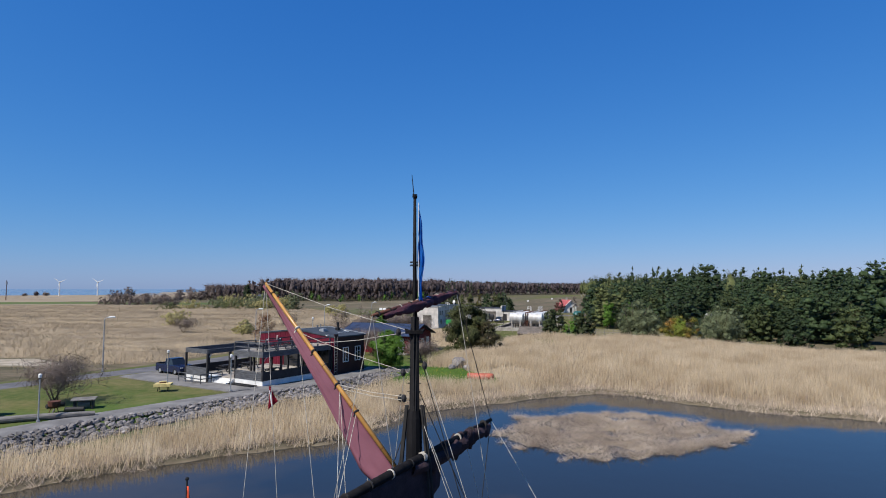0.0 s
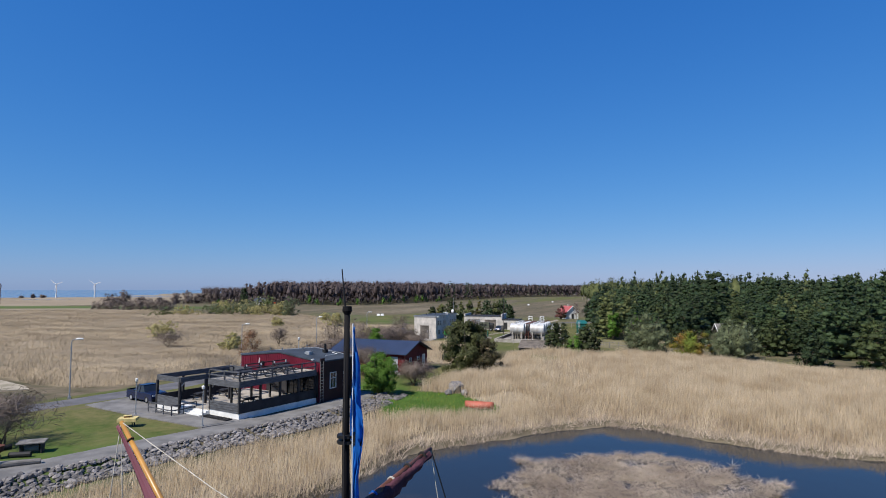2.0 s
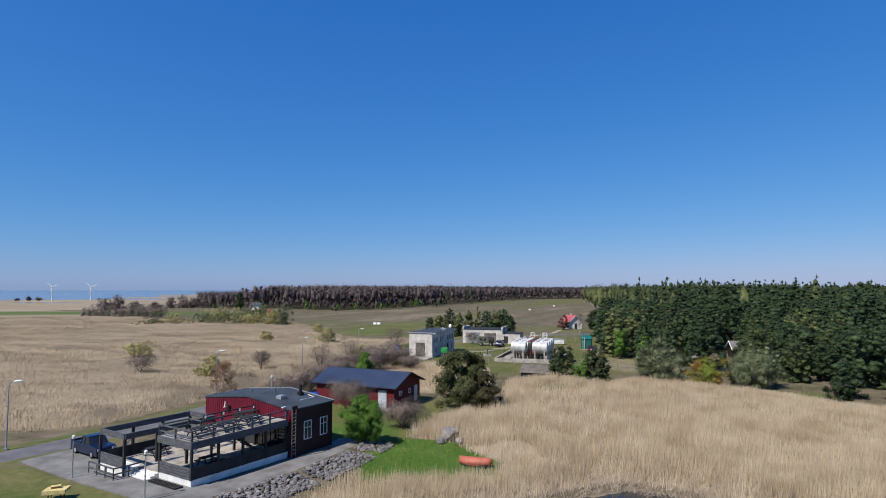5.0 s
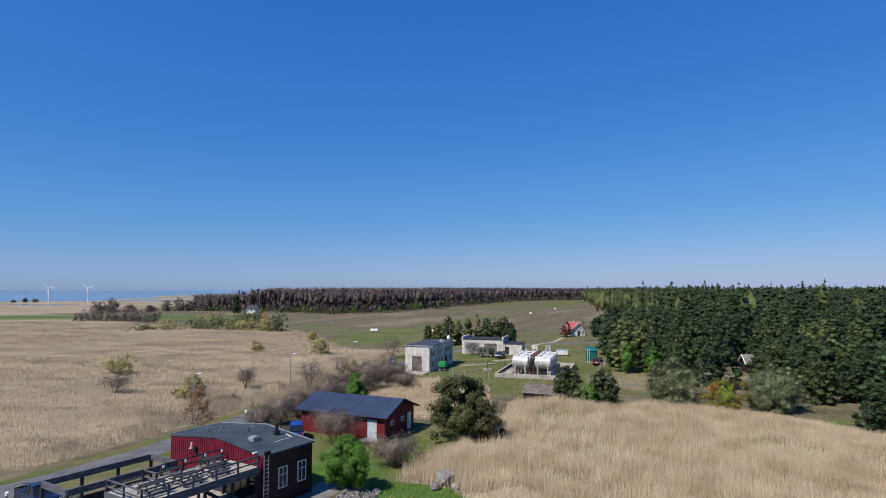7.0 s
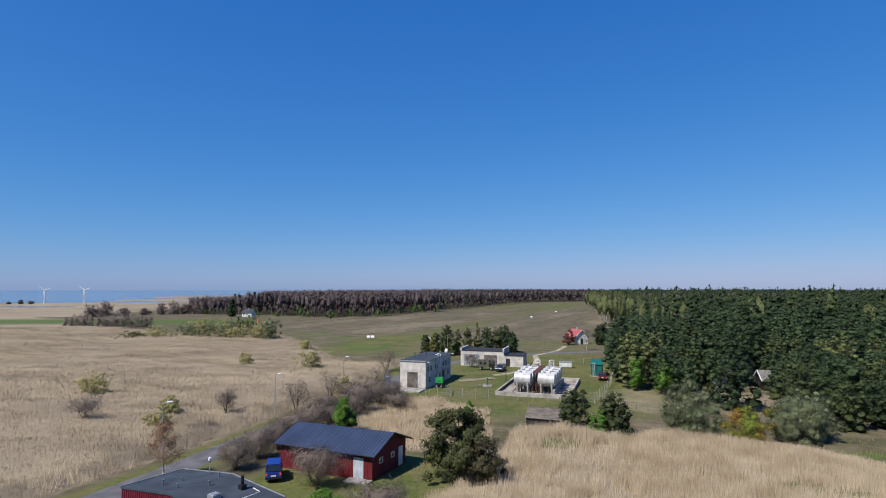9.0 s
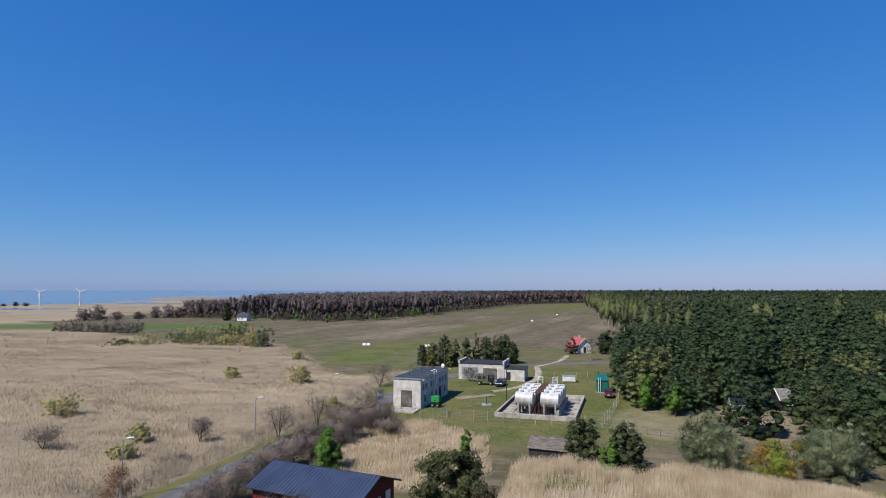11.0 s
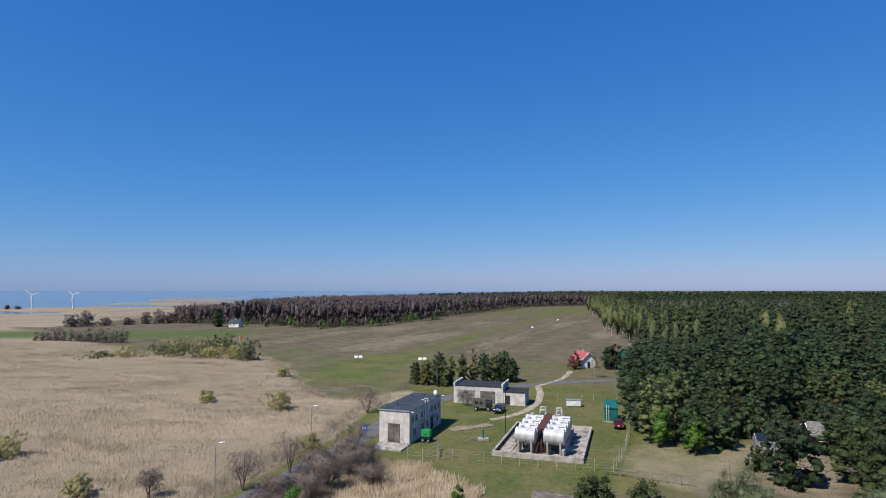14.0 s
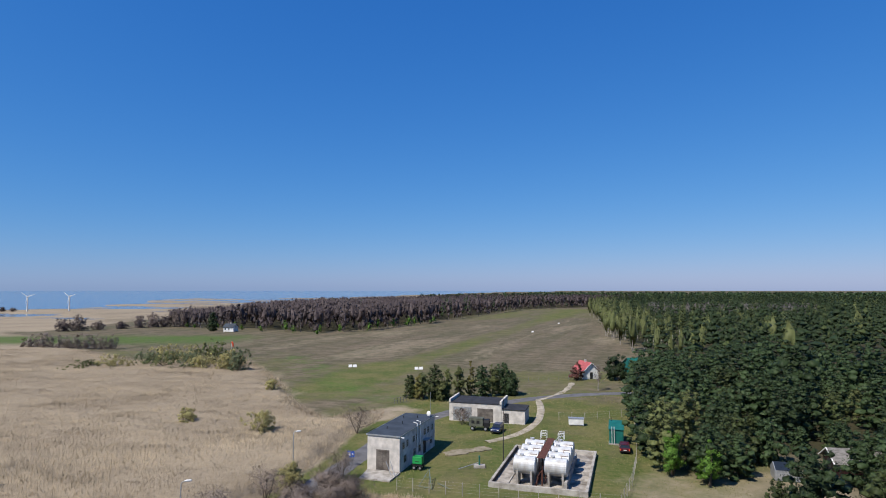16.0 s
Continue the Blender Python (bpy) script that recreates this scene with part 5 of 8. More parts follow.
    for i in range(22):
        part("board", Geo().box(-0.05, 9.55, -0.05 + 0.197 * i, 0.13 + 0.197 * i, 3.36, 3.395), DECK, t)
    fascia = Geo().box(-0.16, 9.6, -0.16, -0.1, 2.85, 3.42).box(-0.16, -0.1, -0.1, 4.3, 2.85, 3.42).box(-0.16, 9.6, 4.3, 4.36, 2.85, 3.42)
    part("fascia", fascia, SLATEWOOD, t, "grey board fascia")
    for x in (0.0, 2.4, 4.8, 7.2, 9.5):
        for y in (0.0, 4.2):
            part("post", Geo().box(x - 0.09, x + 0.09, y - 0.09, y + 0.09, 0.5, 3.2), DARKWOOD, t)
    for y0 in (0.0,):
        part("low_wall", Geo().box(-0.07, 9.6, -0.07, 0.0, 0.52, 1.4), DARKWOOD, t, "dark boarded parapet")
        part("low_wall", Geo().box(-0.07, 0.0, 0.0, 4.25, 0.52, 1.4), SLATEWOOD, t, "grey boarded parapet")
        for zz in (0.74, 0.96, 1.18):
            part("batten", Geo().box(-0.085, -0.07, 0.0, 4.25, zz, zz + 0.02), DARKWOOD, t)
    rail(t, [(9.5, -0.05), (-0.05, -0.05), (-0.05, 4.25), (2.6, 4.25)], 3.4, 0.85, SLATEWOOD)
    rail(t, [(4.0, 4.25), (9.4, 4.25)], 3.4, 0.85, DARKWOOD)
    rail(t, [(2.6, 4.25), (2.6, 2.6), (4.6, 2.6)], 3.4, 0.85, SLATEWOOD)
    for x, y in ((0.0, 0.0), (0.0, 4.2)):
        part("brace", Geo().tube([(x + 0.05, y, 2.45), (x + 0.55, y, 2.9)], 0.05, 4), WHITE, t, "white knee brace")
    for x in (4.1, 5.95, 7.7, 9.3):
        part("rail_lamp", Geo().box(x - 0.07, x + 0.07, 4.12, 4.2, 4.0, 4.22), WHITE, t, "small white rail lamp")
    stairs = Geo()
    for k in range(12):
        stairs.box(4.8 + 0.3 * k, 5.1 + 0.3 * k, 2.4, 3.4, 3.1 - 0.22 * k, 3.15 - 0.22 * k)
    part("staircase", stairs, SLATEWOOD, t, "open wooden stairs between the decks")
    # pergola
    P = (-1.4, 7.0, 6.9, 10.6)
    beam = Geo().box(P[0], P[1], P[2] - 0.08, P[2] + 0.08, 2.95, 3.42).box(P[0], P[1], P[3] - 0.08, P[3] + 0.08, 2.95, 3.42).box(P[0] - 0.08, P[0] + 0.08, P[2], P[3], 2.95, 3.42).box(P[1] - 0.08, P[1] + 0.08, P[2], P[3], 2.95, 3.42)
    part("pergola_beam", beam, SLATEWOOD, t, "grey pergola beam frame")
    for x in (P[0], 1.4, 4.2, P[1]):
        for y in (P[2], P[3]):
            part("post", Geo().box(x - 0.1, x + 0.1, y - 0.1, y + 0.1, 0.0, 2.95), DARKWOOD, t)
    part("brace", Geo().tube([(P[0] + 0.05, P[2], 2.5), (P[0] + 0.5, P[2], 2.93)], 0.05, 4), WHITE, t, "white knee brace")
    part("low_wall", Geo().box(P[0] - 0.04, P[0] + 0.04, P[2], P[3], 0.62, 1.5), SLATEWOOD, t, "grey boarded parapet")
    part("low_wall", Geo().box(P[0], P[1], P[3] - 0.04, P[3] + 0.04, 0.55, 1.5), DARKWOOD, t, "dark boarded parapet")
    part("pergola_base", Geo().box(P[0] - 0.02, 0.0, P[2] - 0.1, P[3] + 0.1, -0.1, 0.6), WHITE, t, "white plinth of the pergola")
    rail(t, [(-2.4, 10.4), (-2.4, 6.6), (-1.2, 6.5), (0.2, 6.6)], 0.0, 0.95, SLATEWOOD, (0.5, 0.98), 0.035, 1.3)
    return t


build_restaurant()
ca, sa = math.cos(radians(57.3)), math.sin(radians(57.3))


def on_deck(x, y):
    return -18.1 + x * ca - y * sa, 59.7 + x * sa + y * ca


for x, y, a in ((1.5, 1.2, 0), (4.0, 1.1, 0), (6.4, 1.2, 0), (7.6, 3.0, 0)):
    picnic_table(*on_deck(x, y), 3.4, 57.3 + a, DARKWOOD, "picnic_table", "dark wooden picnic table on the upper terrace")
for x, y, a in ((2.5, 8.8, 5), (5.4, 8.6, -4), (3.2, 2.2, 0)):
    picnic_table(*on_deck(x, y), 0.56, 57.3 + a, DARKWOOD, "picnic_table", "dark wooden picnic table on the lower deck")


def build_shed():
    t = thing("shed", "long red boarded shed with a blue sheet-metal saddle roof", "building", -5.0, 89.4, 0.0, -24.5)
    L, W, ZE, ZR = -12.0, 7.3, 2.75, 4.1
    part("wall", Geo().profile([(0, -0.2), (0, ZE), (W / 2, ZR - 0.12), (W, ZE), (W, -0.2)], L, 0), REDWOOD, t, "dark red vertical boards")
    for i in range(36):
        part("board_strip", Geo().box(L + 0.15 + 0.33 * i, L + 0.19 + 0.33 * i, -0.025, 0.0, 0.0, ZE), REDWOOD, t)
    for y0, y1 in ((-0.55, W / 2), (W + 0.55, W / 2)):
        z0 = ZE - 0.2
        pts = [(y0, z0), (y1, ZR), (y1, ZR + 0.09), (y0, z0 + 0.09)]
        side = part("roof", Geo().profile(pts if y0 < y1 else pts[::-1], L - 0.6, 0.6), BLUEROOF, t, "blue-grey standing-seam roof")
        for i in range(33):
            x = L - 0.55 + i * 0.41
            pr = [(y0, z0 + 0.09), (y1, ZR + 0.09), (y1, ZR + 0.14), (y0, z0 + 0.14)]
            part("seam", Geo().profile(pr if y0 < y1 else pr[::-1], x, x + 0.035), BLUEROOF, side)
    part("door", Geo().box(-2.3, -1.05, -0.05, 0.0, 0.05, 2.2), DOORGREY, t, "pale grey door")
    part("door", Geo().box(0.0, 0.05, 5.6, 6.5, 0.05, 2.1), WHITE, t, "pale door in the gable")
    for y in (1.4, 3.9):
        window(t, 0.0, y, 1.35, 0.7, 0.6, "+y", WHITE, 0)
    part("verge_board", Geo().tube([(0.6, -0.55, ZE - 0.2), (0.6, W / 2, ZR)], 0.07, 4).tube([(0.6, W / 2, ZR), (0.6, W + 0.55, ZE - 0.2)], 0.07, 4), DARKWOOD, t, "dark verge boards")
    part("doorstep", Geo().box(-2.7, 0.1, -1.3, -0.06, -0.2, 0.06), CONCRETE, t, "concrete doorstep")
    return t


build_shed()


def build_pumphouse():
    t = thing("pump_house", "tall narrow pale brick pump house with a flat dark roof", "building", -6.4, 147.1, 0.0, -18.5)
    W, D, H = 5.5, 16.2, 5.3
    part("wall", Geo().box(0, W, 0, D, -0.2, H), WHITEWALL, t, "pale sand-lime brick wall", bevel=0.02)
    part("roof", Geo().box(-0.12, W + 0.12, -0.12, D + 0.12, H, H + 0.12), ROOFFELT, t, "flat grey felt roof")
    part("edge_trim", Geo().box(-0.16, W + 0.16, -0.16, -0.12, H - 0.06, H + 0.16).box(W + 0.12, W + 0.16, -0.12, D + 0.12, H - 0.06, H + 0.16).box(-0.16, -0.12, -0.12, D + 0.12, H - 0.06, H + 0.16), STEEL, t, "metal roof edge")
    door = part("door", Geo().box(1.55, 3.75, -0.06, 0.0, 0.05, 3.15), OLDWOOD, t, "grey weathered double door")
    for sd, x0 in ((1, 1.6), (-1, 2.67)):
        for i in range(9):
            z = 0.1 + 0.34 * i
            z1 = min(z + 0.62, 3.05)
            part("plank", Geo().add([(x0, -0.1, z if sd > 0 else z1 - 0.3), (x0 + 1.03, -0.1, z1 - 0.3 if sd > 0 else z), (x0 + 1.03, -0.1, (z1 - 0.3 if sd > 0 else z) + 0.28), (x0, -0.1, (z if sd > 0 else z1 - 0.3) + 0.28),
                                         (x0, -0.06, z if sd > 0 else z1 - 0.3), (x0 + 1.03, -0.06, z1 - 0.3 if sd > 0 else z), (x0 + 1.03, -0.06, (z1 - 0.3 if sd > 0 else z) + 0.28), (x0, -0.06, (z if sd > 0 else z1 - 0.3) + 0.28)],
                                    [(0, 1, 2, 3), (7, 6, 5, 4), (0, 4, 5, 1), (1, 5, 6, 2), (2, 6, 7, 3), (3, 7, 4, 0)]), OLDWOOD, door)
    for y, z, w, h in ((1.0, 3.1, 0.9, 1.1), (2.6, 3.1, 0.9, 1.1), (5.4, 3.1, 0.9, 1.1), (6.9, 3.1, 0.9, 1.1), (10.6, 3.1, 0.9, 1.1), (12.2, 3.1, 0.9, 1.1), (1.6, 0.9, 1.1, 1.2), (5.6, 0.9, 1.1, 1.2), (8.0, 0.9, 1.0, 1.2), (13.6, 0.9, 1.0, 1.2), (14.4, 3.1, 0.8, 1.1)):
        window(t, W, y, z, w, h, "+y", STEEL, 1)
    part("door", Geo().box(W, W + 0.05, 10.4, 11.6, 0.05, 2.2), DARKWOOD, t, "dark side door")
    part("canopy", Geo().box(W, W + 1.0, 10.0, 12.0, 2.4, 2.5), STEEL, t, "small sheet-metal canopy")
    for y in (7.2, 8.6):
        part("vent_pipe", Geo().tube([(W + 0.14, y, 2.2), (W + 0.14, y, 5.9), (W - 0.5, y - 0.1, 6.0)], 0.085, 7), WHITE, t, "white bent vent pipe")
    part("dish", Geo().tube([(W - 0.3, 14.2, H), (W - 0.3, 14.2, H + 0.9)], 0.03, 5).tube([(W - 0.35, 14.1, H + 0.75), (W - 0.42, 13.95, H + 0.75), (W - 0.45, 13.9, H + 0.75)], [0.48, 0.4, 0.1], 14), WHITE, t, "white satellite dish")
    part("aerial", Geo().tube([(W - 0.6, 15.7, H), (W - 0.6, 15.7, H + 4.2)], 0.03, 5), STEEL, t, "thin roof aerial")
    part("wall_lamp", Geo().tube([(W, 0.3, H - 0.2), (W + 0.35, 0.1, H - 0.1)], 0.03, 5).box(W + 0.25, W + 0.75, 0.0, 0.16, H - 0.14, H - 0.04), WHITE, t, "white wall lamp")
    part("wall_lamp", Geo().tube([(W, D - 0.2, H - 0.2), (W + 0.35, D - 0.1, H - 0.1)], 0.03, 5).box(W + 0.25, W + 0.75, D - 0.2, D - 0.04, H - 0.14, H - 0.04), WHITE, t, "white wall lamp")
    for vx, vy in ((1.6, 4), (2.6, 8), (1.2, 12), (3.4, 13)):
        part("vent", Geo().tube([(vx, vy, H + 0.1), (vx, vy, H + 0.55)], 0.06, 6), BLACKIRON, t)
    return t


build_pumphouse()
surface("loading_pad", Geo().prism([(-7.0, 142.5), (-2.3, 141.0), (-1.0, 145.0), (-6.3, 146.8)], -0.2, 0.1), CONCRETE, "cracked concrete pad before the pump house door", "pavement")


def build_garage():
    t = thing("garage", "long low pale brick garage with raised end parapets", "building", 6.8, 181.6, 0.0, -16.0)
    W, D, H = 11.4, 7.5, 3.7
    part("wall", Geo().box(0, W, 0, D, -0.2, H), WHITEWALL, t, "pale brick wall")
    part("roof", Geo().box(0.3, W - 0.3, -0.1, D + 0.1, H, H + 0.16), ROOFDARK, t, "black felt roof")
    for x in (-0.05, W - 0.35):
        part("parapet", Geo().box(x, x + 0.4, -0.12, D + 0.12, H, H + 0.75), WHITEWALL, t, "raised brick parapet")
    part("annex", Geo().box(W, W + 4.9, 0.1, 6.0, -0.2, 2.75), WHITEWALL, t, "low brick annex")
    part("annex_roof", Geo().box(W + 0.02, W + 5.05, -0.05, 6.1, 2.75, 2.9), ROOFDARK, t, "black felt annex roof")
    part("door", Geo().box(6.2, 9.6, -0.06, 0, 0.05, 2.75), OLDWOOD, t, "grey plank garage door")
    part("door", Geo().box(0.9, 4.9, -0.06, 0, 0.05, 2.9), STEEL, t, "grey sheet garage door")
    part("door", Geo().box(W + 0.5, W + 1.5, 0.03, 0.1, 0.05, 2.0), DARKWOOD, t, "brown door of the annex")
    window(t, 2.3, -0.06, 2.0, 1.1, 0.7, "-x", STEEL, 0)
    return t


build_garage()


STAINED = material("stained_concrete", (0.40, 0.36, 0.31), 0.9, scale=0.5, vary=0.45, second=(0.13, 0.11, 0.09), fine=12, bump=0.02)


def build_tanks():
    """Fuel store: a low walled basin and two rows of four tanks on saddles."""
    OX, OY, A = 12.0, 138.9, -17.6
    b = thing("basin", "low concrete basin wall round the fuel tanks", "wall", OX, OY, 0.0, A)
    W, D, T, H = 13.95, 21.0, 0.4, 0.65
    for x0, x1, y0, y1 in ((0, W, 0, T), (0, W, D - T, D), (0, T, T, D - T), (W - T, W, T, D - T)):
        part("wall", Geo().box(x0, x1, y0, y1, -0.2, H), CONCRETE, b, bevel=0.03)
    part("slab", Geo().box(T, W - T, T, D - T, -0.2, 0.05), STAINED, b, "pale cracked concrete floor")
    part("lining", Geo().box(T + 0.002, T + 0.05, T, D - T, 0.05, H - 0.02), DARKWOOD, b, "thin dark sheet on the left wall's inner face")
    part("curb", Geo().box(10.6, 11.0, 1.2, 17.0, 0.05, 1.2).box(2.4, 2.6, 1.0, 15.0, 0.05, 0.2), CONCRETE, b, "broken concrete curb")
    m = Matrix.Translation((OX, OY, 0)) @ Matrix.Rotation(radians(A), 4, "Z")
    first = thing("fuel_tank", "white-painted horizontal fuel tank on concrete saddles", "tank", group="fuel tanks")
    n = 28
    g = Geo().tube([(-0.16, 0, 2.7), (-0.1, 0, 2.7), (0.0, 0, 2.7), (3.0, 0, 2.7), (3.1, 0, 2.7), (3.16, 0, 2.7)], [0.75, 1.08, 1.25, 1.25, 1.08, 0.75], 28)
    body = part("body", g, TANKWHITE, first, smooth=False)
    for x in (0.15, 1.45, 2.75):
        part("band", Geo().tube([(x - 0.03, 0, 2.7), (x + 0.03, 0, 2.7)], 1.262, n), TANKWHITE, body)
    for x in (0.35, 2.35):
        part("saddle", Geo().profile([(-0.95, 0.0), (0.95, 0.0), (1.2, 2.2), (0.95, 1.86), (0.5, 1.54), (0, 1.42), (-0.5, 1.54), (-0.95, 1.86), (-1.2, 2.2)], x, x + 0.28), CONCRETE, first, "grey concrete saddle")
    part("manhole", Geo().tube([(1.0, 0, 3.9), (1.0, 0, 4.14)], 0.3, 10).tube([(1.0, 0, 4.14), (1.0, 0, 4.2)], 0.36, 10), TANKWHITE, first, "manhole dome")
    part("pipe", Geo().tube([(2.2, 0, 3.9), (2.2, 0, 4.25), (3.2, 0, 4.25)], 0.05, 6), RUST, first, "rusty filling pipe")
    spots = [(3.4 + 4.45 * col, 2.7 + 3.2 * row + 0.25 * col) for col in (0, 1) for row in range(4)]
    for i, (x, y) in enumerate(spots):
        mm = m @ Matrix.Translation((x, y, 0.05))
        if i == 0:
            first.matrix_basis = mm
        else:
            copy_thing(first, mm)
    w = thing("catwalk", "rusty brown steel catwalk between the tank rows", "catwalk", OX, OY, 0.05, A)
    part("floor_plate", Geo().box(6.65, 7.8, 2.2, 13.8, 3.92, 3.98), RUST, w, "rust-brown chequer plate")
    for y in (3.8, 7.2, 10.6, 13.8):
        for x in (6.75, 7.7):
            part("leg", Geo().box(x - 0.05, x + 0.05, y - 0.05, y + 0.05, 0.0, 3.92), RUST, w)
    for y in (1.6, 2.4, 5.0):
        part("pipe", Geo().tube([(6.6, y, 0.2), (6.9, y, 1.6), (7.4, y + 0.3, 2.2), (7.4, y + 0.3, 0.1)], 0.08, 6), RUST, w, "rusty pipework")
    for x in (5.6, 8.4):
        for y in (13.2, 14.3):
            for q in (x, x + 0.9):
                part("post", Geo().tube([(q, y, 3.8), (q, y, 5.0)], 0.035, 5), WHITE, w)
            for q in (4.5, 5.0):
                part("bar", Geo().tube([(x, y, q), (x + 0.9, y, q)], 0.035, 5), WHITE, w)
    part("ladder", Geo().tube([(8.1, 12.0, 3.9), (8.9, 14.2, 5.2)], 0.04, 5).tube([(8.5, 11.9, 3.9), (9.3, 14.1, 5.2)], 0.04, 5), STEEL, w, "pale steel ladder")


build_tanks()


# ---- sailing ship moored on the pond ----
MX, MY = -0.56, 11.63
AFT = Vector((-0.90, 0.43, 0.0))


def sheet(geo, rows):
    """A cloth from rows of points, both faces by one skin."""
    n = len(rows[0])
    k = len(geo.v)
    for r in rows:
        geo.v += [tuple(p) for p in r]
    for i in range(len(rows) - 1):
        geo.f += [(k + i * n + j, k + i * n + j + 1, k + (i + 1) * n + j + 1, k + (i + 1) * n + j) for j in range(n - 1)]
    return geo


def thick(ob, t):
    so = ob.modifiers.new("cloth", "SOLIDIFY")
    so.thickness = t
    return ob


def bundle(a, b, r, sag, seed, n=40, m=12):
    """Furled sailcloth: a lumpy roll that hangs under its spar."""
    rr = random.Random(seed)
    a, b = Vector(a), Vector(b)
    d = (b - a).normalized()
    side = d.cross(Vector((0, 0, 1))).normalized()
    lump = [rr.uniform(0.7, 1.25) for _ in range(n + 1)]
    geo, rings = Geo(), []
    for i in range(n + 1):
        s = i / n
        c = a.lerp(b, s) + Vector((0, 0, -sag * (0.6 + 0.4 * math.sin(9 * s + seed))))
        w = r * lump[i] * (0.45 + 0.55 * math.sin(math.pi * min(1, max(0, 0.06 + 0.9 * s)))) * (0.82 if i % 5 == 0 else 1.0)
        ring = []
        for j in range(m):
            q = 2 * math.pi * j / m
            k = w * (1 + 0.16 * math.sin(3 * q + 5 * s * seed) + 0.1 * math.sin(17 * s + 2 * q))
            ring.append(c + side * math.cos(q) * k * 0.85 + Vector((0, 0, 1)) * math.sin(q) * k * (1.25 if math.sin(q) < 0 else 0.8))
        rings.append(ring + [ring[0]])
    return sheet(geo, rings)


def build_ship():
    t = thing("sailing_ship", "old-fashioned wooden sailing ship with tarred mast and furled dark sails", "ship")
    W = Matrix.Translation((MX, MY, 0)) @ Matrix.Rotation(math.atan2(AFT.y, AFT.x), 4, "Z")
    # hull: x aft, y across
    hull, st = Geo(), []
    xs = [-7.0, -6.2, -5, -3, -1, 1, 3, 4.6, 5.8, 6.3]
    for x in xs:
        s = (x + 7) / 13.3
        beam = 2.1 * max(0.02, math.sin(math.pi * min(1, 0.02 + s * 0.93)) ** 0.55)
        sheer = 0.35 + 0.9 * (2 * s - 1) ** 2
        ring = [(x, -beam, sheer), (x, -beam * 1.02, -0.4), (x, -beam * 0.8, -1.1), (x, -beam * 0.3, -1.75), (x, 0, -1.9), (x, beam * 0.3, -1.75), (x, beam * 0.8, -1.1), (x, beam * 1.02, -0.4), (x, beam, sheer)]
        st.append([W @ Vector(p) for p in ring])
    sheet(hull, st)
    thick(part("hull", hull, TAR, t, "dark tarred plank hull"), 0.09)
    deck = Geo()
    sheet(deck, [[W @ Vector((x, k * 2.05 * max(0.02, math.sin(math.pi * min(1, 0.02 + (x + 7) / 13.3 * 0.93)) ** 0.55), 0.1 + 0.7 * (2 * (x + 7) / 13.3 - 1) ** 2)) for k in (-1, 0, 1)] for x in xs])
    thick(part("deck", deck, GREYWOOD, t, "weathered plank deck"), 0.05)
    mast = part("lower_mast", Geo().tube([(MX, MY, -0.6), (MX, MY, 5.0), (MX + 0.005, MY, 9.3)], [0.16, 0.13, 0.082], 14), TAR, t, "black tarred lower mast", True)
    part("mast_coat", Geo().tube([(MX, MY, 6.2), (MX, MY, 7.35), (MX, MY, 7.5)], [0.165, 0.15, 0.125], 12), TAR, mast, "black leathered mast sleeve")
    for k in range(9):
        part("peg", Geo().tube([(MX - 0.13, MY - 0.05, 7.7 + 0.16 * k), (MX + 0.13, MY - 0.05, 7.7 + 0.16 * k)], 0.01, 4), BLACKIRON, mast)
    top = part("topmast", Geo().tube([(MX + 0.02, MY - 0.02, 8.7), (MX, MY, 10.4), (MX, MY, 11.66)], [0.05, 0.038, 0.03], 12), TAR, t, "black topmast", True)
    part("mast_cap", Geo().tube([(MX, MY, 11.64), (MX, MY, 11.68), (MX, MY, 11.73)], [0.032, 0.052, 0.048], 12), TAR, top, "round mast cap")
    part("aerial", Geo().tube([(MX - 0.02, MY, 11.72), (MX - 0.06, MY, 12.13)], [0.012, 0.006], 5), BLACKIRON, top, "thin whip aerial")
    for z in (10.3, 10.36):
        part("mast_band", Geo().tube([(MX, MY, z), (MX, MY, z + 0.03)], 0.095, 10), BLACKIRON, top)
    part("mast_bracket", Geo().box(MX + 0.07, MX + 0.17, MY - 0.05, MY + 0.05, 10.28, 10.42), BLACKIRON, top, "iron bracket")
    plat = Geo()
    for sx in (-1, 1):
        for w in (-0.11, 0.11):
            plat.tube([(MX + w, MY - 0.1, 9.02), (MX + sx * 0.11 + w * 0.3, MY - 0.02 * sx, 9.0), (MX + sx * 0.19, MY + 0.02, 9.06)], [0.036, 0.032, 0.02], 5)
    plat.box(MX - 0.17, MX + 0.17, MY - 0.13, MY - 0.08, 8.98, 9.04).box(MX - 0.17, MX + 0.17, MY + 0.08, MY + 0.13, 8.98, 9.04).tube([(MX, MY, 8.9), (MX, MY, 9.03)], [0.095, 0.13], 10)
    part("crosstrees", plat, TAR, t, "black crosstrees")
    # topsail yard
    A, B = Vector((-1.2, 10.03, 9.4)), Vector((0.3, 13.21, 9.82))
    y1 = part("topsail_yard", Geo().tube([A, A.lerp(B, 0.25), A.lerp(B, 0.7), B], [0.028, 0.044, 0.042, 0.025], 10), BROWNSPAR, t, "brown oiled topsail yard", True)
    off = Vector((0.05, -0.03, -0.045))
    part("furled_topsail", bundle(A.lerp(B, 0.08) + off, A.lerp(B, 0.97) + off * 0.6, 0.088, 0.02, 3), SAILMAROON, y1, "maroon topsail furled on its yard", True)
    for k in range(9):
        p = A.lerp(B, 0.05 + 0.11 * k)
        d = (B - A).normalized()
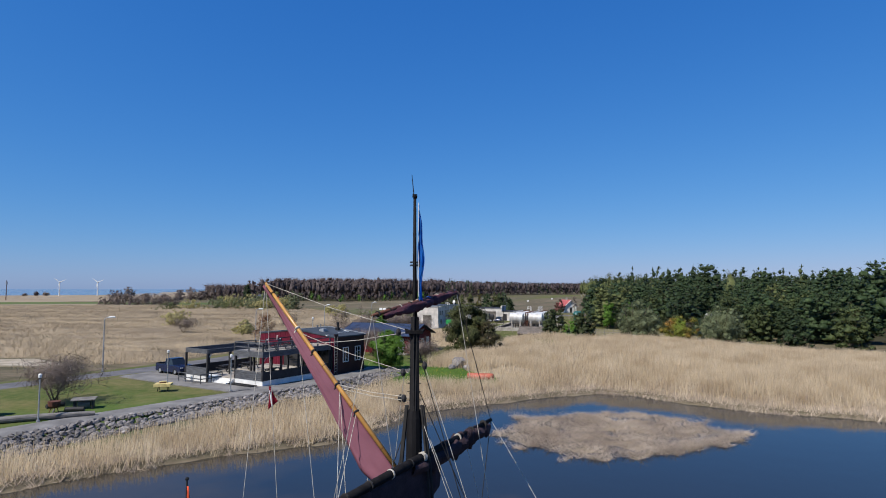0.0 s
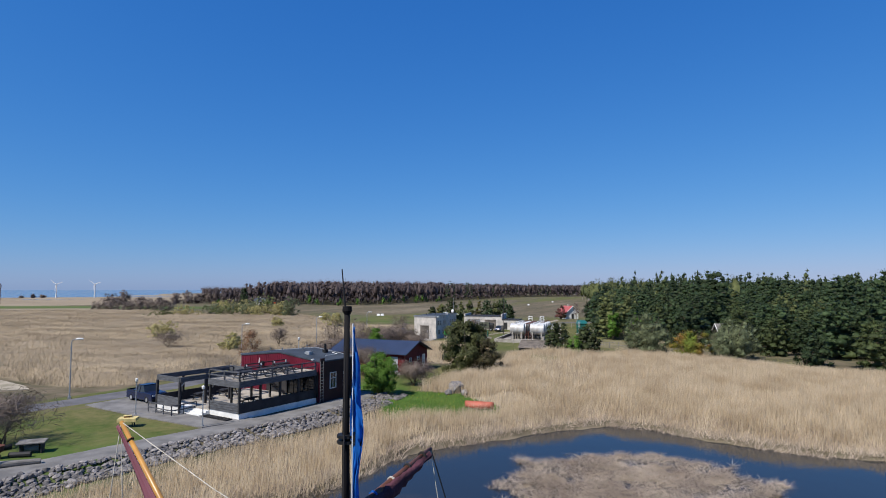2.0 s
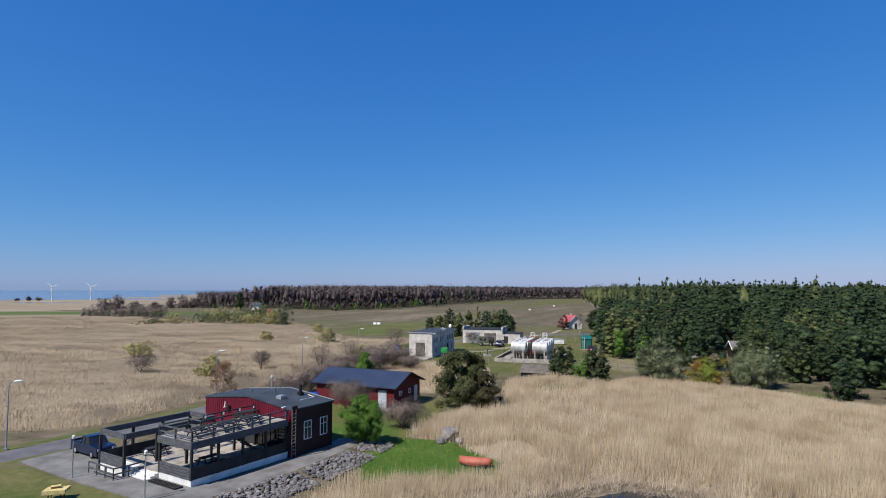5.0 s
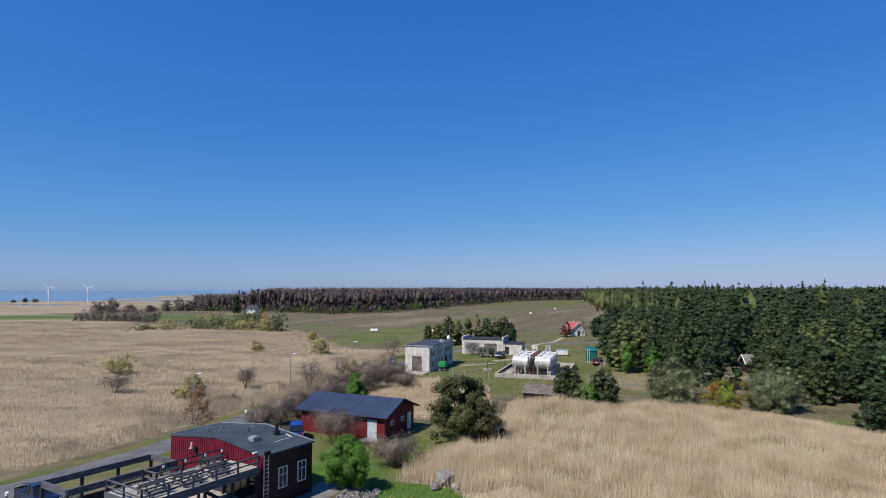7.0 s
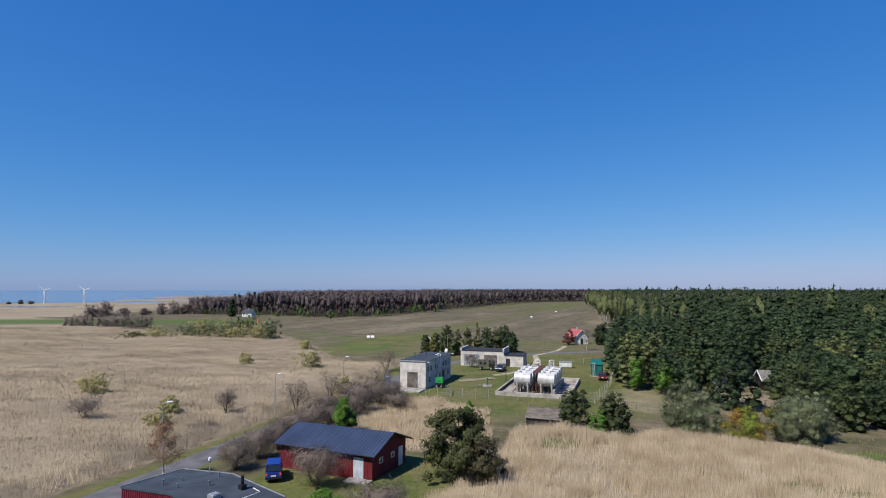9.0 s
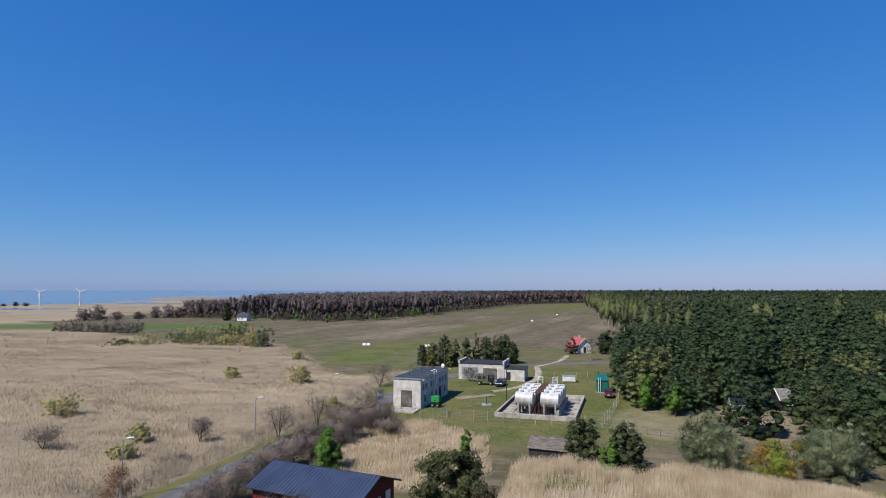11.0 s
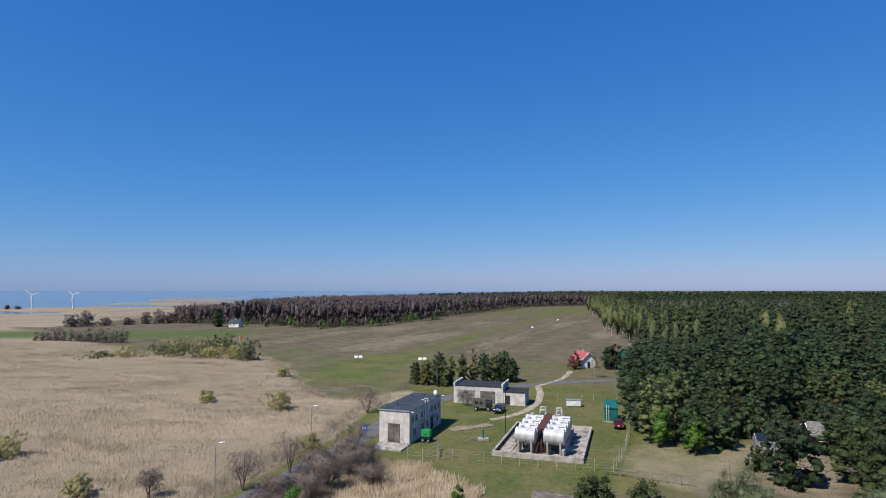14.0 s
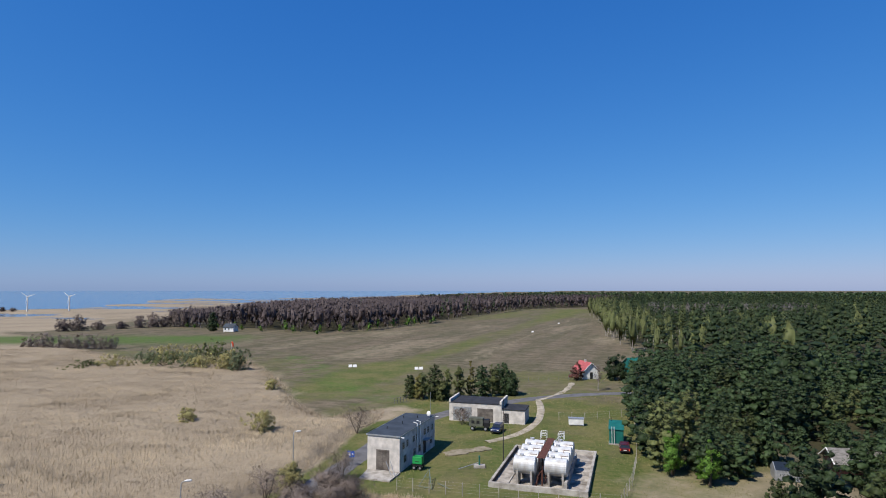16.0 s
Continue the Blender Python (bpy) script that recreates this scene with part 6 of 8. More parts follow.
        part("gasket", Geo().tube([p - d * 0.012, p + d * 0.012], 0.056, 10), BLUECLOTH if k == 5 else (ROPE if k in (2, 6) else DARKROPE), y1)
    part("yard_sling", Geo().tube([(MX + 0.03, MY - 0.09, 9.62), (MX + 0.13, MY + 0.02, 9.66), (MX, MY + 0.12, 9.6), (MX - 0.12, MY, 9.58), (MX + 0.03, MY - 0.09, 9.55)], 0.022, 6), ROPE, y1, "pale rope sling")
    # main yard and its sail
    C, D = Vector((-2.3, 8.15, 6.5)), Vector((1.14, 14.27, 6.73))
    y2 = part("main_yard", Geo().tube([C, C.lerp(D, 0.5), D], [0.06, 0.085, 0.04], 10), TAR, t, "black main yard", True)
    part("furled_mainsail", bundle(C.lerp(D, 0.5) + Vector((0, 0, -0.1)), C.lerp(D, 0.98) + Vector((0, 0, -0.06)), 0.19, 0.07, 5), SAILDARK, y2, "dark mainsail roll", True)
    rows = []
    for i in range(15):
        s = i / 14
        rows.append([C.lerp(D, 0.02 + 0.62 * q) + Vector((0.05 * math.sin(13 * q + 2 * s), -0.04 * math.sin(9 * q), -0.05 - s * (1.7 if q < 0.7 else 1.7 - 3.4 * (q - 0.7)))) + Vector((0.12, -0.06, 0)) * math.sin(25 * q) * s * 0.6 for q in [j / 30 for j in range(31)]])
    thick(part("hanging_mainsail", sheet(Geo(), rows), SAILDARK, y2, "dark mainsail cloth hanging in folds", True), 0.012)
    for k in range(11):
        p, d = C.lerp(D, 0.04 + 0.09 * k), (D - C).normalized()
        part("gasket", Geo().tube([p - d * 0.015, p + d * 0.015], 0.092, 10), DARKROPE if k % 4 else ROPE, y2)
    part("yard_lashing", Geo().tube([C.lerp(D, 0.545), C.lerp(D, 0.56)], 0.1, 10), ROPE, y2, "white rope lashing")
    # sprit and spritsail
    E, F = Vector((-4.23, 14.05, 9.98)), Vector((-0.93, 12.3, 6.15))
    sp = part("sprit", Geo().tube([E, E.lerp(F, 0.3), E.lerp(F, 0.7), F], [0.03, 0.045, 0.052, 0.045], 12), VARNISH, t, "varnished golden sprit", True)
    d = (F - E).normalized()
    for k in range(5):
        p = E.lerp(F, 0.06 + 0.21 * k)
        part("lashing", Geo().tube([p - d * 0.006, p + d * 0.006], 0.0535, 12), BROWNSPAR, sp)
    for s in (0.27, 0.4, 0.58, 0.72):
        p = E.lerp(F, s)
        part("knot", Geo().tube([p - d * 0.03, p, p + d * 0.03], [0.05, 0.074, 0.05], 8).tube([p, p + Vector((-0.06, -0.03, -0.1))], [0.03, 0.015], 6), ROPE if s < 0.3 else DARKROPE, sp)
    rows, G = [], Vector((-1.3, 12.25, 5.95))
    for i in range(46):
        s = i / 45
        p = E.lerp(F, s)
        wid = 0.05 + 0.58 * s ** 1.25 * (1 - max(0, s - 0.9) * 3.5)
        q = Vector((-0.72, -0.2, -0.72)).normalized()
        rows.append([p + q * (0.05 + wid * j / 8) + Vector((0.2, -0.5, 0.1)) * 0.07 * math.sin(2.1 * j + 7 * s) * (j / 8) for j in range(9)])
    thick(part("spritsail", sheet(Geo(), rows), SAILRED, t, "faded madder-red sail brailed up along the sprit", True), 0.008)
    # pennant along the topmast
    rows = []
    for i in range(22):
        s = i / 21
        z = 11.52 - 2.0 * s
        wid = (0.025 + 0.085 * min(1, 2.2 * s) * (1 - 0.65 * max(0, s - 0.72) / 0.28)) * (1 + 0.25 * math.sin(14 * s))
        rows.append([Vector((MX + 0.07 + wid * j / 5 + 0.015 * math.sin(9 * s + j), MY - 0.06 + 0.05 * math.sin(2.2 * j + 11 * s), z - 0.03 * j / 5)) for j in range(6)])
    pen = part("pennant", sheet(Geo(), rows), BLUECLOTH, t, "slack blue pennant hanging along the topmast", True)
    thick(pen, 0.004)
    part("pennant_stripe", Geo().tube([(MX + 0.075, MY - 0.08, 11.55), (MX + 0.085, MY - 0.09, 9.7)], 0.007, 5), WHITE, pen, "white halyard")
    # ensign under the sprit's peak
    rows = []
    for i in range(16):
        s = i / 15
        rows.append([Vector((-4.24 + (0.03 + 0.2 * s) * j / 6, 14.5 + 0.05 * math.sin(2.5 * j + 4 * s), 7.48 - 0.55 * s * (1 - 0.35 * j / 6))) for j in range(7)])
    thick(part("ensign", sheet(Geo(), rows), CARMINE, t, "slack dark red ensign with a pale stripe", True), 0.004)
    part("ensign_stripe", Geo().tube([(-4.2, 14.42, 7.4), (-4.15, 14.40, 7.2), (-4.13, 14.42, 7.02)], [0.008, 0.022, 0.016], 5), WHITE, t, "pale ensign stripe")
    part("stern_staff", Geo().tube([(-6.38, 15.0, 0.6), (-6.38, 15.0, 5.08)], [0.04, 0.025], 8), DARKWOOD, t, "dark flagstaff at the stern")
    part("staff_knob", Geo().ball((-6.38, 15.0, 5.12), 0.05, 8), BLACKIRON, t)
    rows = [[Vector((-6.36 + 0.05 * j / 4 * (1 + s), 14.97 + 0.04 * math.sin(3 * j + 5 * s), 4.95 - 1.2 * s)) for j in range(5)] for s in [i / 9 for i in range(10)]]
    thick(part("stern_flag", sheet(Geo(), rows), REDFLAG, t, "slack red and yellow stern flag", True), 0.004)
    # rigging
    lines = [
        (E, (MX, MY, 9.0), 0), (E.lerp(F, 0.36), (MX - 0.02, MY, 9.02), 0), (E.lerp(F, 0.3), (MX - 0.12, MY + 0.1, 8.2), 0), (E.lerp(F, 0.58), (MX - 0.1, MY - 0.05, 7.75), 0), (E.lerp(F, 0.6), (MX - 0.1, MY - 0.05, 7.68), 0),
        (A, (MX - 0.05, MY, 9.1), 0), ((MX - 0.2, MY, 8.2), (-0.98, 12.2, 6.35), 0), (B, D, 1), ((MX, MY - 0.1, 11.3), (MX - 0.03, MY - 0.12, 1.2), 1), ((MX + 0.05, MY - 0.1, 9.0), (MX - 0.08, MY - 0.15, 1.0), 1),
        (A.lerp(B, 0.5), (MX + 0.06, MY - 0.05, 10.35), 0),
        ((-1.2, 10.03, 9.4), (-3.03, 11.03, 0.9), 0),
        ((-1.2, 10.03, 9.4), (-0.24, 12.26, 0.9), 0),
        ((-4.23, 14.05, 9.98), (-4.57, 12.61, 0.9), 0),
        ((-4.23, 14.05, 9.98), (-3.32, 13.21, 0.9), 0),
        ((-3.34, 13.58, 8.95), (-2.02, 12.05, 0.9), 0),
        ((-2.25, 13.0, 7.68), (-1.7, 9.3, 2.6), 0),
        ((-2.25, 13.0, 7.68), (-1.16, 9.55, 0.9), 0),
        ((-1.85, 12.79, 7.22), (-2.3, 9.0, 3.2), 0),
        ((-1.59, 12.65, 6.92), (-1.4, 11.19, 0.9), 0),
        ((-0.36, 11.63, 8.35), (2.1, 10.61, 0.9), 0),
        ((-0.53, 11.63, 8.0), (2.49, 12.48, 0.9), 1),
        ((-0.51, 11.63, 7.6), (2.13, 11.52, 0.9), 0),
        ((-0.48, 11.63, 7.5), (2.1, 9.77, 0.9), 0),
        ((0.3, 13.21, 9.82), (1.67, 12.79, 0.9), 0),
        ((1.14, 14.27, 6.73), (4.76, 9.98, 0.9), 0),
        ((1.14, 14.27, 6.73), (0.34, 13.35, 0.9), 1),
        ((0.45, 13.05, 6.68), (1.88, 12.85, 0.9), 0),
        ((-0.61, 11.63, 7.4), (-2.36, 13.56, 0.9), 1),
        ((-0.64, 11.63, 7.4), (-2.87, 12.96, 0.9), 1),
        ((-0.46, 11.63, 8.6), (1.72, 12.16, 0.9), 1)]
    for p, q, darkline in lines:
        p, q = Vector(p), Vector(q)
        mid = p.lerp(q, 0.5) + Vector((0, 0, -0.015 * (p - q).length if abs(p.z - q.z) < 2.5 else 0))
        part("rope", Geo().tube([p, mid, q], 0.0068 if not darkline else 0.009, 5), DARKROPE if darkline else ROPE, t)
    for p in ((MX - 0.22, MY, 8.22), (MX - 0.2, MY, 7.72), (MX + 0.2, MY, 8.35), (MX - 0.32, MY + 0.05, 9.0), (-0.85, 11.9, 7.68)):
        part("block", Geo().ball(p, 0.055, 8, 1.5), DARKWOOD, t, "dark wooden pulley block")
    for x, k in ((0.28, 0), (0.34, 1), (-0.26, 2), (-0.3, 3)):
        part("shroud", Geo().tube([(MX + x * 0.5, MY - 0.05, 7.6), (MX + x, MY - 0.1 + 0.05 * k, 6.2), (MX + x * 1.8, MY + 0.1 * k, 0.9)], [0.03, 0.026, 0.02], 6), DARKROPE, t, "thick black shroud")


build_ship()


# ---- street furniture, vehicles and yard things ----
def street_lamp(x, y, h, turn):
    t = thing("street_lamp", "tall galvanised street lamp with a flat white head", "lamp", x, y, 0, turn, "road lamps")
    part("pole", Geo().tube([(0, 0, -0.2), (0, 0, h - 0.3), (0.1, 0, h - 0.08), (0.4, 0, h)], [0.075, 0.055, 0.045, 0.04], 8), STEEL, t, "grey steel pole")
    part("head", Geo().tube([(0.35, 0, h), (0.6, 0, h + 0.03), (1.05, 0, h + 0.02), (1.15, 0, h)], [0.06, 0.12, 0.11, 0.04], 10), WHITE, t, "white lamp head")
    part("foot", Geo().box(-0.16, 0.16, -0.16, 0.16, -0.1, 0.12), STEEL, t)
    return t


def globe_lamp(x, y, h, turn=0):
    t = thing("path_lamp", "slim grey path lamp with a white head", "lamp", x, y, 0, turn, "path lamps")
    part("pole", Geo().tube([(0, 0, -0.2), (0, 0, h - 0.3)], [0.06, 0.045], 8), STEEL, t, "grey steel pole")
    part("head", Geo().tube([(0, 0, h - 0.36), (0, 0, h - 0.28), (0, 0, h - 0.08), (0, 0, h)], [0.05, 0.12, 0.135, 0.05], 10), WHITE, t, "white lamp head")
    part("collar", Geo().tube([(0, 0, h - 0.4), (0, 0, h - 0.34)], 0.08, 8), BLACKIRON, t)
    part("foot", Geo().tube([(0, 0, -0.05), (0, 0, 0.1)], 0.13, 8), STEEL, t)
    return t


for x, y in ((-40.3, 70.4), (-31.0, 98.0), (-24.3, 121.2), (-17.4, 144.4), (-54.0, 50.0)):
    street_lamp(x, y, 6.35, 20)
for x, y, h in ((-30.0, 44.3, 3.5), (-20.4, 57.2, 3.5), (-28.7, 62.0, 3.4), (-16.8, 76.3, 6.1)):
    globe_lamp(x, y, h)
wl = thing("corner_lamp", "slim wall lamp pole at the restaurant corner", "lamp", -13.0, 68.0, 0, 57)
part("pole", Geo().tube([(0, 0, 0.9), (0, 0, 4.35), (-0.15, 0.1, 4.45)], 0.04, 6), STEEL, wl)
part("head", Geo().box(-0.45, -0.05, 0.0, 0.2, 4.4, 4.5), WHITE, wl, "white lamp head")


def wheel(parent, x, y, r, w):
    k = part("wheel", Geo().tube([(x, y - w / 2, r), (x, y + w / 2, r)], r, 14), RUBBER, parent, "black tyre")
    part("rim", Geo().tube([(x, y - w / 2 - 0.012, r), (x, y + w / 2 + 0.012, r)], r * 0.58, 12), STEEL, k, "pale wheel rim")


def car(label, mat, x, y, turn, L, W, H, cut, name="car"):
    """A parked car: x ahead; cut: roof start and end and the bonnet and tail heights as shares."""
    t = thing(name, label, "car", x, y, 0.03, turn)
    r0, r1, hb, ht = cut
    lo = 0.24
    outline = [(-L / 2, lo), (L / 2, lo), (L / 2, lo + 0.3), (L / 2 - 0.08, H * hb - 0.12), (L / 2 - 0.25, H * hb), (L * (r1 - 0.5) + 0.55 * (hb < 0.8), H * (hb + 0.03)), (-L / 2 + 0.05, H * ht), (-L / 2, H * ht - 0.15)]
    body = Geo().profile([(p, z) for p, z in outline], -W / 2, W / 2)
    body.v = [(p[1], -p[0], p[2]) for p in body.v]
    part("body", body, mat, t, bevel=0.06)
    a0, a1 = L * (r0 - 0.5), L * (r1 - 0.5)
    zt = H * max(hb, ht) - 0.02
    c = [(a0 - 0.1, W / 2 - 0.04, zt), (a1 + 0.5, W / 2 - 0.04, zt), (a1, W / 2 - 0.17, H - 0.05), (a0 + 0.12, W / 2 - 0.17, H - 0.05)]
    cab = Geo().add([(p[0], s * p[1], p[2]) for s in (-1, 1) for p in c], [(0, 1, 2, 3), (7, 6, 5, 4), (1, 5, 6, 2), (3, 2, 6, 7), (0, 3, 7, 4), (0, 4, 5, 1)])
    part("glasshouse", cab, GLASS, t, "dark car windows", bevel=0.04)
    part("roof", Geo().box(a0 + 0.1, a1 + 0.02, -W / 2 + 0.15, W / 2 - 0.15, H - 0.06, H), mat, t, bevel=0.03)
    for s in (-1, 1):
        for q in (a0 - 0.02, (a0 + a1) / 2):
            part("pillar", Geo().tube([(q, s * (W / 2 - 0.035), zt), (q + 0.06, s * (W / 2 - 0.16), H - 0.04)], 0.045, 4), mat, t)
        part("headlight", Geo().box(L / 2 - 0.03, L / 2 + 0.01, s * W * 0.36 - 0.16, s * W * 0.36 + 0.16, H * hb - 0.28, H * hb - 0.12), WHITE, t, "clear headlight")
        part("tail_light", Geo().box(-L / 2 - 0.01, -L / 2 + 0.03, s * W * 0.42 - 0.08, s * W * 0.42 + 0.08, H * ht - 0.45, H * ht - 0.16), REDFLAG, t, "red tail light")
    part("number_plate", Geo().box(-L / 2 - 0.02, -L / 2, -0.26, 0.26, 0.55, 0.67), WHITE, t, "plain pale plate")
    part("bumper", Geo().box(L / 2 - 0.02, L / 2 + 0.05, -W / 2 + 0.05, W / 2 - 0.05, 0.3, 0.48), RUBBER, t)
    part("bumper", Geo().box(-L / 2 - 0.05, -L / 2 + 0.02, -W / 2 + 0.05, W / 2 - 0.05, 0.3, 0.48), RUBBER, t)
    for wx in (-L * 0.3, L * 0.31):
        for s in (-1, 1):
            wheel(t, wx, s * (W / 2 - 0.1), 0.33, 0.22)
    return t


pk = car("dark blue pickup truck parked beside the pergola", CARBLUE, -31.1, 68.9, -34, 4.9, 1.8, 1.75, (0.40, 0.62, 0.58, 0.58), "pickup_truck")
part("load_bed", Geo().box(-2.5, -0.7, -0.85, -0.78, 1.0, 1.12).box(-2.5, -0.7, 0.78, 0.85, 1.0, 1.12).box(-2.5, -2.42, -0.78, 0.78, 1.0, 1.12), BLACKIRON, pk, "open black load bed rim")
car("bright blue delivery van beside the red shed", VANBLUE, -15.6, 90.8, 104, 3.9, 1.65, 1.75, (0.02, 0.66, 0.56, 0.62), "van")
car("navy hatchback parked on the grass", CARNAVY, 16.2, 171.0, -110, 4.1, 1.75, 1.5, (0.08, 0.6, 0.6, 0.66))
car("dark red estate car beside the green container", CARRED, 37.2, 157.4, 75, 4.2, 1.75, 1.45, (0.04, 0.6, 0.62, 0.66))

tr = thing("box_trailer", "old olive-green box lorry body on wheels", "trailer", 12.5, 172.6, 0, -14)
tr.scale = (0.85, 0.85, 0.85)
part("box", Geo().box(-2.0, 1.3, -1.0, 1.0, 0.9, 2.7).box(-2.05, 1.35, -1.05, 1.05, 2.7, 2.8), OLIVE, tr, bevel=0.05)
part("cab", Geo().profile([(-0.95, 0.8), (0.95, 0.8), (0.95, 1.9), (0.75, 2.5), (-0.75, 2.5), (-0.95, 1.9)], 1.45, 2.7), BLACKIRON, tr, "dark cab")
for wx in (-1.2, 1.9):
    for s in (-0.9, 0.9):
        wheel(tr, wx, s, 0.48, 0.28)
for wx in (-1.4, -0.2):
    part("hatch", Geo().box(wx, wx + 0.7, -1.03, -1.0, 1.6, 2.3), BLACKIRON, tr)

gc = thing("container", "green sheet-metal equipment container with a sloping roof", "container", 35.8, 162.0, 0, -17)
part("body", Geo().profile([(0, 0.1), (0, 2.6), (4.6, 3.2), (4.6, 0.1)], 0, 2.5), GREENPAINT, gc, bevel=0.03)
part("roof", Geo().profile([(-0.2, 2.6), (4.8, 3.24), (4.8, 3.32), (-0.2, 2.68)], -0.12, 2.62), GREENPAINT, gc, "green sloping roof")
for i in range(9):
    part("rib", Geo().box(0.1 + 0.27 * i, 0.16 + 0.27 * i, -0.04, 0, 0.15, 2.55), GREENPAINT, gc)
for x in (0.5, 0.9):
    part("pipe", Geo().tube([(x, -0.3, 0), (x, -0.3, 3.0), (x, -0.05, 3.1)], 0.05, 6), WHITE, gc, "white pipe")
part("plinth", Geo().box(-0.1, 2.6, -0.4, 4.7, -0.1, 0.1), CONCRETE, gc)
part("flue", Geo().tube([(0.3, 4.2, 3.1), (0.3, 4.2, 3.9)], 0.05, 6), BLACKIRON, gc)

wb = thing("utility_box", "low white utility cabinet on the grass", "cabinet", 31.5, 176.4, 0, -8)
part("body", Geo().box(0, 3.0, 0, 1.4, 0.05, 1.35), WHITE, wb, bevel=0.03)
part("roof", Geo().box(-0.1, 3.1, -0.1, 1.5, 1.35, 1.43), STEEL, wb, "grey sheet roof")
for i in range(4):
    part("panel", Geo().box(0.1 + 0.72 * i, 0.75 + 0.72 * i, -0.03, 0, 0.15, 1.25), WHITE, wb)

gb = thing("generator", "bright green generator box on a wheeled frame", "generator", 1.6, 147.0, 0, -18)
part("housing", Geo().box(-0.8, 0.8, -0.5, 0.5, 0.85, 1.95), BRIGHTGREEN, gb, bevel=0.08)
part("lid", Geo().box(-0.75, 0.75, -0.45, 0.45, 1.95, 2.02), BRIGHTGREEN, gb)
part("slot", Geo().box(-0.3, 0.3, -0.52, -0.5, 1.2, 1.3), BLACKIRON, gb)
part("frame", Geo().box(-0.8, 0.8, -0.45, 0.45, 0.55, 0.8), BLACKIRON, gb, "dark frame")
for x in (-0.5, 0.5):
    for s in (-0.5, 0.5):
        wheel(gb, x, s, 0.3, 0.16)
fr = thing("pipe_frame", "grey steel tripod frame standing on the grass", "frame", 3.7, 138.6, 0, -12)
FRAMEGREEN = material("grey_green_paint", (0.14, 0.18, 0.15), 0.6, scale=2.0)
for a, b in (((-0.9, 3.2, 0.0), (-0.9, 3.2, 1.5)), ((-0.9, 3.2, 1.5), (0.4, -0.8, 0.1)), ((-0.9, 3.2, 1.5), (-1.6, -0.3, 0.1)), ((0.4, -0.8, 0.1), (-1.6, -0.3, 0.1)), ((-0.2, 1.6, 0.85), (-1.3, 1.6, 0.85)), ((0.6, 2.0, 0), (3.0, -0.8, 0.2)), ((-0.9, 3.2, 0.8), (0.4, -0.8, 0.1))):
    part("strut", Geo().tube([a, b], 0.045, 6), FRAMEGREEN, fr)
for x, y, a in ((-2.3, 143.5, 30), (-1.7, 143.1, 20)):
    pb = thing("leaning_bar", "steel bar leaning beside the pump house", "bar", x, y, 0, a)
    part("bar", Geo().tube([(0, 0, 0), (-0.5, 0.9, 2.1)], 0.05, 6), STEEL, pb)

hy = thing("hydrant", "dark green standpipe on a concrete block", "hydrant", 11.3, 148.3, 0, 0)
part("post", Geo().tube([(0, 0, 0.2), (0, 0, 1.5)], 0.12, 8).ball((0, 0, 1.55), 0.18, 8), GREENPAINT, hy)
part("block", Geo().box(-0.9, 0.9, -0.7, 0.7, -0.1, 0.22), CONCRETE, hy, "concrete block")
part("pipe", Geo().tube([(-0.2, 0, 0.6), (-3.4, -1.8, 0.15)], 0.06, 6), STEEL, hy)
for i, (x, y) in enumerate(((9.6, 157.5), (7.4, 155.9), (12.2, 158.6))):
    pts = [(x + (2.6 - 0.5 * i) * math.cos(a) * (1 + 0.25 * math.sin(3 * a + i)), y + (1.1 + 0.2 * i) * math.sin(a) * (1 + 0.3 * math.sin(2 * a))) for a in [k * math.pi / 9 for k in range(18)]]
    surface("bare_patch", Geo().prism(pts, -0.2, 0.012 + 0.005 * i), DIRT, "bare sandy patch in the grass", "ground")

sg = thing("road_sign", "blue square road sign with white symbols", "sign", -9.2, 148.6, 0, -5)
part("pole", Geo().tube([(0, 0.04, -0.2), (0, 0.04, 2.3)], 0.035, 6), STEEL, sg)
board = part("board", Geo().box(-0.55, 0.55, -0.02, 0.01, 1.35, 2.35), BLUESIGN, sg, "blue enamel board", bevel=0.02)
part("symbol", Geo().box(-0.42, -0.1, -0.026, -0.02, 1.6, 2.15), WHITE, board)
part("symbol", Geo().box(0.08, 0.42, -0.026, -0.02, 1.78, 1.9).box(0.19, 0.31, -0.026, -0.02, 1.66, 1.78).box(0.19, 0.31, -0.026, -0.02, 1.9, 2.02), WHITE, board)

hut = thing("cellar_hut", "low weathered wooden lean-to with a grey plank roof", "hut", 14.3, 114.4, 0, -22)
part("wall", Geo().profile([(0.1, -0.1), (0.1, 1.25), (1.9, 2.25), (3.7, 1.25), (3.7, -0.1)], 0.15, 5.3), DARKWOOD, hut, "dark plank wall")
for sd in (0, 1):
    for i in range(22):
        x = 0.0 + 0.247 * i
        q = [(-0.15, 1.05), (1.9, 2.28), (1.9, 2.33), (-0.15, 1.1)] if not sd else [(3.95, 1.1), (1.9, 2.33), (1.9, 2.28), (3.95, 1.05)]
        part("roof_plank", Geo().profile(q, x, x + 0.235), OLDWOOD, hut)
part("ridge_board", Geo().box(-0.05, 5.5, 1.82, 1.98, 2.32, 2.38), OLDWOOD, hut)

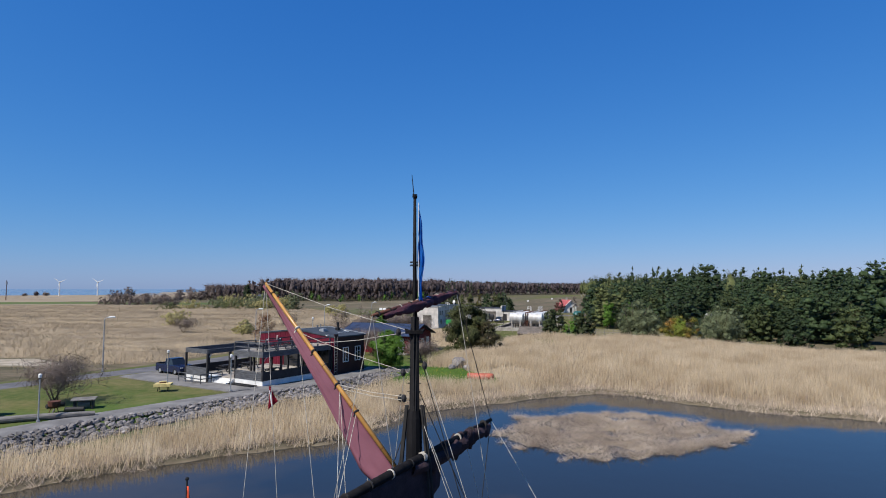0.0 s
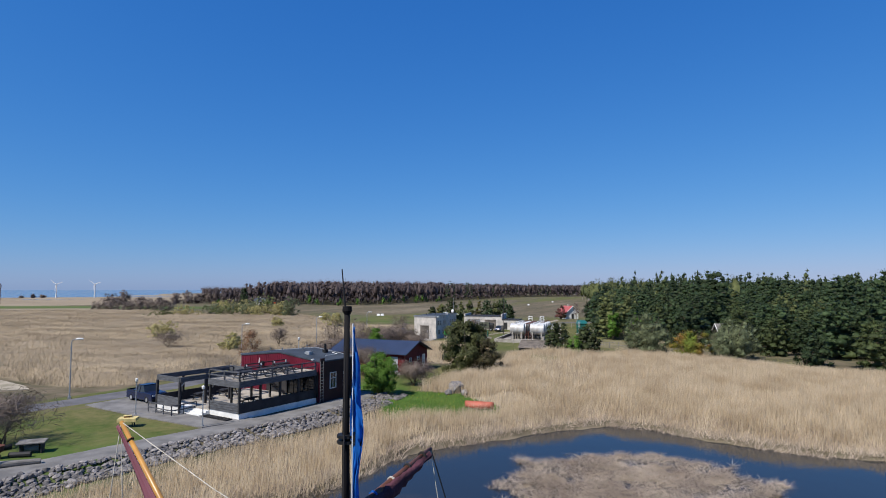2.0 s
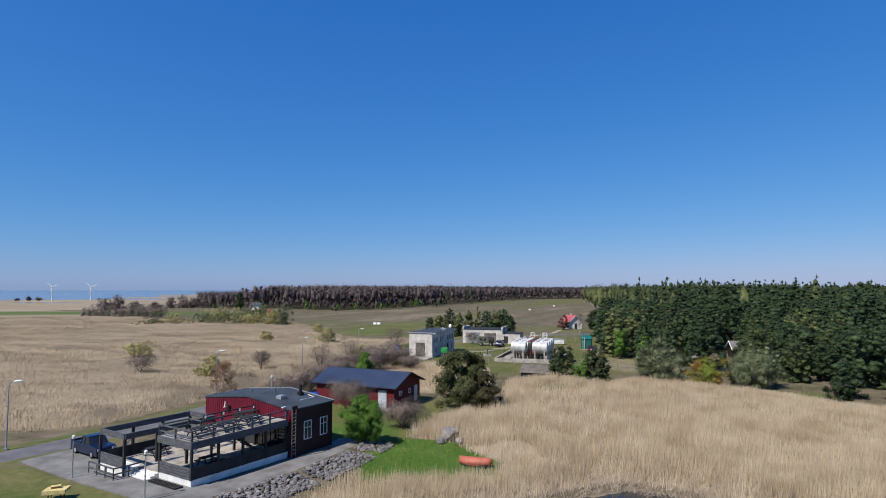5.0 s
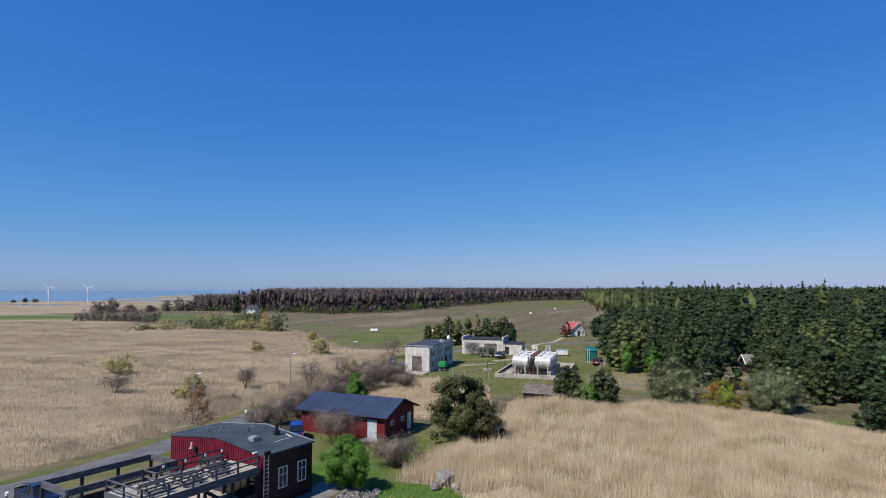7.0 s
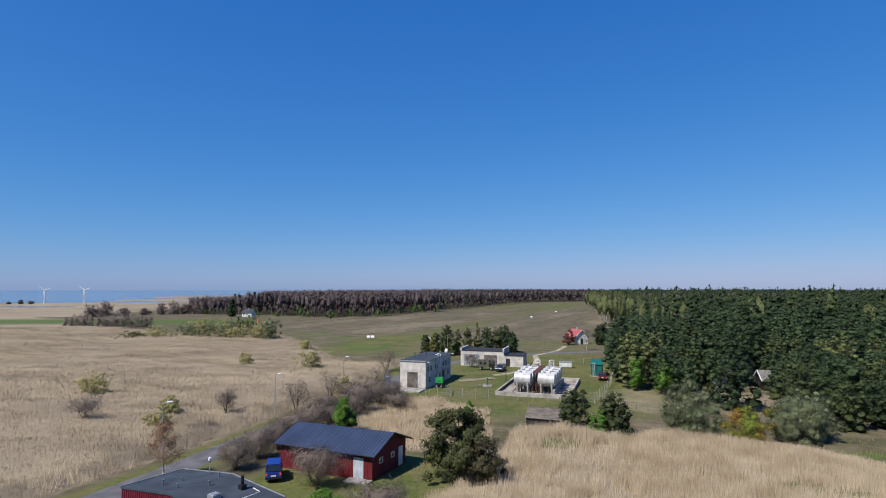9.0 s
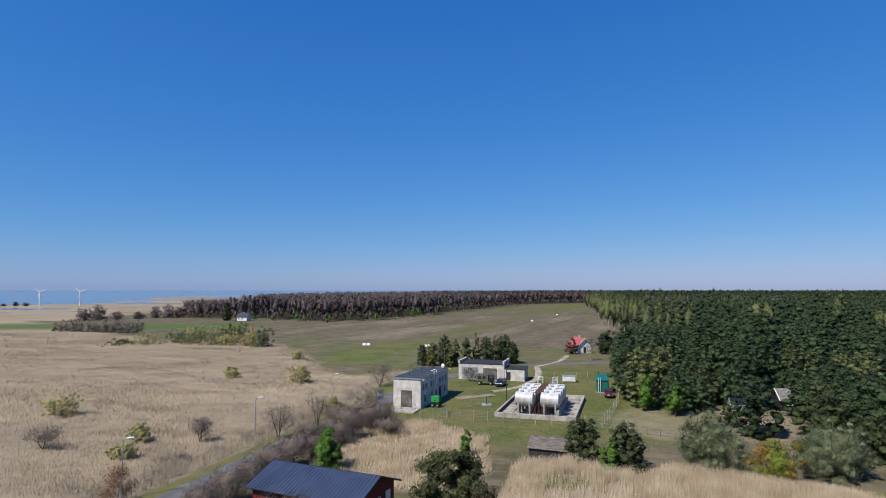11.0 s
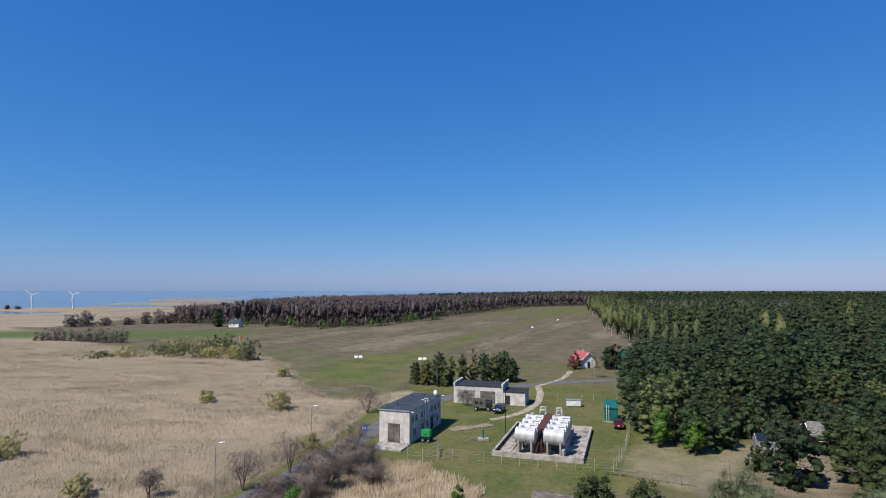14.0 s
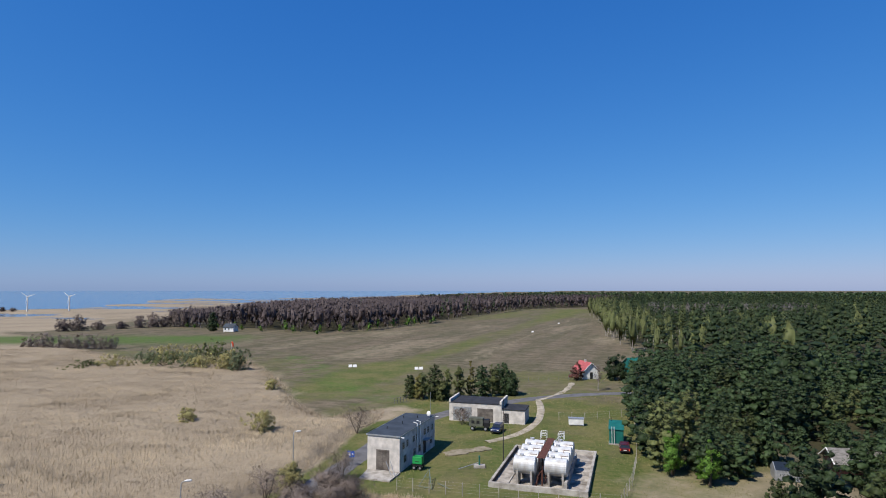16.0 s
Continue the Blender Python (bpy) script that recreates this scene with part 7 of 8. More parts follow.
bt = thing("rowing_boat", "faded orange upturned small boat in the reeds", "boat", 4.2, 66.8, -0.4, -18)
hullv = []
for x in (-1.5, -1.2, -0.5, 0.4, 1.1, 1.5):
    w = 0.5 * math.sqrt(max(0.02, 1 - (x / 1.55) ** 2))
    hullv.append([Vector((x, -w, 0.1)), Vector((x, -w * 0.95, 0.4)), Vector((x, -w * 0.45, 0.62)), Vector((x, 0, 0.68)), Vector((x, w * 0.45, 0.62)), Vector((x, w * 0.95, 0.4)), Vector((x, w, 0.1))])
thick(part("hull", sheet(Geo(), hullv), ORANGE, bt, smooth=True), 0.03)
part("keel", Geo().box(-1.35, 1.35, -0.03, 0.03, 0.66, 0.73), ORANGE, bt)
part("gunwale", Geo().tube([(-1.5, -0.1, 0.12), (-0.5, -0.5, 0.12), (0.4, -0.5, 0.12), (1.5, -0.1, 0.12)], 0.03, 6), ORANGE, bt)
for x, y, r in ((2.0, 74.2, 0.95), (1.1, 72.8, 0.45), (2.9, 73.0, 0.4)):
    bo = Geo().ball((0, 0, 0.45 * r), r, 12, 0.95, 0.3)
    put(tagged(new("boulder", mesh_of("boulder", bo, STONE)), "large grey-pink granite boulder at the reed edge", "boulder", "boulders"), x, y, 1, 40 * x)

gtb = thing("garden_table", "cream cloth-covered garden table on dark legs on the lawn", "table", -26.9, 57.3, 0.0, 12)
part("tabletop", Geo().box(-0.72, 0.72, -0.48, 0.48, 0.66, 0.72), YELLOWPAINT, gtb)
part("cloth", Geo().box(-0.76, 0.76, -0.52, -0.48, 0.42, 0.73).box(-0.76, 0.76, 0.48, 0.52, 0.5, 0.73).box(-0.76, -0.72, -0.48, 0.48, 0.46, 0.73).box(0.72, 0.76, -0.48, 0.48, 0.5, 0.73), YELLOWPAINT, gtb, "hanging cream cloth", bevel=0.015)
for x in (-0.45, 0.45):
    for y in (-0.3, 0.3):
        part("leg", Geo().tube([(x, y, 0), (x * 0.8, y * 0.8, 0.66)], 0.04, 6), BLACKIRON, gtb)
crt = thing("wooden_crate", "small tan wooden crate on the garden table", "crate", -27.0, 57.4, 0.72, 30)
part("box", Geo().box(-0.3, 0.3, -0.18, 0.18, 0, 0.14), material("tan_wood", (0.32, 0.19, 0.10), 0.8, scale=3), crt, bevel=0.02)
part("lid", Geo().box(-0.32, 0.32, -0.2, 0.2, 0.14, 0.17), YELLOWPAINT, crt)

lg = thing("log", "long debarked grey log lying beside the walkway", "log", -29.9, 45.0, 0.2, 26)
part("stem", Geo().tube([(-3.0, 0, 0), (-1.0, 0.05, 0.02), (1.2, -0.04, 0), (3.2, 0, -0.03)], [0.25, 0.24, 0.22, 0.18], 12), GREYWOOD, lg, bevel=0.01)
part("stub", Geo().tube([(0.4, 0, 0.2), (0.5, 0.1, 0.5)], [0.07, 0.04], 6), GREYWOOD, lg)
sh = thing("shelter_table", "low plank table with a pale board top under the bare tree", "table", -29.6, 49.2, 0, 20)
part("top", Geo().profile([(-0.8, 1.0), (0.8, 1.12), (0.8, 1.2), (-0.8, 1.08)], -1.3, 1.3), GREYWOOD, sh, "pale weathered board top")
for x in (-1.0, 0.9):
    part("trestle", Geo().box(x, x + 0.15, -0.6, 0.6, -0.1, 1.05), DARKWOOD, sh)
part("drum", Geo().tube([(-0.6, 0, 0.45), (0.7, 0, 0.45)], 0.4, 12), GREYWOOD, sh, "grey drum")
sh.scale = (0.68, 0.68, 0.68)
fp = thing("fire_bowl", "rusty iron fire bowl on legs", "fire bowl", -31.0, 47.6, 0, 0)
part("bowl", Geo().tube([(0, 0, 0.35), (0, 0, 0.5), (0, 0, 0.85)], [0.25, 0.42, 0.48], 12), RUST, fp)
for a in range(3):
    part("leg", Geo().tube([(0.2 * math.cos(2.1 * a), 0.2 * math.sin(2.1 * a), 0.4), (0.4 * math.cos(2.1 * a), 0.4 * math.sin(2.1 * a), -0.05)], 0.03, 5), RUST, fp)
for i, (x, y) in enumerate(((-29.6, 48.0), (-32.2, 49.6))):
    sl = thing("tree_log", "short dark log on the lawn", "log", x, y, 0.15, 10 + 50 * i)
    part("stem", Geo().tube([(-0.7, 0, 0), (0.7, 0, 0)], 0.18, 9), DARKWOOD, sl)
dw = thing("cable_drum", "dark round cable drum standing on the lawn", "drum", -35.3, 46.2, 0, 70)
part("disc", Geo().tube([(-0.45, 0, 0.8), (-0.37, 0, 0.8)], 0.8, 20), DARKWOOD, dw)
part("disc", Geo().tube([(0.37, 0, 0.8), (0.45, 0, 0.8)], 0.8, 20), DARKWOOD, dw)
part("core", Geo().tube([(-0.37, 0, 0.8), (0.37, 0, 0.8)], 0.42, 14), DARKWOOD, dw)
rp = thing("slatted_ramp", "dark slatted ramp lying before the terrace", "ramp", *on_deck(-0.75, 0.4), 0.03, 147.3)
for i in range(13):
    part("slat", Geo().box(0.28 * i, 0.28 * i + 0.17, -0.35, 0.35, 0.0, 0.12), DARKWOOD, rp)


# fences
def post_fence(name, label, line, gap, h, mat, wires=(0.5, 0.95), r=0.035, wr=0.008, category="fence"):
    t = thing(name, label, category)
    for (x0, y0), (x1, y1) in zip(line, line[1:]):
        n = max(1, round(math.hypot(x1 - x0, y1 - y0) / gap))
        for i in range(n):
            x, y = x0 + (x1 - x0) * i / n, y0 + (y1 - y0) * i / n
            part("post", Geo().tube([(x, y, -0.25), (x, y, h)], r, 5), mat, t)
        for k in wires:
            part("wire", Geo().tube([(x0, y0, h * k), (x1, y1, h * k)], wr, 4), mat, t)
    return t


post_fence("wire_fence", "grey wire fence with slim concrete posts", [(-1.0, 137.8), (10.5, 134.6), (28.6, 130.6), (32.8, 139.5), (37.0, 150.4), (42.5, 167.5), (47.8, 185.5)], 2.6, 1.7, CONCRETE, (0.2, 0.45, 0.7, 0.95), 0.05)
post_fence("wire_fence", "grey wire fence behind the container", [(30.5, 182.0), (36.0, 181.6), (47.8, 185.5)], 2.8, 1.5, CONCRETE, (0.3, 0.6, 0.95), 0.045)
post_fence("rail_fence", "weathered two-rail wooden fence", [(27.0, 129.6), (31.0, 127.6), (37.6, 124.2)], 2.0, 1.05, GREYWOOD, (0.45, 0.92), 0.06, 0.05)
post_fence("rail_fence", "low wooden fence beside the road", [(-6.5, 199.0), (-3.2, 203.4)], 1.1, 1.3, GREYWOOD, (0.5, 0.95), 0.06, 0.05)
post_fence("wire_fence", "thin field fence before the cottage", [(28, 232), (44, 236), (46, 244)], 3.0, 1.4, GREYWOOD, (0.5, 0.95), 0.05, 0.012)
gt = thing("field_gate", "white sheet-metal gate panels at the wood", "gate", 48.2, 187.0, 0, -70)
for i in range(3):
    part("panel", Geo().box(1.6 * i, 1.6 * i + 1.5, -0.03, 0.03, 0.1, 2.0), WHITE, gt)
pole = thing("wooden_pole", "tall thin wooden mast with stays", "pole", 15.3, 150.2, 0, 0)
part("shaft", Geo().tube([(0, 0, -0.3), (0.05, 0, 10.3)], [0.09, 0.05], 7), DARKWOOD, pole)
part("stay", Geo().tube([(0.05, 0, 9.5), (2.5, 3.0, 0)], 0.012, 4), STEEL, pole)

for i, (x, y) in enumerate(((-28.0, 266), (-26.4, 266.2), (-4.0, 260), (-2.4, 260.3), (62, 430), (96, 520))):
    mk = thing("runway_marker", "small white runway marker box", "marker", x, y, float(land(x, y)), 12, "runway markers")
    part("box", Geo().profile([(-0.5, 0), (0.5, 0), (0.1, 0.9), (-0.1, 0.9)], -0.65, 0.65), WHITE, mk, bevel=0.03)
    part("base", Geo().box(-0.7, 0.7, -0.55, 0.55, -0.15, 0.05), CONCRETE, mk)
ws = thing("windsock", "orange windsock hanging slack on a thin mast", "windsock", -86.8, 310, -0.1, 0)
part("mast", Geo().tube([(0, 0, 0), (0, 0, 5.0)], 0.07, 6), WHITE, ws)
part("sock", Geo().tube([(0.1, 0, 4.9), (0.5, 0, 4.5), (0.75, 0, 3.7), (0.8, 0, 2.9)], [0.42, 0.4, 0.33, 0.2], 10), REDFLAG, ws)


def cottage(name, label, x, y, turn, L, W, ZE, ZR, wall, roof, door=True, chimney=True):
    t = thing(name, label, "house", x, y, -0.1, turn)
    part("wall", Geo().profile([(0, 0), (0, ZE), (W / 2, ZR - 0.1), (W, ZE), (W, 0)], 0, L), wall, t)
    for y0 in (-0.45, W + 0.45):
        q = [(y0, ZE - 0.25), (W / 2, ZR), (W / 2, ZR + 0.12), (y0, ZE - 0.13)]
        part("roof", Geo().profile(q if y0 < 0 else q[::-1], -0.4, L + 0.4), roof, t)
    for i in range(max(1, int(L / 2.6))):
        window(t, 0.8 + 2.4 * i, -0.005, 1.0, 1.0, 1.2, "-x")
    if door:
        part("door", Geo().box(-0.05, 0, W / 2 - 0.5, W / 2 + 0.5, 0.05, 2.1), DARKWOOD, t, "dark front door")
        for s in (-0.2, W + 0.2):
            part("verge_board", Geo().tube([(-0.42, -0.45 if s < 0 else W + 0.45, ZE - 0.2), (-0.42, W / 2, ZR + 0.05)], 0.1, 4), WHITE, t, "white verge board")
    if chimney:
        part("chimney", Geo().box(L * 0.45, L * 0.45 + 0.6, W / 2 - 0.3, W / 2 + 0.3, ZR - 0.4, ZR + 0.8), CONCRETE, t)
    return t


cottage("cottage", "small white cottage with a pink tiled roof", 54.0, 239.0, 105, 7.0, 5.0, 2.6, 5.0, WHITE, TILEPINK)
cottage("barn", "low dark green barn with a green metal roof", 68.0, 250.0, 10, 11.0, 6.0, 3.0, 4.8, GREENPAINT, GREENPAINT, False, False)
cottage("farmhouse", "small white house with a dark green roof at the wood's edge", -137.5, 436.0, -10, 7.0, 6.0, 3.0, 5.0, WHITE, ROOFFELT, False)
cottage("forest_house", "low dark red house with a weathered grey roof among pines", 65.0, 143.6, -12, 7.4, 5.0, 2.1, 3.6, DARKRED, GREYWOOD)
cottage("forest_house", "small grey gabled house hidden in the pines", 77.0, 150.0, -100, 6.0, 4.4, 2.8, 5.4, GREYWOOD, ROOFFELT)
ghv = thing("glasshouse", "small pale greenhouse behind the pine", "greenhouse", 54.6, 141.6, 0, -15)
part("frame", Geo().profile([(0, 0), (0, 1.5), (1.3, 2.4), (2.6, 1.5), (2.6, 0)], 0, 3.6), STEEL, ghv)
part("pane", Geo().profile([(-0.02, 1.5), (1.3, 2.42), (1.3, 2.44), (-0.02, 1.52)], 0.1, 3.5), GLASS, ghv)

for x, y, turn in ((-493.0, 757.5, 12), (-456.5, 779.0, 5)):
    wt = thing("wind_turbine", "white three-bladed wind turbine on the shore", "wind turbine", x, y, -1.0, turn, "wind turbines")
    part("tower", Geo().tube([(0, 0, 0), (0, 0, 18.2)], [0.85, 0.5], 10), WHITE, wt)
    part("nacelle", Geo().box(-0.6, 0.6, -1.2, 1.6, 17.8, 19.0), WHITE, wt, bevel=0.2)
    hub = part("hub", Geo().ball((0, -1.5, 18.4), 0.55, 8), WHITE, wt)
    for k in range(3):
        a = radians(20 + 120 * k)
        d = Vector((math.cos(a), 0, math.sin(a)))
        n = Vector((-math.sin(a), 0, math.cos(a)))
        o = Vector((0, -1.5, 18.4))
        bl = Geo().add([o + n * 0.25, o - n * 0.25, o + d * 2 - n * 0.45, o + d * 8.6 - n * 0.06, o + d * 8.6 + n * 0.1, o + d * 2 + n * 0.45] + [p + Vector((0, -0.15, 0)) for p in (o + n * 0.25, o - n * 0.25, o + d * 2 - n * 0.45, o + d * 8.6 - n * 0.06, o + d * 8.6 + n * 0.1, o + d * 2 + n * 0.45)],
                       [(0, 1, 2, 3, 4, 5), (11, 10, 9, 8, 7, 6)] + [(i, 6 + i, 6 + (i + 1) % 6, (i + 1) % 6) for i in range(6)])
        part("blade", bl, WHITE, hub)
lm = thing("lattice_mast", "thin dark mast standing in the marsh", "mast", -332, 448, -0.3, 0)
part("shaft", Geo().tube([(0, 0, 0), (0, 0, 16)], [0.35, 0.2], 5), RUST, lm)
part("cap", Geo().tube([(0, 0, 12.5), (0, 0, 15)], 0.6, 6), STEEL, lm)


# ---- single trees and bushes ----
put(leafy_bush("pine_bush", 3, 7.9, 6.8, leafy("sunlit_needles", (0.092, 0.102, 0.038), (0.066, 0.074, 0.028)), "bushy dark green young pine by the reeds", 46, 95, 0.30, 4, "tree", low=0.06), 4.0, 89.8)
put(leafy_bush("juniper_bush", 33, 5.2, 5.0, leafy("brownish_needles", (0.075, 0.065, 0.030), (0.055, 0.05, 0.022)), "sparse brownish conifer bush beside the pine", 30, 50, 0.22, 4, low=0.1), 6.6, 87.9)
put(leafy_bush("round_tree", 4, 4.8, 4.2, YOUNG, "small round tree in fresh green leaf", 60, 130, 0.16, 3, "tree", low=0.16, fine=6.0), -6.9, 72.9)
put(leafy_bush("cypress_tree", 5, 5.9, 3.8, YOUNG, "small conical tree in fresh green leaf", 44, 90, 0.2, 2, "tree", low=0.08), -11.0, 107.5)
put(leafy_bush("green_bush", 6, 3.6, 2.4, YOUNG, "small fresh green bush in the dry grass", 34, 34, 0.18, 3, low=0.1), 6.0, 114.6)
put(pine(64, 6.0, "low dark pine bush", 0.02, 0.32, 40, 0.13, OLIVEPINE, "dark_pine_bush", 0.09), 20.6, 109.6)
put(pine(65, 5.8, "low dark pine bush", 0.02, 0.31, 40, 0.13, OLIVEPINE, "dark_pine_bush", 0.09), 25.6, 108.6)
put(leafy_bush("green_bush", 9, 4.0, 3.0, YOUNG, "bright green bush between two pines", 40, 46, 0.18, 3, low=0.08), 22.9, 105.6)
put(leafy_bush("willow_bush", 10, 7.8, 9.2, WILLOW, "large grey-green willow bush", 40, 190, 0.17, 11, low=0.1, fine=8.0), 34.9, 107.4)
put(leafy_bush("spring_bush", 11, 5.2, 6.2, YELLOWISH, "yellow and orange budding bush", 38, 130, 0.16, 9, low=0.04, fine=6.0), 41.4, 103.2)
put(leafy_bush("willow_bush", 12, 7.0, 9.0, WILLOW, "large grey-green willow bush", 44, 200, 0.17, 11, low=0.08, fine=8.0), 49.2, 106.0)
put(leafy_bush("juniper_bush", 13, 3.0, 3.4, PINE, "low dark juniper at the reed edge", 30, 40, 0.2, 4, low=0.05), 55.6, 95.6)
put(leafy_bush("light_tree", 14, 7.0, 4.6, YOUNG, "fresh green broadleaf tree before the pines", 40, 60, 0.22, 3, "tree", low=0.12), 40.3, 144.0)
put(leafy_bush("light_tree", 15, 6.6, 4.2, YOUNG, "fresh green broadleaf tree before the pines", 36, 50, 0.22, 3, "tree", low=0.12), 44.0, 139.4)
WIDE = [pine(60 + k, 9.0, "wide dark pine standing before the forest house", 0.03, 0.30, 40, 0.16, (PINE, PINE, OLIVEPINE)[k], "wide_pine", 0.08) for k in range(3)]
for i, (x, y, h, w) in enumerate(((50.8, 125.8, 9.2, 8.4), (67, 127, 7.5, 7), (60.5, 125.5, 8.4, 7.5), (66.2, 138.4, 8.2, 7), (66, 133, 8.5, 7), (57.5, 118, 9, 8), (72, 131, 9, 8), (62.5, 119, 8, 7), (49.5, 131.5, 4.0, 4.0), (64, 121, 9, 7), (68, 118, 8, 7), (60, 112, 7.5, 7), (71, 109, 9, 8), (46.5, 146, 9, 6), (53, 150, 9, 6.5), (71, 137, 8.5, 7), (66, 131, 7, 6), (76, 128, 9, 7), (74, 143, 9.5, 6), (58.5, 150, 9, 6), (82, 104, 9, 8), (78, 116, 9, 8), (58.5, 97.5, 6.5, 7), (65, 94, 8, 8), (72, 90, 8.5, 8), (80, 87, 9, 8))):
    m = pose(x, y, float(land(x, y)) - 0.1, 0, 0, 67 * i) @ Matrix.Scale(h / 9.0, 4)
    if i < 3:
        WIDE[i].matrix_basis = m
    else:
        copy_thing(WIDE[i % 3], m)
put(bare_tree("birch_tree", 20, 6.4, 4.6, "leafless white-barked birch by the road with reddish twigs", 1000, BIRCHBARK, twig=REDTWIG), -27.0, 90.0, 1, 30)
put(bare_tree("bare_tree", 21, 3.7, 6.6, "leafless dark fruit tree on the lawn", 2600, BARK, 4), -33.6, 51.3, 0.9)
for i, (x, y, h, w) in enumerate(((-21.4, 122.8, 5.6, 5), (-17.2, 129.8, 5.8, 5), (-11.6, 170.0, 5.2, 7.0), (-9.6, 141.5, 4.5, 4.5), (-49.5, 112.6, 2.4, 5), (-30.6, 116.8, 3.4, 3.2), (9.3, 177.5, 3, 4))):
    put(bare_tree("bare_tree", 50 + i, h, w, "leafless grey-brown tree at the marsh edge", 800, BARK, 3), x, y)
for i, (x, y, h, w) in enumerate(((-10.6, 87.3, 4.3, 5.6), (-3.4, 79.3, 2.6, 4.6), (-20.8, 93.5, 3.2, 4), (-19.6, 97.5, 3.6, 4.5), (-18.4, 101.5, 3.4, 4.5), (-17.6, 106, 3.6, 5), (-16.2, 110, 4.2, 5), (-14.2, 113, 3.4, 5), (-15.2, 117.2, 4.2, 5),
                                  (-12.2, 119.5, 3.8, 5), (-10.8, 123.5, 4.4, 5.5), (-12.8, 127.6, 4.4, 5), (-8.8, 128.5, 4.0, 5), (-7.2, 132.5, 3.2, 4.5), (-10.2, 135, 3.6, 5), (-5.4, 125.5, 2.6, 4))):
    put(bare_tree("bare_bush", 70 + i, h * 0.88, w, "leafless purple-brown thicket bush", 4200, BARK, 5, category="bush"), x, y)
for i, (x, y, h, w) in enumerate(((-60.5, 133, 3.6, 7.5), (-47.5, 175, 2.8, 5.5), (-39.2, 117, 2.6, 4.0), (-28.9, 165.5, 4.2, 6.5), (-16.5, 139, 3.6, 4.4), (-41.5, 216, 3.0, 5), (-36.5, 109, 2.0, 4))):
    put(leafy_bush("marsh_bush", 90 + i, h, w, OLIVEWILLOW, "yellow-green budding willow in the marsh", 30, 90, 0.14, 9, low=0.0, trunk=PALESTEM), x, y)
for i, (x, y, h, w) in enumerate(((-114, 265, 4.5, 16), (-105, 272, 5.5, 15), (-99, 279, 6.5, 14), (-95, 266, 5, 15), (-90, 274, 6.5, 14), (-85, 265, 6, 14), (-79, 262, 6, 13), (-80, 272, 9.5, 11), (-71, 258, 6, 12), (-64, 253, 8.0, 10), (-70, 266, 6, 11), (-123, 262, 2.6, 14))):
    m = (OLIVEWILLOW, WILLOW, OLIVEWILLOW, BIRCHLEAF)[i % 4]
    put(leafy_bush("willow_bush", 110 + i, h, w, m, "wide budding willow bush beside the marsh", 12, 110, 0.26, 9, low=0.0, trunk=PALESTEM), x, y)
put(pine(17, 17.5, "tall flat-topped pine standing above the wood", 0.5, 0.2, 30, 0.2), 80.0, 178.0)
put(pine(18, 13.0, "single dark fir before the leafless wood", 0.02, 0.17, 26, 0.4, None, "fir_tree"), -146.0, 440.0)
hedge = [(x + rngs.uniform(-1.5, 1.5), 330 - 0.12 * (x + 168) + rngs.uniform(-2.5, 2.5)) for x in np.arange(-193, -146, 1.1)]
far_wood("hedge", hedge, [rngs.uniform(3.8, 7.2) * min(1.0, 0.5 + (p[0] + 194) / 12) for p in hedge], HEDGETWIG, "leafless grey-brown hedge across the meadow", 22, 0.34, 0.34, 0.0, 0.0, "hedge", 0)
for i, (x, y, h, w) in enumerate(((-243, 441, 9, 14), (-236, 443, 11, 14), (-227, 452, 6, 11), (-219, 462, 5.5, 11), (-211, 474, 9, 10), (-205, 480, 11, 14), (-198, 481, 9, 13), (-190, 483, 12, 15), (-182, 482, 11, 13), (-523, 757, 5.5, 8), (-511, 758, 5, 8), (-537, 757, 3.5, 6))):
    put(leafy_bush("bare_hedge_tree", 130 + i, h, w, HEDGETWIG if i % 3 else BROWNWOOD, "distant leafless brown tree", 8, 130, 0.42, 6, "tree", low=0.0), x, y)
SPRINGBIRCH = leafy("spring_birch_leaves", (0.20, 0.185, 0.055), (0.15, 0.13, 0.05), island=0.2)
for i, (x, y, h, w, m) in enumerate(((-3.0, 207, 5.8, 5, OLIVEPINE), (-0.6, 205.6, 6.8, 4, SPRINGBIRCH), (0.2, 205.5, 7.5, 5, BIRCHLEAF), (3.2, 204.5, 9, 5.5, OLIVEPINE), (6.4, 206.5, 7.6, 5, BIRCHLEAF), (9.6, 206.8, 8.4, 5, BIRCHLEAF), (12.6, 208.2, 9.6, 3, SPRINGBIRCH), (15.6, 209, 8.2, 5, PINE), (18.6, 210, 9.2, 6, BIRCHLEAF), (21.4, 211.2, 8.6, 6, PINE), (5.0, 203.0, 5.0, 4, BIRCHLEAF), (23.6, 210.4, 6.5, 5, PINE))):
    lab = "dark pine in the row behind the garage" if m in (PINE, OLIVEPINE) else "budding birch in the row behind the garage"
    put(pine(150 + i, h * 1.02, lab, 0.04, 0.19, 40, 0.2, m, "row_tree", 0.085) if m in (PINE, OLIVEPINE) else leafy_bush("row_tree", 150 + i, h, w * 0.8, m, lab, 30, 80, 0.24, 3, "tree", low=0.06, fine=5.0), x, y)
put(leafy_bush("blossom_tree", 170, 5.6, 5.0, BLOSSOM, "small reddish blossoming tree before the cottage", 30, 70, 0.24, 3, "tree", low=0.2), 46.6, 236.4)
put(bare_tree("young_birch", 171, 8.0, 4.0, "slim young birch with orange buds", 500, BIRCHBARK, 1), 48.4, 217.8)
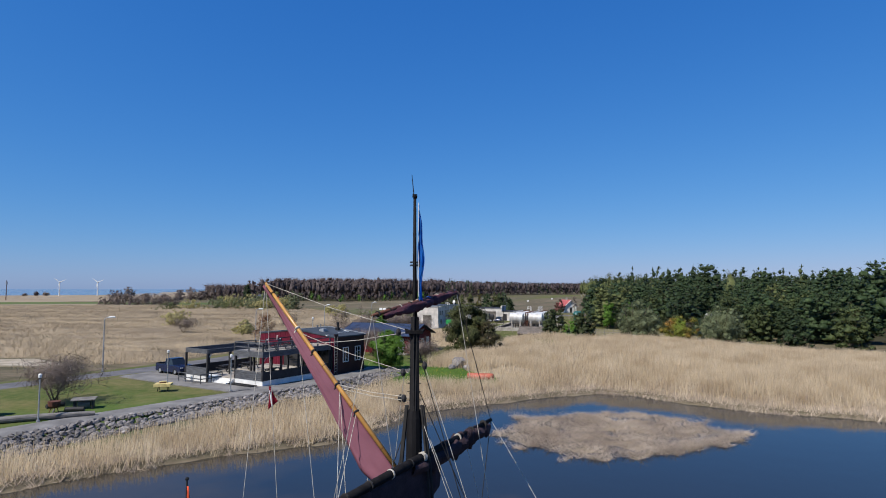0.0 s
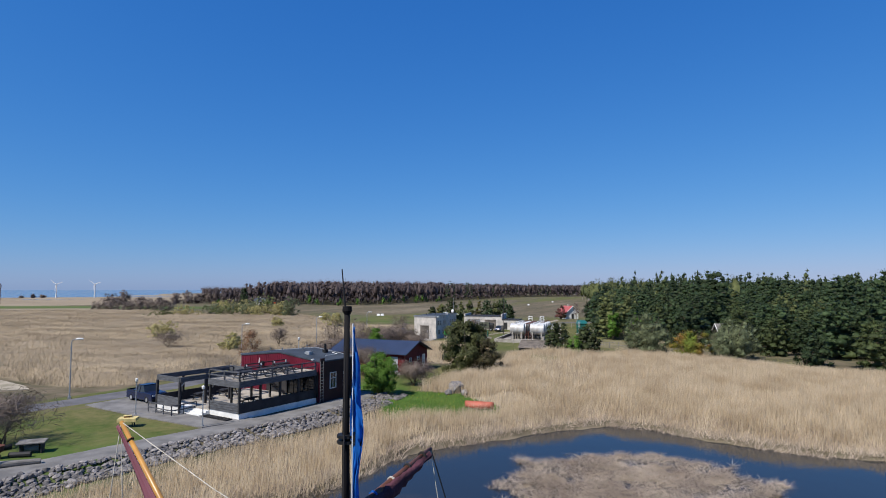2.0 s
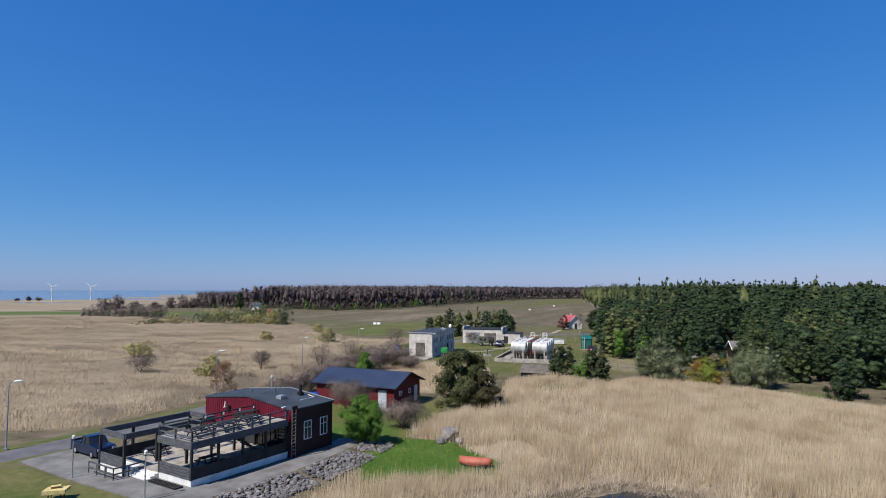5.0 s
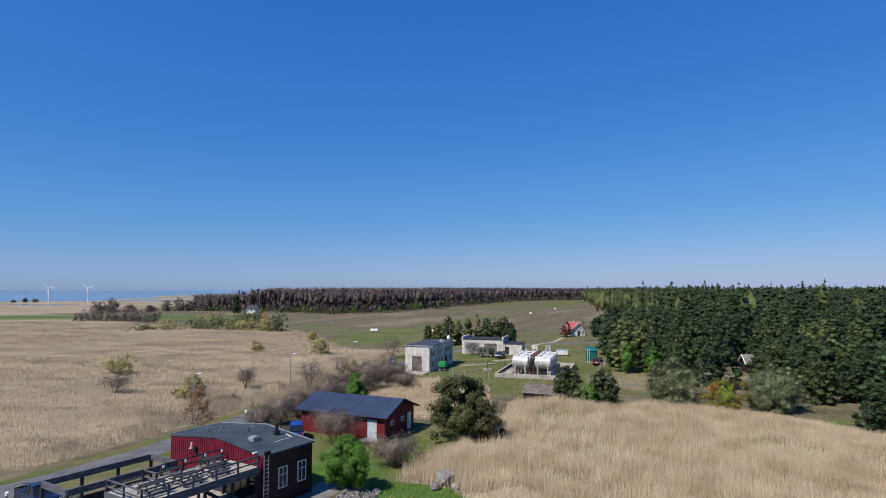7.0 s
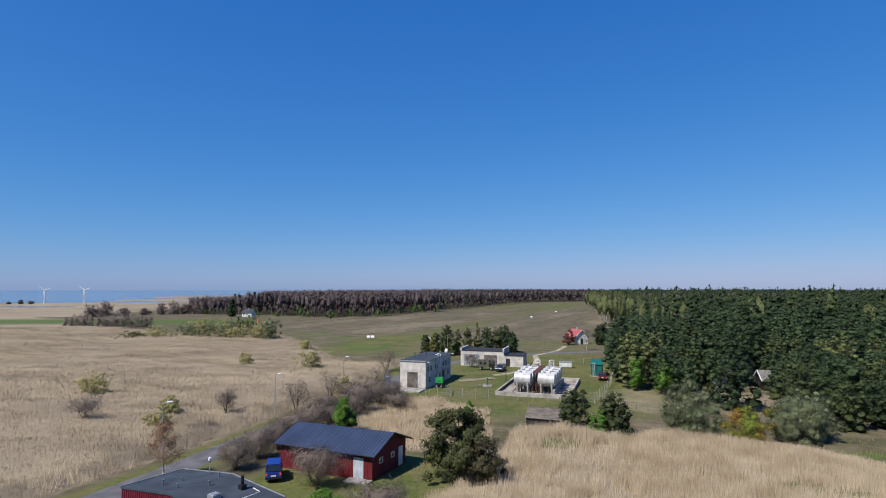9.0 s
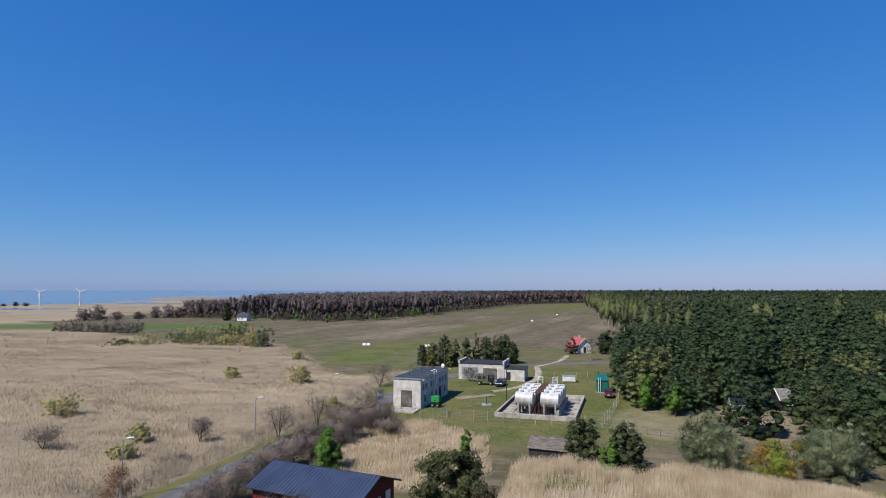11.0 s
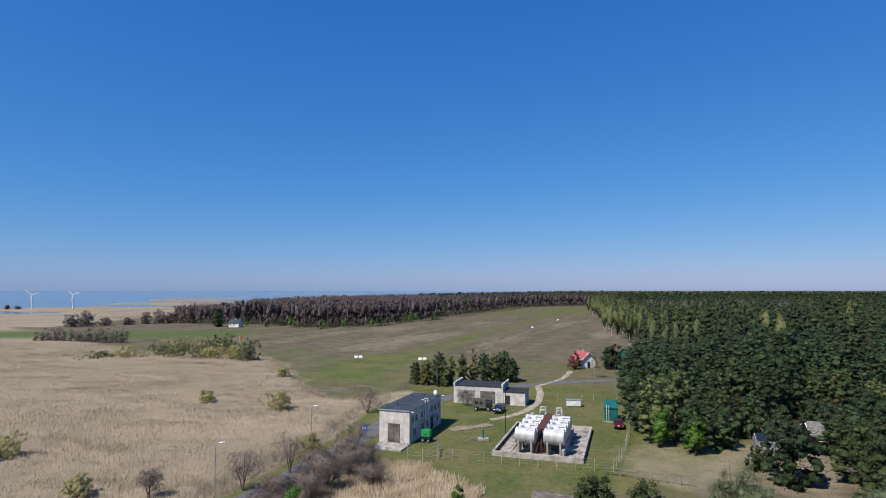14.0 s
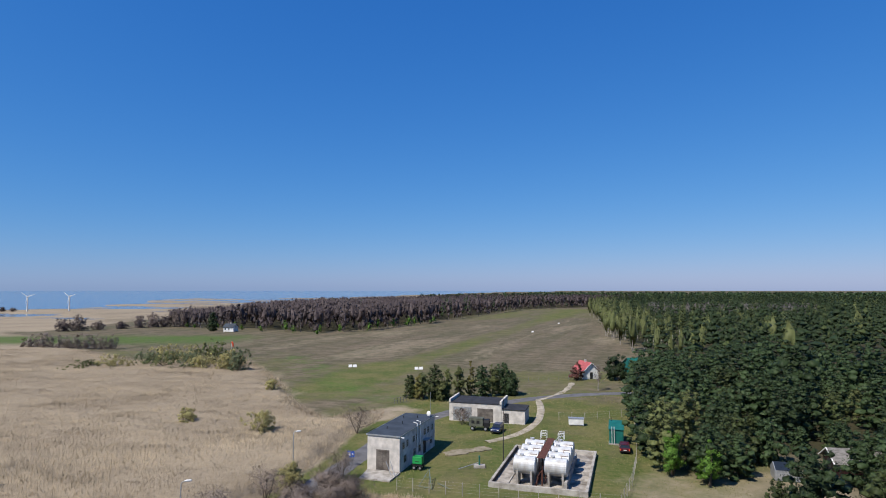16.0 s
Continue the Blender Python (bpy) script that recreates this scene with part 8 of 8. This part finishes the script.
for i, (x, y, h, w) in enumerate(((59.5, 236.5, 8.4, 8), (69, 236, 8.5, 9), (77, 243, 10, 9), (62, 229, 5, 6))):
    put(leafy_bush("dark_pine_bush", 180 + i, h, w, PINE, "wide dark pine beside the cottage", 34, 80, 0.4, 3, "tree", low=0.05), x, y)

surface("sand_strip", Geo().prism([(-90, 74), (-72, 74.5), (-58, 75.8), (-52, 74.9), (-48.6, 76), (-50.8, 78.4), (-57, 82.8), (-72, 81), (-90, 79)], -0.2, 0.02), SAND, "pale sandy strip beside the marsh", "ground")
# dandelions on the bank
fl = Geo()
for x, y in scatter(FLOWERS, 0.28, 320, 77):
    z = float(land(x, y)) + 0.12
    fl.add([(x - 0.05, y, z), (x, y - 0.05, z + 0.02), (x + 0.05, y, z), (x, y + 0.05, z + 0.02)], [(0, 1, 2, 3)])
tagged(new("dandelions", mesh_of("dandelions", fl, material("dandelion_yellow", (0.7, 0.5, 0.02), 0.8, scale=5))), "yellow dandelions in the green bank", "flowers", "", "stuff")


# ---- embankment stones, laid one by one ----
def stone_mesh(seed):
    random.seed(seed)
    g = Geo().ball((0, 0, 0), 0.5, 7, random.uniform(0.55, 0.8), 0.55)
    return mesh_of("stone", g, STONE)


STONES = [stone_mesh(s) for s in range(8)]
random.seed(2)
bank = thing("embankment", "sloping embankment of loose grey granite boulders", "embankment", kind="structure")
loose = Geo()
made = 0
for (x0, y0), (x1, y1) in zip(WALKWAY[1:], WALKWAY[2:]):
    ln = math.hypot(x1 - x0, y1 - y0)
    ux, uy = (x1 - x0) / ln, (y1 - y0) / ln
    near = y0 > 44
    for i in range(int(ln / 0.33)):
        for j in range(10):
            s, o = (i + random.uniform(-0.4, 0.4)) * 0.33, 1.95 + 0.31 * j + random.uniform(-0.15, 0.15)
            x, y = x0 + ux * s + uy * o, y0 + uy * s - ux * o
            size = random.uniform(0.24, 0.6)
            z = float(land(x, y)) + 0.08
            if near and made < 300 and (i + j) % 2 == 0:
                ob = new("stone", STONES[made % 8])
                ob.parent = bank
                ob.matrix_basis = pose(x, y, z, random.uniform(-25, 25), random.uniform(-25, 25), random.uniform(0, 360)) @ Matrix.Scale(size, 4)
                made += 1
            else:
                src = STONES[(i * 7 + j) % 8]
                m = pose(x, y, z, random.uniform(-25, 25), random.uniform(-25, 25), random.uniform(0, 360)) @ Matrix.Scale(size, 4)
                loose.add([m @ v.co for v in src.vertices], [tuple(p.vertices) for p in src.polygons])
tagged(part("riprap", loose, STONE, bank, "tumbled grey and pink granite stones"), kind="stuff")
